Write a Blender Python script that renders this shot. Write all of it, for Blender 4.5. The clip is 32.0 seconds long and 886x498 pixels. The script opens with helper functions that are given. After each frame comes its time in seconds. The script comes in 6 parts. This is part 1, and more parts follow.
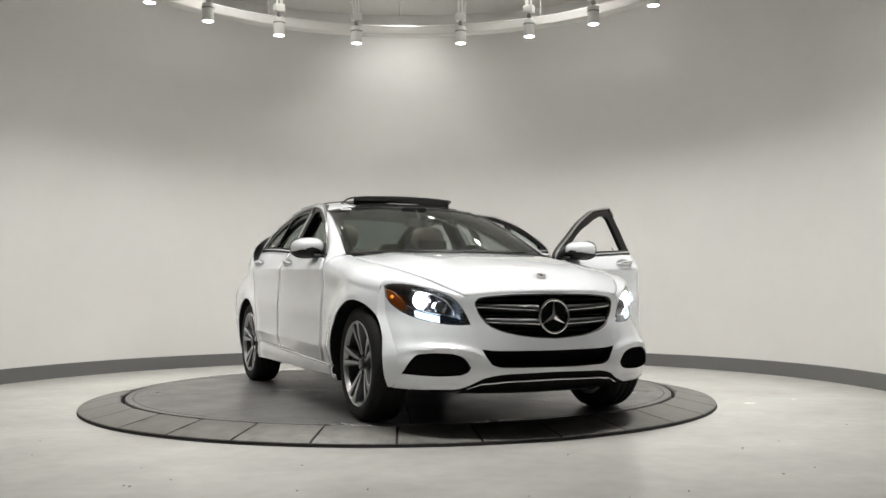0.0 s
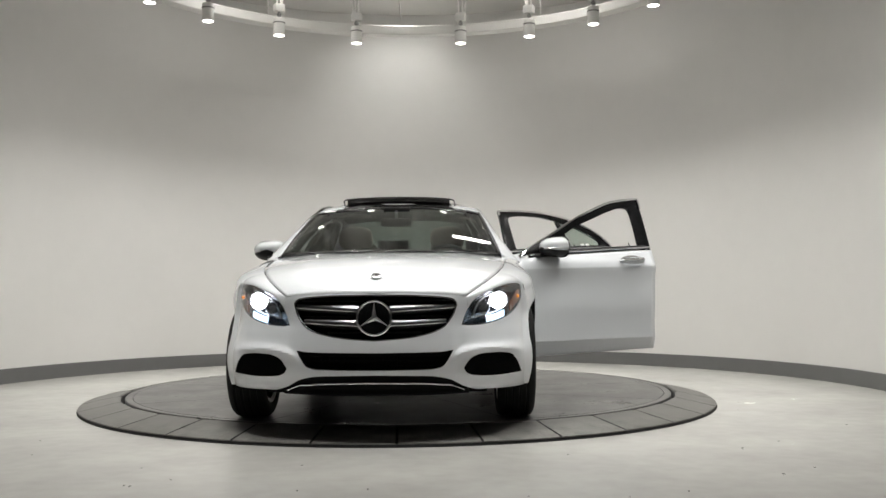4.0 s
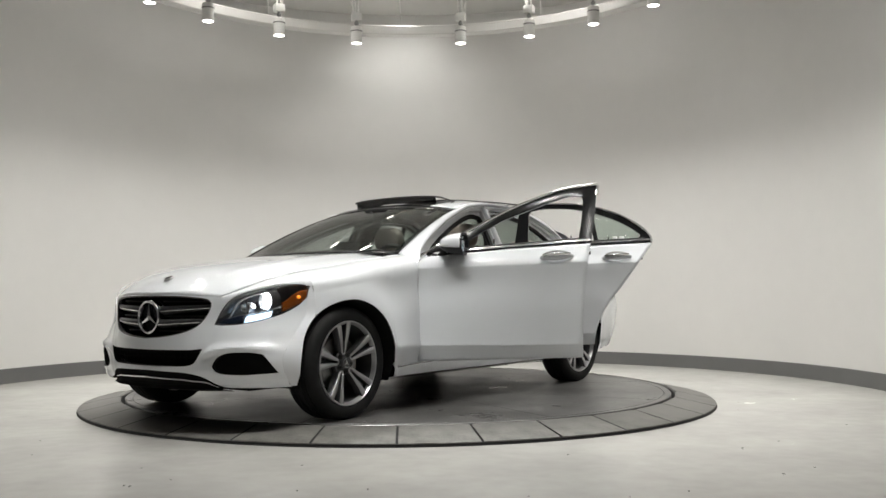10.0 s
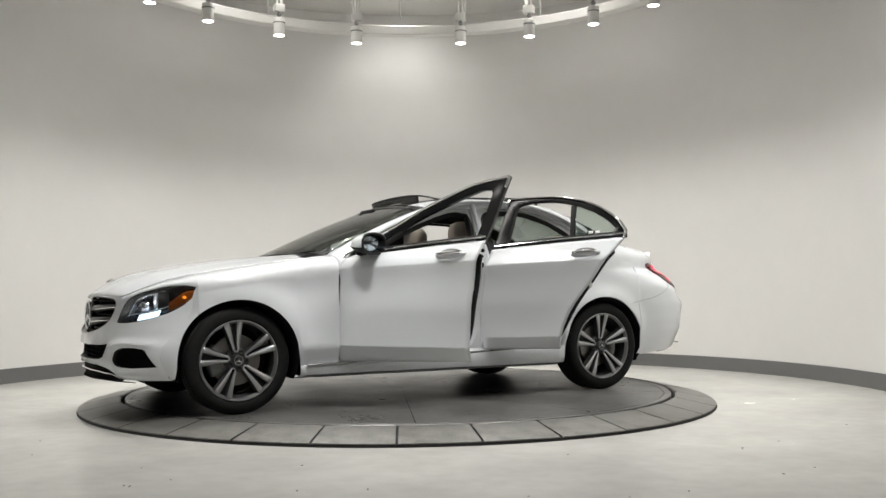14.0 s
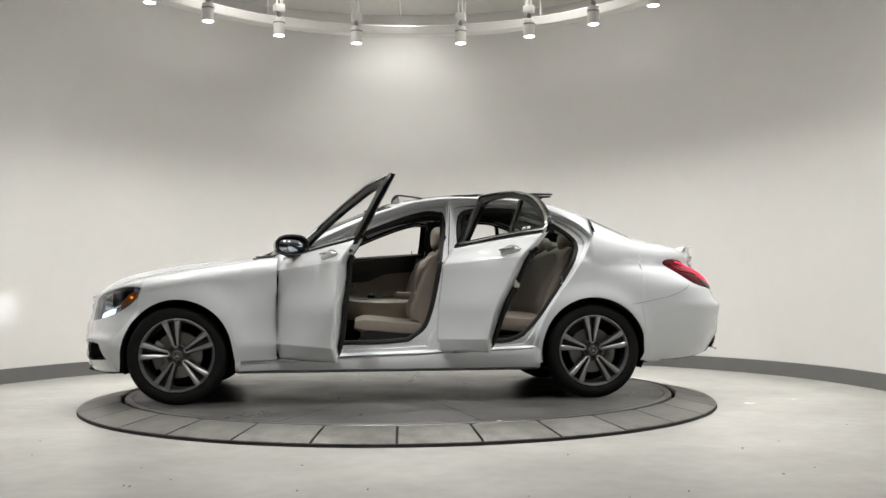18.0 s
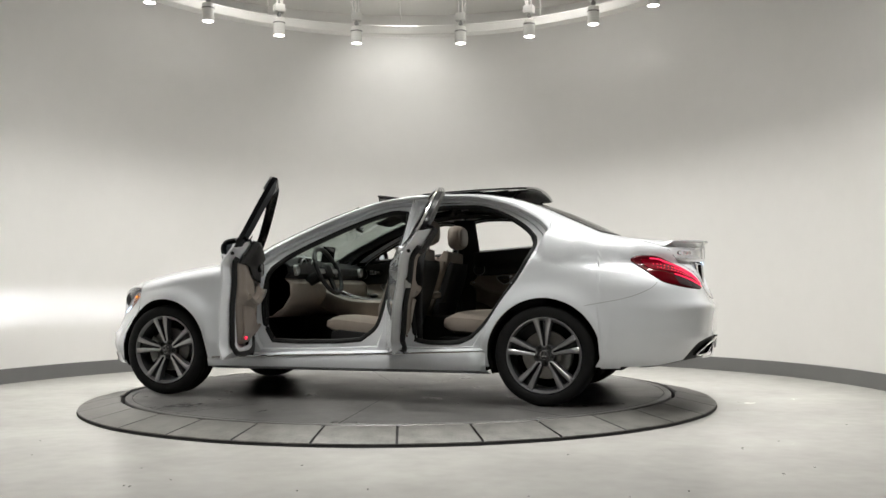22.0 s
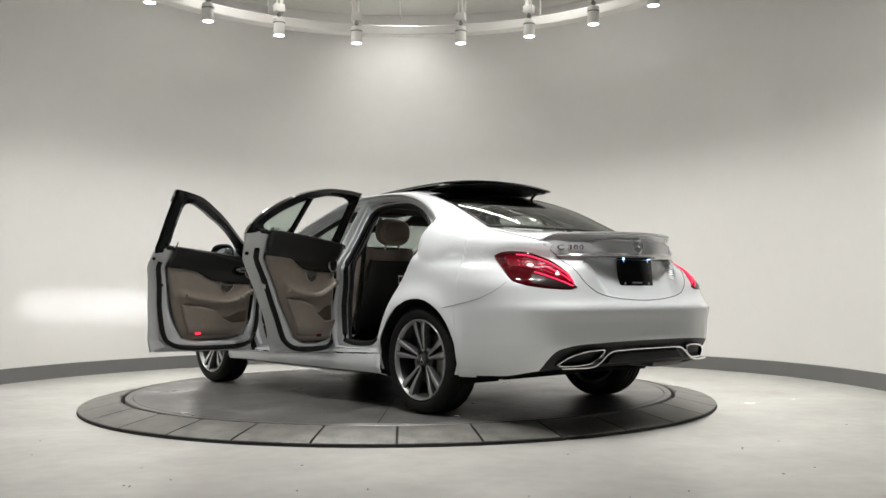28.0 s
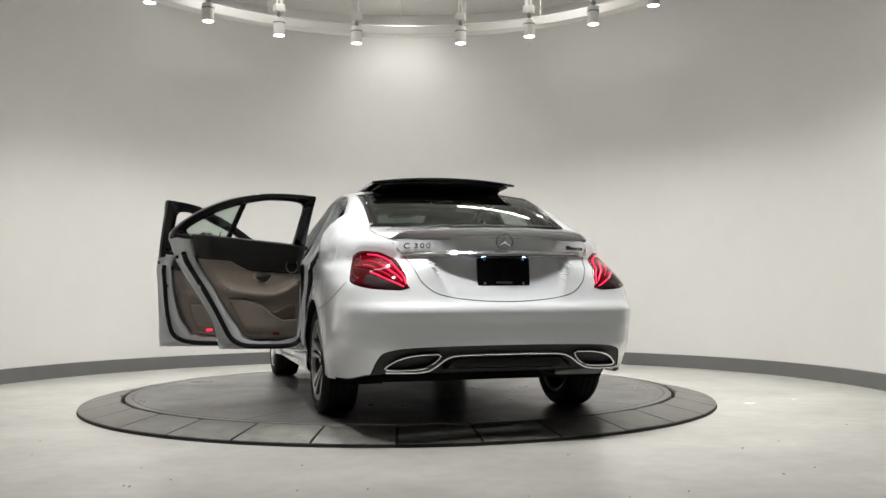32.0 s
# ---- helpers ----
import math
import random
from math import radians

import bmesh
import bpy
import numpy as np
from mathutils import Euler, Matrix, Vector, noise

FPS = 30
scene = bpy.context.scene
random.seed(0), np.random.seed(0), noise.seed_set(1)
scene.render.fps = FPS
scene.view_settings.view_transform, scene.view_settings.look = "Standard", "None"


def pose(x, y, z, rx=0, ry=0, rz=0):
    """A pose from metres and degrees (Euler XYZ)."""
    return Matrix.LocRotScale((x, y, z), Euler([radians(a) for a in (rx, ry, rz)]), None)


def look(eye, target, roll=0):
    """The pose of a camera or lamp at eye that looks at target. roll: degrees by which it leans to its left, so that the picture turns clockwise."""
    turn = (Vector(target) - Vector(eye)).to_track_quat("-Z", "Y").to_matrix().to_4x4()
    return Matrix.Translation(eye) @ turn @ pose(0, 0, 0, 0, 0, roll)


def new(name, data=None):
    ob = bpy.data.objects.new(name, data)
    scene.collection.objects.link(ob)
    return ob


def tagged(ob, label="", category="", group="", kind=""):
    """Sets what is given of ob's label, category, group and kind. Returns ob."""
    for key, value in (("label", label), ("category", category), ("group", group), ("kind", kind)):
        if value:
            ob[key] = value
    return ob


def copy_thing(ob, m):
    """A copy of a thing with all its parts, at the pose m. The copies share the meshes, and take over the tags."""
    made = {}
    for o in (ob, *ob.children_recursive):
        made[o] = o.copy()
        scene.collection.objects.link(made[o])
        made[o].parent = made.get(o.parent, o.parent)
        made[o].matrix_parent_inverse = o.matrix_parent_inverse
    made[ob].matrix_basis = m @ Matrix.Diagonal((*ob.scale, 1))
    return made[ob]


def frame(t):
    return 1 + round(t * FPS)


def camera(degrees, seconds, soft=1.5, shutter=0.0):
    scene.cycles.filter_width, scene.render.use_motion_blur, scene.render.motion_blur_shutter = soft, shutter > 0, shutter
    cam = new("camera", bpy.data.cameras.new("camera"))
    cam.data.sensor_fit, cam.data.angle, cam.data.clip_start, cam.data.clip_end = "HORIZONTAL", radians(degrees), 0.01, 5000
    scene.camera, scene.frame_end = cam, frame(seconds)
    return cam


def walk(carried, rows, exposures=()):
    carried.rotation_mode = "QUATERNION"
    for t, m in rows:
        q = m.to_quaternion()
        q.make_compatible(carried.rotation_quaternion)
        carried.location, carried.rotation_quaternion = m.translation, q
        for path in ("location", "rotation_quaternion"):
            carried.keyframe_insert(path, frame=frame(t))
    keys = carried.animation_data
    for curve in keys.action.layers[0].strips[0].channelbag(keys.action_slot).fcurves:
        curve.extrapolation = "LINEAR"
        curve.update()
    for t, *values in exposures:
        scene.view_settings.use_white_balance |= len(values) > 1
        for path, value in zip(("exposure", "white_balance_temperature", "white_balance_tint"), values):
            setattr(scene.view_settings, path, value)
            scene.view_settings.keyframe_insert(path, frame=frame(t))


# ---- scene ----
# ---------------- camera: stands still on its stand ----------------
cam = camera(51.03, 32.0)
EYE_AT, YAW, PITCH = (0.0, -7.24, 0.731), 2.429, 2.743
AIM = (EYE_AT[0] + math.sin(radians(YAW)), EYE_AT[1] + math.cos(radians(YAW)), EYE_AT[2] + math.tan(radians(PITCH)))
STAND = look(EYE_AT, AIM, -0.30)
walk(cam, [(0, STAND), (32, STAND)], exposures=[(0, -0.02), (3, -0.14), (6, -0.11), (9, -0.09), (12, 0.0), (18, 0.11), (24, 0.15), (32, 0.07)])

# ---------------- world and lights ----------------
FLOOR_Z = -0.076
world = bpy.data.worlds.new("world")
scene.world = world
world.use_nodes = True
world.node_tree.nodes["Background"].inputs[0].default_value = (0.9, 0.9, 0.88, 1)
world.node_tree.nodes["Background"].inputs[1].default_value = 0.008
LAMP_R, LAMP_Z = 2.62, 3.40
LAMP_ANGLES = [-62.0, -46.6, -29.2, -10.9, 13.6, 30.1, 46.3, 62.8]
UNSEEN_ANGLES = [84.0, 102.0, 120.0, 136.0, 172.0, -170.0, -102.0, -84.0]


def around(deg, r, z=0.0):
    a = radians(deg)
    return Vector((r * math.sin(a), r * math.cos(a), z))


def spot(name, at, target, watts, size, blend, radius=0.05):
    data = bpy.data.lights.new(name, "SPOT")
    data.energy, data.spot_size, data.spot_blend, data.shadow_soft_size = watts, radians(size), blend, radius
    data.color = (1.0, 0.985, 0.945)
    ob = new(name, data)
    ob.matrix_world = look(at, target)
    return ob


for deg in LAMP_ANGLES + UNSEEN_ANGLES:
    spot("spot_light", around(deg, LAMP_R, LAMP_Z - 0.02), around(deg, LAMP_R + 0.30, 0.0), 106, 104, 1.0)
# unseen spot added close to the far wall, for the bright pool on it
spot("spot_light", Vector((-0.02, 3.05, 4.11)), Vector((-0.02, 3.72, 2.9)), 58, 125, 1.0, 0.12)


def strip(name, at, size_x, size_y, watts):
    data = bpy.data.lights.new(name, "AREA")
    data.shape, data.size, data.size_y, data.energy = "RECTANGLE", size_x, size_y, watts
    data.color = (1.0, 0.97, 0.93)
    ob = new(name, data)
    ob.matrix_world = pose(*at)
    return ob


# fluorescent panels in the ceiling over the turntable
for x in (-1.42, 1.42):
    strip("tube_light", (x, 2.02 if x < 0 else 2.16, 4.13), 1.15, 0.09, 10)
    # this nearer pair is unseen, added for top light on the car
    strip("tube_light", (x, -0.60, 4.13), 1.15, 0.20, 11)
# unseen ceiling spots, added for light on the car and the floor in front
for x, y, ty, watts in ((-0.7, -2.75, -2.1, 265), (0.9, -2.75, -2.1, 105), (-0.9, -0.2, -0.1, 295), (0.9, -0.2, -0.1, 225)):
    spot("spot_light", Vector((x, y, 4.12)), Vector((x * 0.9, ty, 0.3)), watts, 64 if y < -1 else 84, 0.9, 0.07)

# ---------------- materials ----------------
def material(name, colour, rough=0.5, metal=0.0, coat=0.0, noise_scale=0.0, vary=0.0, bump=0.0, bump_scale=0.0, rough_vary=0.0, emit=None, watts=0.0, spec=0.5, piece=0.0):
    m = bpy.data.materials.new(name)
    m.use_nodes = True
    t = m.node_tree
    b = t.nodes["Principled BSDF"]
    b.inputs["Base Color"].default_value = (*colour, 1)
    b.inputs["Roughness"].default_value = rough
    b.inputs["Metallic"].default_value = metal
    b.inputs["Coat Weight"].default_value = coat
    b.inputs["Coat Roughness"].default_value = 0.025
    b.inputs["Specular IOR Level"].default_value = spec
    if emit:
        b.inputs["Emission Color"].default_value = (*emit, 1)
        b.inputs["Emission Strength"].default_value = watts
    if noise_scale:
        co = t.nodes.new("ShaderNodeTexCoord")
        n1, n2 = t.nodes.new("ShaderNodeTexNoise"), t.nodes.new("ShaderNodeTexNoise")
        n1.inputs["Scale"].default_value, n1.inputs["Detail"].default_value = noise_scale, 6
        n2.inputs["Scale"].default_value, n2.inputs["Detail"].default_value = noise_scale * 9, 4
        mix = t.nodes.new("ShaderNodeMath")
        mix.operation = "MULTIPLY_ADD"
        mix.inputs[1].default_value = 0.35
        t.links.new(co.outputs["Object"], n1.inputs["Vector"])
        t.links.new(co.outputs["Object"], n2.inputs["Vector"])
        t.links.new(n2.outputs["Fac"], mix.inputs[0])
        t.links.new(n1.outputs["Fac"], mix.inputs[2])
        ramp = t.nodes.new("ShaderNodeValToRGB")
        ramp.color_ramp.elements[0].position, ramp.color_ramp.elements[1].position = 0.40, 0.98
        ramp.color_ramp.elements[0].color = (*[c * (1 - vary) for c in colour], 1)
        ramp.color_ramp.elements[1].color = (*[min(1, c * (1 + vary)) for c in colour], 1)
        t.links.new(mix.outputs[0], ramp.inputs[0])
        if piece:
            info, rng, hsv = t.nodes.new("ShaderNodeObjectInfo"), t.nodes.new("ShaderNodeMapRange"), t.nodes.new("ShaderNodeHueSaturation")
            rng.inputs["To Min"].default_value, rng.inputs["To Max"].default_value = 1 - piece, 1 + piece
            t.links.new(info.outputs["Random"], rng.inputs["Value"])
            t.links.new(rng.outputs["Result"], hsv.inputs["Value"])
            t.links.new(ramp.outputs[0], hsv.inputs["Color"])
            t.links.new(hsv.outputs["Color"], b.inputs["Base Color"])
        else:
            t.links.new(ramp.outputs[0], b.inputs["Base Color"])
        if rough_vary:
            rr = t.nodes.new("ShaderNodeMapRange")
            rr.inputs["From Min"].default_value, rr.inputs["From Max"].default_value = 0.4, 0.95
            rr.inputs["To Min"].default_value, rr.inputs["To Max"].default_value = rough - rough_vary, rough + rough_vary
            t.links.new(mix.outputs[0], rr.inputs["Value"])
            t.links.new(rr.outputs["Result"], b.inputs["Roughness"])
    if bump:
        co2 = t.nodes.new("ShaderNodeTexCoord")
        n3, bp = t.nodes.new("ShaderNodeTexNoise"), t.nodes.new("ShaderNodeBump")
        n3.inputs["Scale"].default_value, n3.inputs["Detail"].default_value = bump_scale or 60, 5
        bp.inputs["Strength"].default_value, bp.inputs["Distance"].default_value = bump, 0.01
        t.links.new(co2.outputs["Object"], n3.inputs["Vector"])
        t.links.new(n3.outputs["Fac"], bp.inputs["Height"])
        t.links.new(bp.outputs["Normal"], b.inputs["Normal"])
    return m


def pane_material(name, tint, gloss=0.04):
    m = bpy.data.materials.new(name)
    m.use_nodes = True
    t = m.node_tree
    t.nodes.clear()
    out, tr, gl, mx, fr = [t.nodes.new("ShaderNode" + k) for k in ("OutputMaterial", "BsdfTransparent", "BsdfGlossy", "MixShader", "LayerWeight")]
    tr.inputs[0].default_value = (*tint, 1)
    gl.inputs["Roughness"].default_value = 0.01
    fr.inputs["Blend"].default_value = 0.5
    pw, ad = t.nodes.new("ShaderNodeMath"), t.nodes.new("ShaderNodeMath")
    pw.operation, ad.operation = "POWER", "MULTIPLY_ADD"
    pw.inputs[1].default_value, ad.inputs[1].default_value, ad.inputs[2].default_value = 5.0, 0.95, gloss
    t.links.new(fr.outputs["Facing"], pw.inputs[0])
    t.links.new(pw.outputs[0], ad.inputs[0])
    t.links.new(ad.outputs[0], mx.inputs[0])
    t.links.new(tr.outputs[0], mx.inputs[1])
    t.links.new(gl.outputs[0], mx.inputs[2])
    t.links.new(mx.outputs[0], out.inputs[0])
    return m


WALL = material("white wall paint", (0.77, 0.76, 0.74), 0.6, noise_scale=0.7, vary=0.035, bump=0.04, bump_scale=90)
HALL = material("unseen hall grey", (0.36, 0.36, 0.35), 0.7, noise_scale=0.9, vary=0.04)
CEIL = material("ceiling paint", (0.62, 0.61, 0.585), 0.8, noise_scale=1.2, vary=0.03)
BASE = material("grey vinyl skirting", (0.15, 0.15, 0.148), 0.45, noise_scale=3, vary=0.06)
CONCRETE = material("pale sealed concrete", (0.50, 0.49, 0.465), 0.26, noise_scale=1.1, vary=0.15, rough_vary=0.015)
TILE = material("grey stone tile", (0.145, 0.141, 0.131), 0.40, noise_scale=9.0, vary=0.55, bump=0.14, bump_scale=30, rough_vary=0.12, piece=0.10)
DISC = material("worn grey painted steel deck", (0.098, 0.096, 0.092), 0.34, noise_scale=2.4, vary=0.34, bump=0.003, bump_scale=40, rough_vary=0.11, piece=0.05)
SPECK = material("dark grit", (0.05, 0.045, 0.04), 0.8)
JOINT = material("black joint", (0.012, 0.012, 0.012), 0.7)
WHITE_METAL = material("white lacquered metal", (0.74, 0.73, 0.70), 0.35)
LAMP_GLOW = material("glowing lamp lens", (1, 1, 1), 0.4, emit=(1.0, 0.97, 0.92), watts=14)
GREY_METAL = material("grey cast metal", (0.35, 0.35, 0.34), 0.45, metal=0.6)
PAINT = material("white pearl car paint", (0.82, 0.845, 0.875), 0.26, coat=1.0, noise_scale=900, vary=0.015)
JAMB = material("white body paint in the door openings", (0.80, 0.82, 0.845), 0.38, coat=0.5)
BLACK_GLOSS = material("black gloss trim", (0.006, 0.006, 0.007), 0.16, spec=0.35)
BLACK_PLASTIC = material("black grained plastic", (0.017, 0.017, 0.0175), 0.5, spec=0.3, bump=0.08, bump_scale=500)
DARK = material("black felt and underbody", (0.011, 0.011, 0.011), 0.9, spec=0.05)
RUBBER = material("black tyre rubber", (0.013, 0.013, 0.013), 0.7, spec=0.2, noise_scale=30, vary=0.15, bump=0.1, bump_scale=200)
SEAL = material("black rubber seal", (0.015, 0.015, 0.015), 0.6, spec=0.25)
CHROME = material("chrome", (0.82, 0.82, 0.83), 0.08, metal=1.0)
SATIN = material("satin aluminium", (0.62, 0.62, 0.62), 0.3, metal=1.0)
RIM = material("machined grey alloy", (0.50, 0.50, 0.51), 0.34, metal=0.85)
RIM_DARK = material("dark grey alloy", (0.09, 0.09, 0.094), 0.36, metal=0.6)
IRON = material("brushed iron brake disc", (0.30, 0.29, 0.28), 0.35, metal=1.0)
BEIGE = material("beige leather", (0.335, 0.288, 0.245), 0.5, noise_scale=25, vary=0.06, bump=0.12, bump_scale=420)
BLACK_LEATHER = material("black leather", (0.017, 0.017, 0.017), 0.45, bump=0.12, bump_scale=420)
BLACK_CARPET = material("black carpet", (0.013, 0.013, 0.013), 0.95, spec=0.05, bump=0.3, bump_scale=700)
HEADLINER = material("dark headliner cloth", (0.03, 0.029, 0.028), 0.9)
GLASS = pane_material("tinted window glass", (0.74, 0.79, 0.76))
SCREEN = pane_material("windscreen glass", (0.66, 0.705, 0.685))
PRIVACY = pane_material("rear window glass", (0.62, 0.665, 0.64))
CLEAR = pane_material("clear lamp lens", (0.93, 0.94, 0.95))
ROOF_GLASS = material("black roof glass", (0.006, 0.006, 0.007), 0.05, coat=1.0)
RED_LENS = material("red lamp lens", (0.055, 0.001, 0.003), 0.05, spec=0.3, emit=(1.0, 0.005, 0.02), watts=0.008)
RED_GLOW = material("lit red lamp tube", (0.6, 0.01, 0.02), 0.2, emit=(1.0, 0.03, 0.10), watts=1.6)
SMOKE_LENS = material("smoked lamp lens", (0.035, 0.020, 0.022), 0.22, spec=0.3)
AMBER = material("lit amber indicator", (0.85, 0.22, 0.02), 0.2, emit=(1.0, 0.30, 0.02), watts=0.9)
BEAM = material("lit projector lamp", (1, 1, 1), 0.2, emit=(0.92, 0.94, 1.0), watts=30)
DAYLIGHT = material("lit daytime running light", (0.8, 0.9, 1), 0.2, emit=(0.62, 0.82, 1.0), watts=3.2)
PLATE_GLOW = material("lit plate lamp", (0.8, 0.9, 1), 0.2, emit=(0.22, 0.50, 1.0), watts=60)
WARN_GLOW = material("red door warning lamp", (0.8, 0.02, 0.03), 0.2, emit=(1.0, 0.02, 0.06), watts=2.2)
WARN_DULL = material("dull red door reflector", (0.12, 0.008, 0.008), 0.2, coat=0.6)
MIRROR = material("mirror glass", (0.48, 0.54, 0.60), 0.02, metal=1.0)
PAPER = material("white paper", (0.85, 0.85, 0.84), 0.7)


# ---------------- mesh tools ----------------
class Mesh:
    """Collects vertices and faces of one part."""

    def __init__(self, matrix=None):
        self.v, self.f, self.m = [], [], matrix or Matrix.Identity(4)

    def grid(self, rows, close_u=False, close_v=False):
        base, nu, nv = len(self.v), len(rows), len(rows[0])
        for r in rows:
            self.v += [tuple(self.m @ Vector(p)) for p in r]
        for i in range(nu if close_u else nu - 1):
            for j in range(nv if close_v else nv - 1):
                a, b = base + i * nv + j, base + i * nv + (j + 1) % nv
                c, d = base + ((i + 1) % nu) * nv + (j + 1) % nv, base + ((i + 1) % nu) * nv + j
                self.f.append((a, b, c, d))
        return self

    def face(self, pts):
        base = len(self.v)
        self.v += [tuple(self.m @ Vector(p)) for p in pts]
        self.f.append(tuple(range(base, base + len(pts))))
        return self

    def prism(self, poly, offset):
        """A flat outline pushed along offset."""
        base, n = len(self.v), len(poly)
        off = Vector(offset)
        for k in (0, 1):
            self.v += [tuple(self.m @ (Vector(p) + off * k)) for p in poly]
        self.f.append(tuple(range(base, base + n)))
        self.f.append(tuple(range(base + 2 * n - 1, base + n - 1, -1)))
        for i in range(n):
            j = (i + 1) % n
            self.f.append((base + i, base + j, base + n + j, base + n + i))
        return self

    def tube(self, path, r, sides=8, closed=False, flat=1.0):
        rows = []
        pts = [Vector(p) for p in path]
        n = len(pts)
        for i, p in enumerate(pts):
            a = pts[(i - 1) % n] if (closed or i > 0) else p
            b = pts[(i + 1) % n] if (closed or i < n - 1) else p
            d = (b - a).normalized()
            up = Vector((0, 0, 1)) if abs(d.z) < 0.9 else Vector((1, 0, 0))
            s = d.cross(up).normalized()
            w = s.cross(d).normalized()
            rows.append([p + (s * math.cos(q) + w * math.sin(q) * flat) * r for q in [2 * math.pi * k / sides for k in range(sides)]])
        self.grid(rows, close_u=closed, close_v=True)
        if not closed:
            self.face(list(reversed([self.m.inverted() @ Vector(x) for x in self.v[-len(rows) * sides:][:sides]])))
            self.face(rows[-1])
        return self

    def lathe(self, profile, n=48, axis="y", arc=360.0, start=0.0):
        """profile: (radius, along). Turned round an axis through the origin of the matrix."""
        rows = []
        full = arc >= 359.9
        for k in range(n if full else n + 1):
            a = radians(start + arc * k / n)
            c, s = math.cos(a), math.sin(a)
            rows.append([(r * c, h, r * s) if axis == "y" else ((r * c, r * s, h) if axis == "z" else (h, r * c, r * s)) for r, h in profile])
        return self.grid(rows, close_u=full)

    def box(self, lo, hi, bevel=0.0):
        bm = bmesh.new()
        bmesh.ops.create_cube(bm, size=1.0)
        for v in bm.verts:
            v.co = Vector([lo[k] + (v.co[k] + 0.5) * (hi[k] - lo[k]) for k in range(3)])
        if bevel:
            bmesh.ops.bevel(bm, geom=bm.edges[:] + bm.verts[:], offset=bevel, segments=2, affect="EDGES", profile=0.6)
        base = len(self.v)
        bm.verts.index_update()
        self.v += [tuple(self.m @ v.co) for v in bm.verts]
        self.f += [tuple(base + v.index for v in f.verts) for f in bm.faces]
        bm.free()
        return self

    def ball(self, at, radii, nu=14, nv=20, power=1.0):
        rows = []
        for i in range(nu + 1):
            a = -math.pi / 2 + math.pi * i / nu
            ca, sa = math.cos(a), math.sin(a)
            ca, sa = abs(ca) ** power, math.copysign(abs(sa) ** power, sa)
            row = []
            for j in range(nv):
                b = 2 * math.pi * j / nv
                cb, sb = math.cos(b), math.sin(b)
                cb, sb = math.copysign(abs(cb) ** power, cb), math.copysign(abs(sb) ** power, sb)
                row.append((at[0] + radii[0] * ca * cb, at[1] + radii[1] * ca * sb, at[2] + radii[2] * sa))
            rows.append(row)
        return self.grid(rows, close_v=True)


def part(name, mesh, mat, parent=None, label="", origin=(0, 0, 0), smooth=38, thick=0.0, bevel=0.0):
    """Links a collected mesh as one object, under a thing or a part."""
    me = bpy.data.meshes.new(name)
    o = Vector(origin)
    me.from_pydata([tuple(Vector(v) - o) for v in mesh.v], [], mesh.f)
    bm = bmesh.new()
    bm.from_mesh(me)
    bmesh.ops.remove_doubles(bm, verts=bm.verts, dist=0.00015)
    bmesh.ops.recalc_face_normals(bm, faces=bm.faces)
    bm.to_mesh(me)
    bm.free()
    me.materials.append(mat)
    if smooth:
        me.shade_smooth()
        me.set_sharp_from_angle(angle=radians(smooth))
    ob = new(name, me)
    if parent is not None:
        ob.parent = parent
    if thick:
        s = ob.modifiers.new("thickness", "SOLIDIFY")
        s.thickness, s.offset = thick, 0.0
    if bevel:
        b = ob.modifiers.new("worn edge", "BEVEL")
        b.width, b.segments, b.limit_method = bevel, 2, "ANGLE"
    return tagged(ob, label)


def curve(*pts):
    """A smooth function through (x, y) pairs given in rising x."""
    xs, ys = np.array([p[0] for p in pts], float), np.array([p[1] for p in pts], float)
    h = np.diff(xs)
    d = np.diff(ys) / h
    m = np.r_[d[0], [0 if a * b <= 0 else 2 * a * b / (a + b) for a, b in zip(d, d[1:])], d[-1]]

    def f(x):
        x = min(max(x, xs[0]), xs[-1])
        k = min(max(int(np.searchsorted(xs, x)) - 1, 0), len(xs) - 2)
        t = (x - xs[k]) / h[k]
        return float((2 * t**3 - 3 * t**2 + 1) * ys[k] + (t**3 - 2 * t**2 + t) * h[k] * m[k] + (3 * t**2 - 2 * t**3) * ys[k + 1] + (t**3 - t**2) * h[k] * m[k + 1])

    return f


def path(pts, n, closed=False):
    """n points along a smooth line through pts (any dimension)."""
    P = [np.array(p, float) for p in pts]
    P = [p for k, p in enumerate(P) if k == 0 or np.linalg.norm(p - P[k - 1]) > 1e-6]
    if closed:
        P = P + [P[0]]
    dist = np.r_[0, np.cumsum([np.linalg.norm(b - a) for a, b in zip(P, P[1:])])]
    fs = [curve(*[(s, p[k]) for s, p in zip(dist, P)]) for k in range(len(P[0]))]
    ss = np.linspace(0, dist[-1], n + 1)[:-1] if closed else np.linspace(0, dist[-1], n)
    return [tuple(f(s) for f in fs) for s in ss]


def eased(pts, passes):
    """The same points with their kinks smoothed away; the ends stay."""
    for _ in range(passes):
        pts = [pts[0]] + [tuple((a[i] + 2 * b[i] + c[i]) / 4 for i in range(3)) for a, b, c in zip(pts, pts[1:], pts[2:])] + [pts[-1]]
    return pts


def lerp(a, b, t):
    return a + (b - a) * t


# ---------------- the place: wall, floor, ceiling, turntable ----------------
WALL_R, WALL_Y, WALL_TOP = 3.90, 0.12, 4.14
CEIL_Z = 4.14
ARC = 112.0


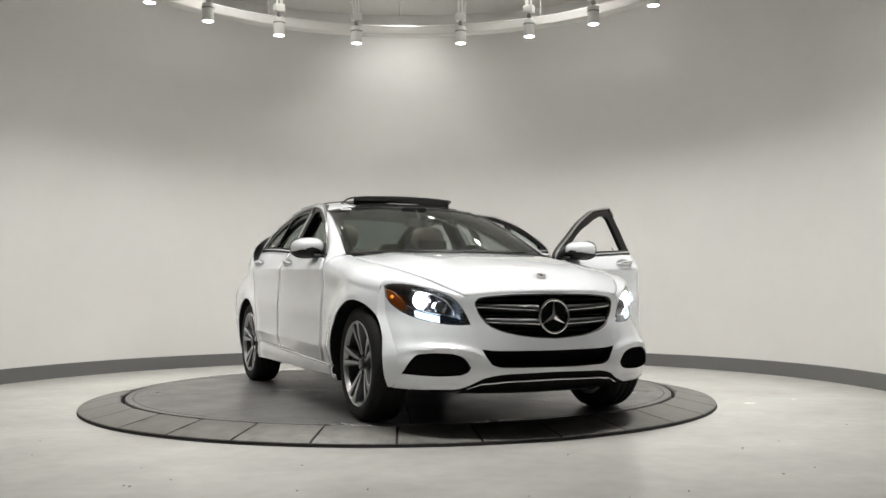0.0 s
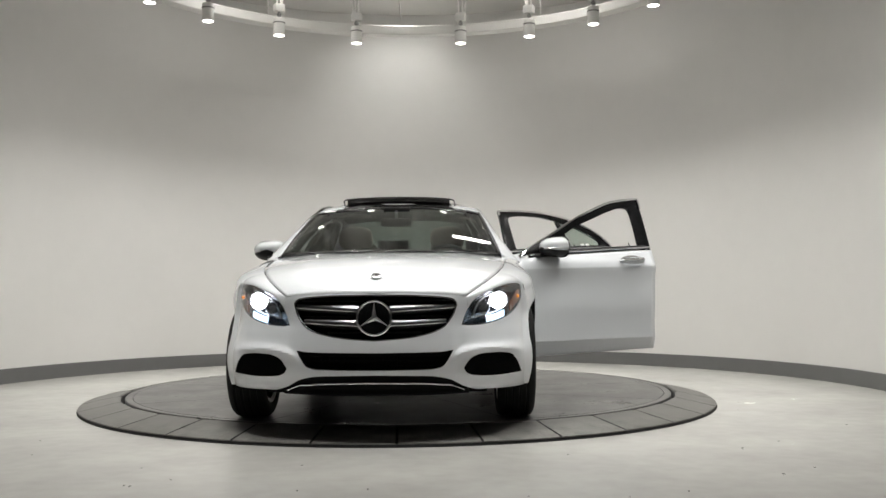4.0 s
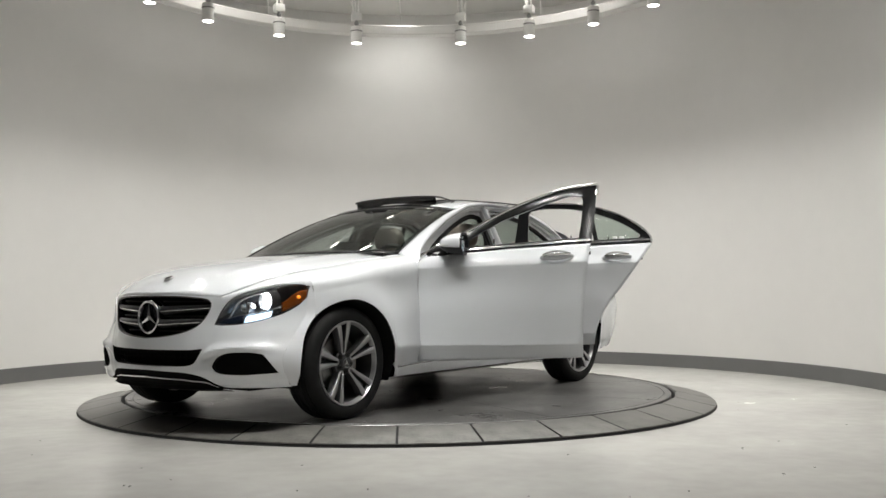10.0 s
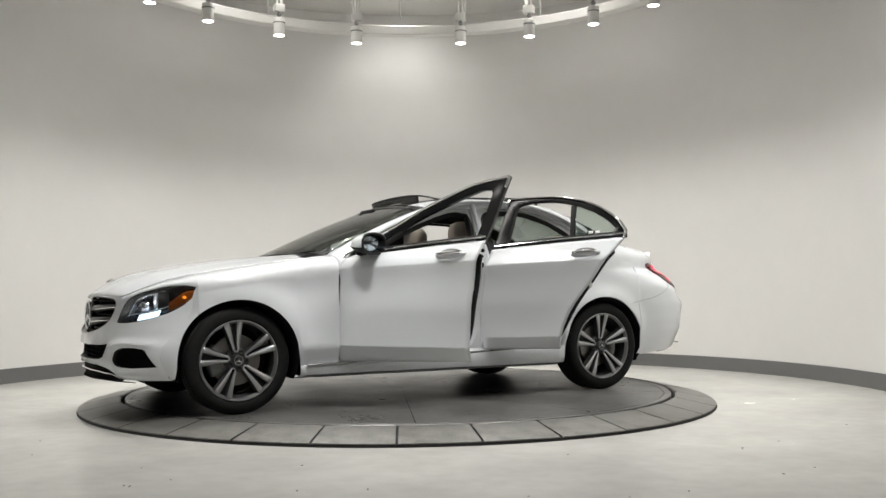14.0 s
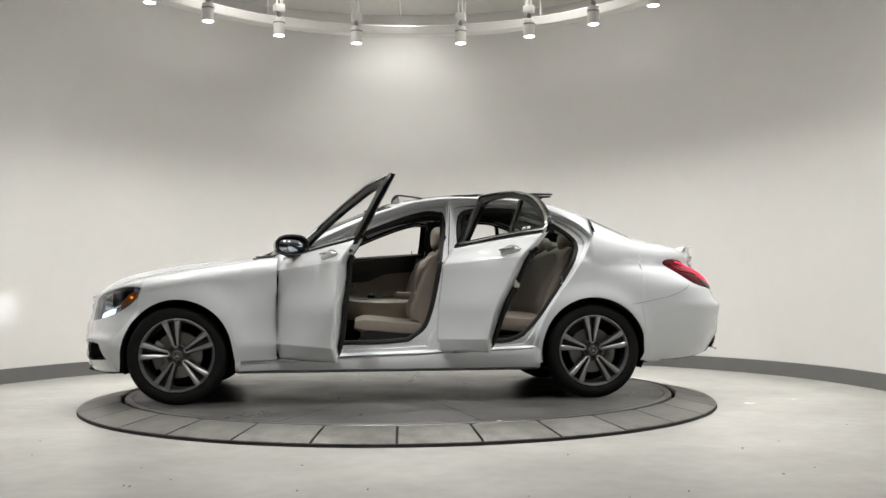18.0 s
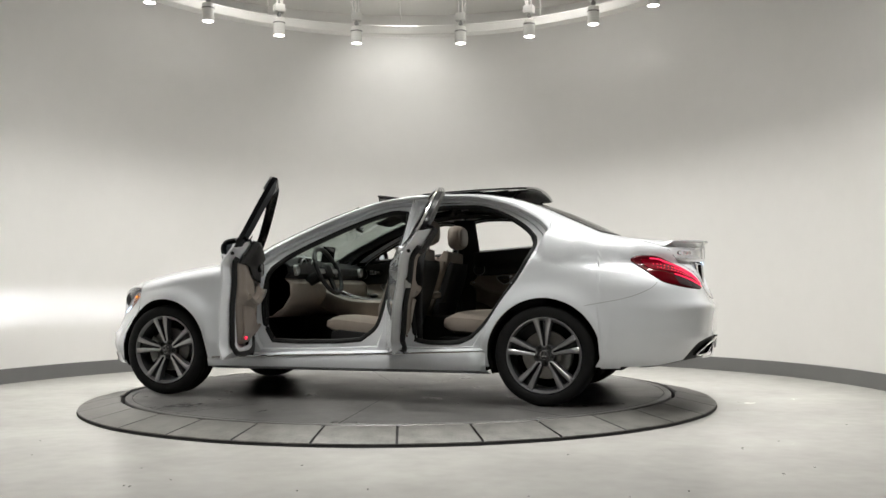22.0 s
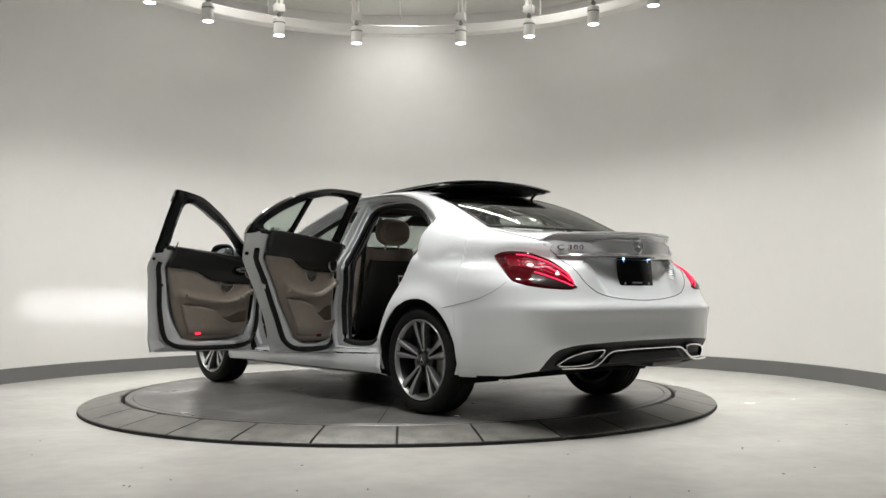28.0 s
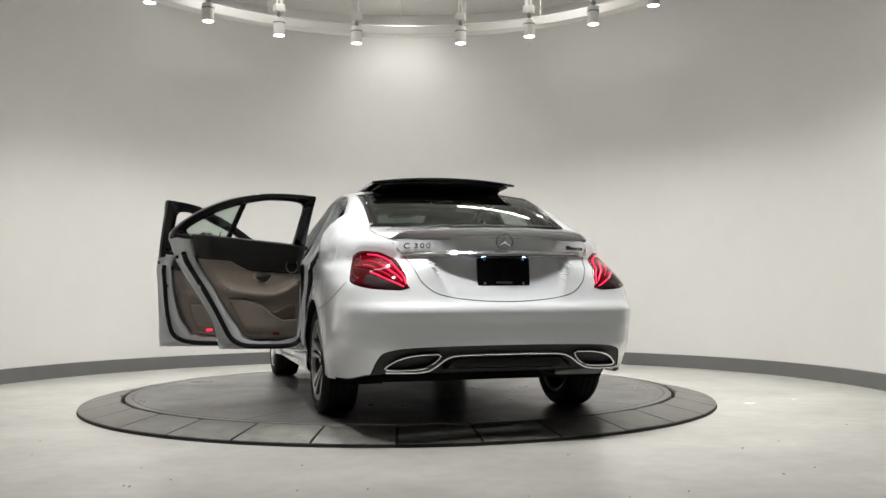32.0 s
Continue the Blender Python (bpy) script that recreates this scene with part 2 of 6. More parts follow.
def arc_sheet(profile, a0, a1, n, cy=0.0):
    """profile: (radius, z), swept round the vertical axis through (0, cy)."""
    m = Mesh(pose(0, cy, 0))
    rows = []
    for k in range(n + 1):
        a = radians(lerp(a0, a1, k / n))
        rows.append([(r * math.sin(a), r * math.cos(a), z) for r, z in profile])
    closed = abs(a1 - a0) > 359
    return m.grid(rows[:-1] if closed else rows, close_u=closed, close_v=True)


def place():
    floor = Mesh()
    floor.box((-7, -11, FLOOR_Z - 0.2), (7, 6, FLOOR_Z))
    tagged(part("floor", floor, CONCRETE, smooth=0), "pale sealed concrete floor with faint stains", "floor", kind="structure")
    w = arc_sheet([(WALL_R, FLOOR_Z), (WALL_R + 0.15, FLOOR_Z), (WALL_R + 0.15, WALL_TOP), (WALL_R, WALL_TOP)], -ARC, ARC, 120, WALL_Y)
    tagged(part("wall_round", w, WALL), "smooth white curved plaster wall round the turntable", "wall", kind="structure")
    b = arc_sheet([(WALL_R - 0.014, FLOOR_Z), (WALL_R - 0.002, FLOOR_Z), (WALL_R - 0.002, FLOOR_Z + 0.132), (WALL_R - 0.008, FLOOR_Z + 0.137), (WALL_R - 0.014, FLOOR_Z + 0.132)], -ARC, ARC, 120, WALL_Y)
    tagged(part("baseboard", b, BASE), "grey vinyl skirting along the curved wall", "baseboard", kind="structure")
    # curved lighting rail hung near the spotlights
    c = arc_sheet([(2.92, 3.640), (2.93, 3.632), (3.05, 3.632), (3.06, 3.642), (3.06, 3.728), (3.05, 3.735), (2.93, 3.735), (2.92, 3.725)], -ARC, ARC, 120, WALL_Y)
    rail = tagged(part("trim", c, WHITE_METAL), "white curved rail hung below the ceiling round the turntable", "ceiling rail", kind="structure")
    for deg in LAMP_ANGLES:
        rod = Mesh(Matrix.Translation(around(deg, 2.99, 0) + Vector((0, WALL_Y, 0))))
        rod.lathe([(0.0, 3.72), (0.006, 3.72), (0.006, CEIL_Z - 0.012), (0.022, CEIL_Z - 0.010), (0.022, CEIL_Z - 0.001), (0, CEIL_Z - 0.001)], 10, "z")
        part("rod", rod, WHITE_METAL, rail)
    ceil = Mesh()
    ceil.box((-7, -11, CEIL_Z), (7, 6, CEIL_Z + 0.15))
    tagged(part("ceiling", ceil, CEIL, smooth=0), "plain grey painted ceiling", "ceiling", kind="structure")
    # unseen walls added to close the hall; their grey sets fill and reflections
    ends = WALL_R * math.sin(radians(ARC)), WALL_Y + WALL_R * math.cos(radians(ARC))
    for name, lo, hi in (
        ("wall_left", (-6.15, -10.2, FLOOR_Z), (-6.0, ends[1], CEIL_Z)),
        ("wall_right", (6.0, -10.2, FLOOR_Z), (6.15, ends[1], CEIL_Z)),
        ("wall_back", (-6.15, -10.35, FLOOR_Z), (6.15, -10.2, CEIL_Z)),
        ("wall_return_left", (-6.15, ends[1], FLOOR_Z), (-ends[0], ends[1] + 0.14, CEIL_Z)),
        ("wall_return_right", (ends[0], ends[1], FLOOR_Z), (6.15, ends[1] + 0.14, CEIL_Z)),
    ):
        q = Mesh()
        q.box(lo, hi)
        tagged(part(name, q, HALL, smooth=0), "plain grey wall added out of view to close the hall", "wall", kind="structure")


place()


def floor_specks():
    rnd = random.Random(7)
    m = Mesh()
    spots = [(2.28, -0.94), (2.45, -0.49), (2.02, -2.26), (1.74, -2.49), (2.68, -1.68), (-2.02, -1.95), (-1.89, -2.40), (-1.16, -3.22), (-0.44, -3.36), (-1.02, -3.09), (1.75, -2.46), (1.68, -3.15), (-0.15, -3.35)]
    spots = spots + [(rnd.uniform(-3.2, 3.2), rnd.uniform(-4.2, -2.5)) for _ in range(22)]
    for x, y in spots:
        w, h = rnd.uniform(0.003, 0.008), rnd.uniform(0.003, 0.012)
        a0 = rnd.uniform(0, 6.28)
        m.prism([(x + w * math.cos(a0 + q) * rnd.uniform(0.6, 1.3), y + h * math.sin(a0 + q) * rnd.uniform(0.6, 1.3), FLOOR_Z + 0.0003) for q in (0.0, 1.0, 2.1, 3.1, 4.2, 5.3)], (0, 0, 0.0012))
    tagged(part("floor_speck", m, SPECK, smooth=0), "small dark specks and chips on the concrete floor", "specks", kind="stuff")


floor_specks()

RING_IN, RING_OUT, DISC_R = 2.062, 2.345, 2.035


def turntable():
    """The still surround of sloping tiles."""
    ring = new("turntable_surround")
    ring.location = (-0.019, 0.0245, 0)
    tagged(ring, "still ring of sloping grey stone tiles round the turning deck", "platform ring")
    base = Mesh()
    base.lathe([(DISC_R + 0.006, -0.07), (RING_IN - 0.002, -0.012), (RING_OUT - 0.004, -0.062), (RING_OUT + 0.003, -0.060), (RING_OUT + 0.006, FLOOR_Z - 0.002), (DISC_R + 0.006, FLOOR_Z - 0.002)], 160, "z")
    part("bedding", base, JOINT, ring)
    step = 360 / 32
    m = Mesh()
    n = 8
    a0, a1 = 0.18, step - 0.18
    top, low, side = [], [], []
    for k in range(n + 1):
        a = radians(lerp(a0, a1, k / n))
        s, c = math.sin(a), math.cos(a)
        trim = 0.014 if k in (0, n) else 0.0
        top.append([(RING_IN + trim, -0.007), (RING_IN + 0.006 + trim, 0.0), (RING_OUT - 0.006, -0.051), (RING_OUT, -0.055), (RING_OUT, -0.064)])
        top[-1] = [(r * s, r * c, z) for r, z in top[-1]]
    m.grid(top)
    first = part("tile", m, TILE, ring)
    for k in range(1, 32):
        t = first.copy()
        scene.collection.objects.link(t)
        t.rotation_euler = (0, 0, radians(step * k))
    for o in ring.children:
        if o.name.startswith("tile"):
            o.rotation_euler.z += radians(179.5)
    return ring


turntable()

# the turning is not quite even: degrees every two seconds
TURN_AT = [-68.30, -80.64, -93.05, -105.68, -117.34, -128.75, -140.95, -152.58, -164.24, -176.13, -188.30, -200.22, -211.50, -222.35, -232.79, -244.12, -256.70]


def TURN(t):
    return TURN_AT[min(int(round(t / 2)), 16)]



def deck():
    d = new("turntable_deck")
    tagged(d, "round turning deck of worn grey painted plates", "turntable")
    base = Mesh()
    base.lathe([(0.0, -0.010), (DISC_R - 0.012, -0.010), (DISC_R - 0.012, -0.06), (0.0, -0.06)], 160, "z")
    part("core", base, JOINT, d)
    rim = Mesh()
    rim.lathe([(1.985, -0.012), (1.985, -0.001), (1.989, 0.0), (DISC_R - 0.004, 0.0), (DISC_R, -0.004), (DISC_R, -0.05)], 160, "z")
    part("rim", rim, DISC, d)
    seams = [22, 65, 100, 139, 175, 218, 260, 300, 340]
    for a, b in zip(seams, seams[1:] + [seams[0] + 360]):
        m = Mesh()
        rows = []
        for k in range(15):
            q = radians(lerp(a + 0.10, b - 0.10, k / 14))
            rows.append([(r * math.cos(q), r * math.sin(q), z) for r, z in ((0.02, 0.0), (1.0, 0.0), (1.978, 0.0), (1.981, -0.003), (1.981, -0.012))])
        m.grid(rows)
        part("deck_plate", m, DISC, d)
    return d


DECK = deck()


# ---------------- ceiling lamps ----------------
def ceiling_lamp():
    lamp = new("ceiling_spotlight")
    tagged(lamp, "white cylindrical spotlight hung from the ceiling by thin conduits", "spotlight", "spotlights round the ceiling")
    body = Mesh()
    body.lathe([(0.0, 0.178), (0.045, 0.178), (0.056, 0.172), (0.058, 0.160), (0.058, 0.0), (0.054, -0.002), (0.050, 0.004), (0.050, 0.02), (0, 0.02)], 28, "z")
    part("housing", body, WHITE_METAL, lamp)
    vent = Mesh()
    for k in range(20):
        a = 2 * math.pi * k / 20
        vent.m = pose(0.0565 * math.cos(a), 0.0565 * math.sin(a), 0.128, 0, 0, math.degrees(a))
        vent.box((-0.003, -0.006, -0.006), (0.003, 0.006, 0.006))
    part("vent", vent, JOINT, lamp)
    lens = Mesh()
    lens.lathe([(0, -0.004), (0.03, -0.003), (0.051, 0.001), (0.051, 0.006), (0, 0.006)], 28, "z")
    part("lens", lens, LAMP_GLOW, lamp)
    knuckle = Mesh()
    knuckle.lathe([(0, 0.176), (0.016, 0.178), (0.016, 0.20), (0.024, 0.203), (0.024, 0.225), (0.014, 0.228), (0.014, 0.25), (0, 0.25)], 16, "z")
    part("knuckle", knuckle, GREY_METAL, lamp)
    box = Mesh()
    box.box((-0.052, -0.04, 0.245), (0.052, 0.04, 0.325), 0.008)
    part("junction_box", box, WHITE_METAL, lamp)
    for x in (-0.022, 0.016):
        c = Mesh()
        c.tube([(x, 0, 0.32), (x, 0.0, 0.5), (x * 0.9, 0, CEIL_Z - LAMP_Z + 0.002)], 0.010, 8)
        part("conduit", c, WHITE_METAL, lamp)
    flex = Mesh()
    flex.tube(path([(0.03, 0, 0.32), (0.045, 0.0, 0.40), (0.10, 0.0, 0.52), (0.20, 0.02, 0.60), (0.34, 0.05, 0.66), (0.42, 0.05, CEIL_Z - LAMP_Z + 0.002)], 16), 0.007, 6)
    part("cable", flex, WHITE_METAL, lamp)
    return lamp


first_lamp = ceiling_lamp()
for i, deg in enumerate(LAMP_ANGLES + UNSEEN_ANGLES):
    at = around(deg, LAMP_R, LAMP_Z)
    m = pose(at.x, at.y, at.z, 0, 0, -deg + (180 if i % 2 else 0))
    if i == 0:
        first_lamp.matrix_basis = m
    else:
        copy_thing(first_lamp, m)


def hanging_cable():
    c = Mesh()
    c.tube(path([(-0.03, 2.62, CEIL_Z + 0.002), (-0.034, 2.62, 3.85), (-0.030, 2.62, 3.74), (-0.016, 2.62, 3.67)], 14), 0.008, 8)
    tagged(part("hanging_cable", c, WHITE_METAL), "short white cable end hanging from the ceiling", "cable")


hanging_cable()

# ---------------- the car: body surface ----------------
# car space: x forward from the middle of the wheelbase, y to its left, z up from the deck
car = new("car")
tagged(car, "white four-door saloon with its near-side doors open, on the turning deck", "car")
X0F, X0R = 1.0, -1.2
xf = curve((0.15, 2.062), (0.20, 2.130), (0.25, 2.162), (0.32, 2.182), (0.42, 2.184), (0.52, 2.178), (0.60, 2.167), (0.68, 2.152), (0.73, 2.138), (0.80, 2.092), (1.1, 1.884))
# the nose sweeps back from the middle towards the lamps
sweep = curve((0.0, 0.0), (0.15, 0.004), (0.30, 0.024), (0.40, 0.048), (0.47, 0.060), (0.60, 0.062), (0.72, 0.050), (0.79, 0.022), (0.81, 0.014))
sweep_z = curve((0.2, 1.25), (0.36, 1.15), (0.55, 0.95), (0.64, 0.6), (0.72, 0.4), (0.80, 0.35))
xr = curve((0.18, -2.30), (0.28, -2.39), (0.38, -2.435), (0.455, -2.468), (0.475, -2.466), (0.56, -2.470), (0.635, -2.482), (0.655, -2.474), (0.685, -2.448), (0.73, -2.424), (0.80, -2.40), (0.88, -2.390), (0.95, -2.388), (1.02, -2.386), (1.10, -2.372), (1.5, -2.2))
half = curve((0.15, 0.853), (0.22, 0.874), (0.30, 0.884), (0.37, 0.890), (0.46, 0.897), (0.60, 0.899), (0.72, 0.900), (0.80, 0.900), (0.88, 0.894), (0.93, 0.877), (1.0, 0.828), (1.06, 0.790), (1.12, 0.755), (1.20, 0.712), (1.30, 0.658), (1.38, 0.612), (1.44, 0.575))
nf = curve((0.15, 3.8), (0.35, 4.1), (0.50, 3.3), (0.65, 2.75), (1.2, 2.7))
nr = curve((0.15, 4.2), (0.45, 5.0), (0.65, 5.2), (0.757, 5.0), (0.85, 3.6), (0.935, 2.45), (1.0, 2.45), (1.2, 2.8))
shift = curve((-2.5, -0.075), (-2.0, -0.07), (-1.5, -0.03), (-0.9, 0.0), (3.0, 0.0001))
WHEEL_X, WHEEL_Z, ARCH_R = 1.42, 0.328, 0.372


def flare(x, z):
    f = 0.0
    for wx in (WHEEL_X, -WHEEL_X):
        d = math.hypot(x - wx, z - WHEEL_Z) - ARCH_R
        out = 0.016 if wx < 0 else lerp(0.038, 0.020, min(1.0, max(0.0, (x - 1.48) / 0.27)))
        f += out * math.exp(-(max(d, 0) / (0.07 if wx < 0 else 0.13)) ** 2)
    return f


TUCK = curve((-1.2, 0.450), (-0.35, 0.418), (0.4, 0.405), (1.2, 0.395))
SHOULDER = curve((-2.0, 0.955), (-1.1, 0.945), (-0.3, 0.920), (0.7, 0.890), (1.5, 0.855))


def skin_y(x, z, flared=1.0):
    b = half(z + shift(x)) + flare(x, z) * flared
    # lower tuck between the wheels, and the shoulder line with the hollow below it
    if -1.15 < x < 1.15:
        fade = min(1.0, (1.15 - abs(x)) / 0.15)
        b -= 0.20 * max(0.0, TUCK(x) - z) * fade
        b += 0.012 * fade * (math.exp(-(z - TUCK(x)) / 0.055) if z > TUCK(x) else 1.0)
    s = (SHOULDER(x) - z) / 0.30
    if 0 < s < 1 and -1.9 < x < 1.45:
        b -= 0.115 * s * (1 - s) ** 2 * min(1.0, (1.45 - x) / 0.35, (x + 1.9) / 0.5)
    if x > X0F:
        a, n = xf(z) - X0F, nf(z)
    elif x < X0R:
        a, n = X0R - xr(z), nr(z)
    else:
        return b
    q = abs(x - X0F if x > X0F else X0R - x) / a
    return b * max(0.0, 1 - q**n) ** (1 / n)


RIDGE = curve((0.40, 0.385), (0.48, 0.422), (0.60, 0.440), (0.72, 0.438), (0.83, 0.415))


def skin_x(y, z, front=True):
    y = abs(y)
    if front:
        b, a, n = half(z), xf(z) - X0F, nf(z)
        ridge = 0.019 * math.exp(-((z - RIDGE(y)) / 0.020) ** 2) * min(1, max(0, (y - 0.40) / 0.06), max(0, (0.83 - y) / 0.1)) if 0.40 < y < 0.83 else 0.0
        ridge += 0.014 * math.exp(-((z - 0.236) / 0.020) ** 2) * min(1, max(0, (y - 0.44) / 0.08))
        return X0F + a * max(0.0, 1 - (y / b) ** n) ** (1 / n) + ridge - sweep(y) * sweep_z(z)
    b, a, n = half(z + shift(-2.3)), X0R - xr(z), nr(z)
    return X0R - a * max(0.0, 1 - (y / (b + 0.004)) ** n) ** (1 / n)


# hood edge and centre line, front to rear: (x, y, z)
HOOD_EDGE = path([(2.082, 0.486, 0.717), (2.000, 0.556, 0.757), (1.866, 0.625, 0.812), (1.65, 0.690, 0.860), (1.40, 0.728, 0.900), (1.15, 0.750, 0.935), (0.92, 0.756, 0.966), (0.76, 0.752, 0.985)], 40)
HOOD_MID = path([(2.180, 0, 0.735), (2.147, 0, 0.782), (2.071, 0, 0.834), (1.926, 0, 0.883), (1.70, 0, 0.927), (1.45, 0, 0.961), (1.20, 0, 0.985), (1.0, 0, 0.999), (0.88, 0, 1.003)], 40)
HOOD_EDGE, HOOD_MID = [[(x - 0.042 * min(1.0, max(0.0, (x - 1.3) / 0.75)), y, z) for x, y, z in line] for line in (HOOD_EDGE, HOOD_MID)]
HOOD_EDGE, HOOD_MID = eased(HOOD_EDGE, 14), eased(HOOD_MID, 30)
hood_edge_y = curve(*sorted((p[0], p[1]) for p in HOOD_EDGE))
hood_edge_z = curve(*sorted((p[0], p[2]) for p in HOOD_EDGE))
# outer edge of windscreen, roof and rear window, front to rear
RAIL = [(0.80, 0.745, 0.985), (0.66, 0.722, 1.060), (0.50, 0.695, 1.140), (0.31, 0.665, 1.225), (0.14, 0.640, 1.293), (-0.02, 0.622, 1.345), (-0.20, 0.610, 1.393), (-0.50, 0.598, 1.424), (-0.90, 0.592, 1.416), (-1.16, 0.590, 1.378), (-1.36, 0.594, 1.314), (-1.55, 0.602, 1.230), (-1.76, 0.618, 1.132)]
rail_y = curve(*sorted((p[0], p[1]) for p in RAIL))
rail_z = curve(*sorted((p[0], p[2]) for p in RAIL))
# edge of the boot lid
BOOT_EDGE = [(-1.76, 0.618, 1.132), (-1.85, 0.640, 1.105), (-2.0, 0.640, 1.073), (-2.10, 0.614, 1.048), (-2.17, 0.580, 1.030), (-2.22, 0.532, 1.018)]
boot_y = curve(*sorted((p[0], p[1]) for p in BOOT_EDGE))
boot_z = curve(*sorted((p[0], p[2]) for p in BOOT_EDGE))


def arch_z(x, wx, r=ARCH_R):
    d = abs(x - wx)
    return WHEEL_Z + math.sqrt(max(r * r - d * d, 0.0))


def rolled(x, z, ye, ze, depth):
    """The body side at x up to an upper edge (ye, ze) over which it rolls."""
    zs = ze - depth
    if z <= zs:
        return skin_y(x, z), z
    ys = skin_y(x, zs)
    t = (z - zs) / (ze - zs)
    k = (ys + 0.006, zs + depth * 0.80)
    return ((1 - t) ** 2 * ys + 2 * t * (1 - t) * k[0] + t * t * ye, (1 - t) ** 2 * zs + 2 * t * (1 - t) * k[1] + t * t * ze)


def fender_top(x):
    return hood_edge_y(x), hood_edge_z(x)


def side_sheet(xs, zlo, top, depth, nz=26, side=1, gap=0.0):
    rows = []
    for x in xs:
        ye, ze = top(x)
        lo = zlo(x)
        row = []
        for k in range(nz + 1):
            z = lerp(lo, ze, k / nz)
            if abs(z - SHOULDER(x)) < 0.5 * (ze - lo) / nz and -1.9 < x < 1.45:
                z = SHOULDER(x)
            y, zz = rolled(x, z, ye, ze, min(depth(x), ze - lo - 0.01))
            row.append((x, side * (y - gap), zz))
        rows.append(row)
    return rows


def span(a, b, n):
    return [lerp(a, b, k / n) for k in range(n + 1)]


# ---- front: headlamp outline on the skin, as (y, z) lower and upper edges between its two tips
LAMP_LOW = curve((0.462, 0.563), (0.50, 0.559), (0.555, 0.561), (0.649, 0.578), (0.731, 0.613), (0.785, 0.664), (0.808, 0.712))
LAMP_TOP = curve((0.462, 0.568), (0.475, 0.605), (0.495, 0.649), (0.533, 0.702), (0.591, 0.739), (0.656, 0.764), (0.727, 0.785), (0.775, 0.789), (0.808, 0.779))
GRILLE_LOW = curve((0.0, 0.483), (0.151, 0.494), (0.281, 0.517), (0.365, 0.553), (0.413, 0.612), (0.430, 0.650), (0.436, 0.672))
GRILLE_TOP = curve((0.0, 0.724), (0.2, 0.722), (0.35, 0.713), (0.411, 0.704), (0.430, 0.690), (0.436, 0.680))
INTAKE_LOW = curve((0.0, 0.328), (0.30, 0.332), (0.36, 0.345), (0.40, 0.40), (0.415, 0.428))
INTAKE_TOP = curve((0.0, 0.420), (0.35, 0.424), (0.415, 0.432))
FOG_LOW = curve((0.474, 0.332), (0.487, 0.310), (0.533, 0.294), (0.63, 0.290), (0.73, 0.296), (0.792, 0.302))
FOG_TOP = curve((0.474, 0.338), (0.509, 0.385), (0.545, 0.403), (0.58, 0.411), (0.66, 0.414), (0.728, 0.406), (0.764, 0.369), (0.792, 0.306))
LIP_Z = curve((0.0, 0.304), (0.285, 0.298), (0.39, 0.280), (0.473, 0.238), (0.553, 0.217), (0.70, 0.217), (0.90, 0.226))


LEVELS = [0.19 + 0.0115 * k for k in range(60)]


def build_front():
    """Bumper skin as one sheet with holes for grille, intake, fog recesses and lamps."""
    m = {1: Mesh(), -1: Mesh()}
    for side in (1, -1):
        holes = [(0.0, 0.436, GRILLE_LOW, GRILLE_TOP), (0.0, 0.415, INTAKE_LOW, INTAKE_TOP), (0.474, 0.792, FOG_LOW, FOG_TOP), (0.462, 0.808, LAMP_LOW, LAMP_TOP)]
        mm = m[side]
        # columns of constant y so that the edges of the holes are exact
        ys = sorted(set([round(v, 4) for v in span(0.0, 0.40, 26) + span(0.40, 0.45, 12) + [0.415, 0.426, 0.431, 0.434, 0.436, 0.462, 0.465, 0.468, 0.474, 0.477, 0.495] + span(0.47, 0.74, 34) + span(0.74, 0.792, 24) + span(0.792, 0.808, 7) + [0.810]]))
        for y0, y1 in zip(ys, ys[1:]):
            cuts = []
            for y in (y0, y1):
                c = [LIP_Z(y)]
                for a, b, lo, hi in sorted(holes, key=lambda h: h[2](h[0])):
                    mid = (y0 + y1) / 2
                    if a <= mid <= b:
                        yy = min(max(y, a), b)
                        c += [lo(yy), hi(yy)]
                top = hood_front_z(y)
                lamp_here = 0.462 <= (y0 + y1) / 2 <= 0.808
                if lamp_here and mid > 0.495:
                    c.pop()
                else:
                    c.append(max(top, c[-1] + 0.0005))
                cuts.append(c)
            ca, cb = [sorted(c) for c in cuts]
            for s in range(0, min(len(ca), len(cb)) - 1, 2):
                lo, hi = min(ca[s], cb[s]), max(ca[s + 1], cb[s + 1])
                zs = [lo] + [z for z in LEVELS if lo < z < hi] + [hi]
                mm.grid([[(skin_x(y, min(max(z, c[s]), c[s + 1])), side * y, min(max(z, c[s]), c[s + 1])) for z in zs] for y, c in ((y0, ca), (y1, cb))])
    return m


def hood_front_z(y):
    """Upper limit of the nose skin at half-width y."""
    return NOSE_TOP(y)


NOSE_TOP = curve((0.0, 0.735), (0.25, 0.731), (0.40, 0.724), (0.49, 0.718), (0.52, 0.736), (0.56, 0.752), (0.62, 0.775), (0.70, 0.795), (0.76, 0.800), (0.80, 0.800), (0.845, 0.792))


QX = -1.46
roll_depth = curve((-2.4, 0.13), (-1.905, 0.13), (-1.72, 0.18), (-1.46, 0.34), (-1.2, 0.25), (-1.0, 0.10))


FENDER_X = 1.66


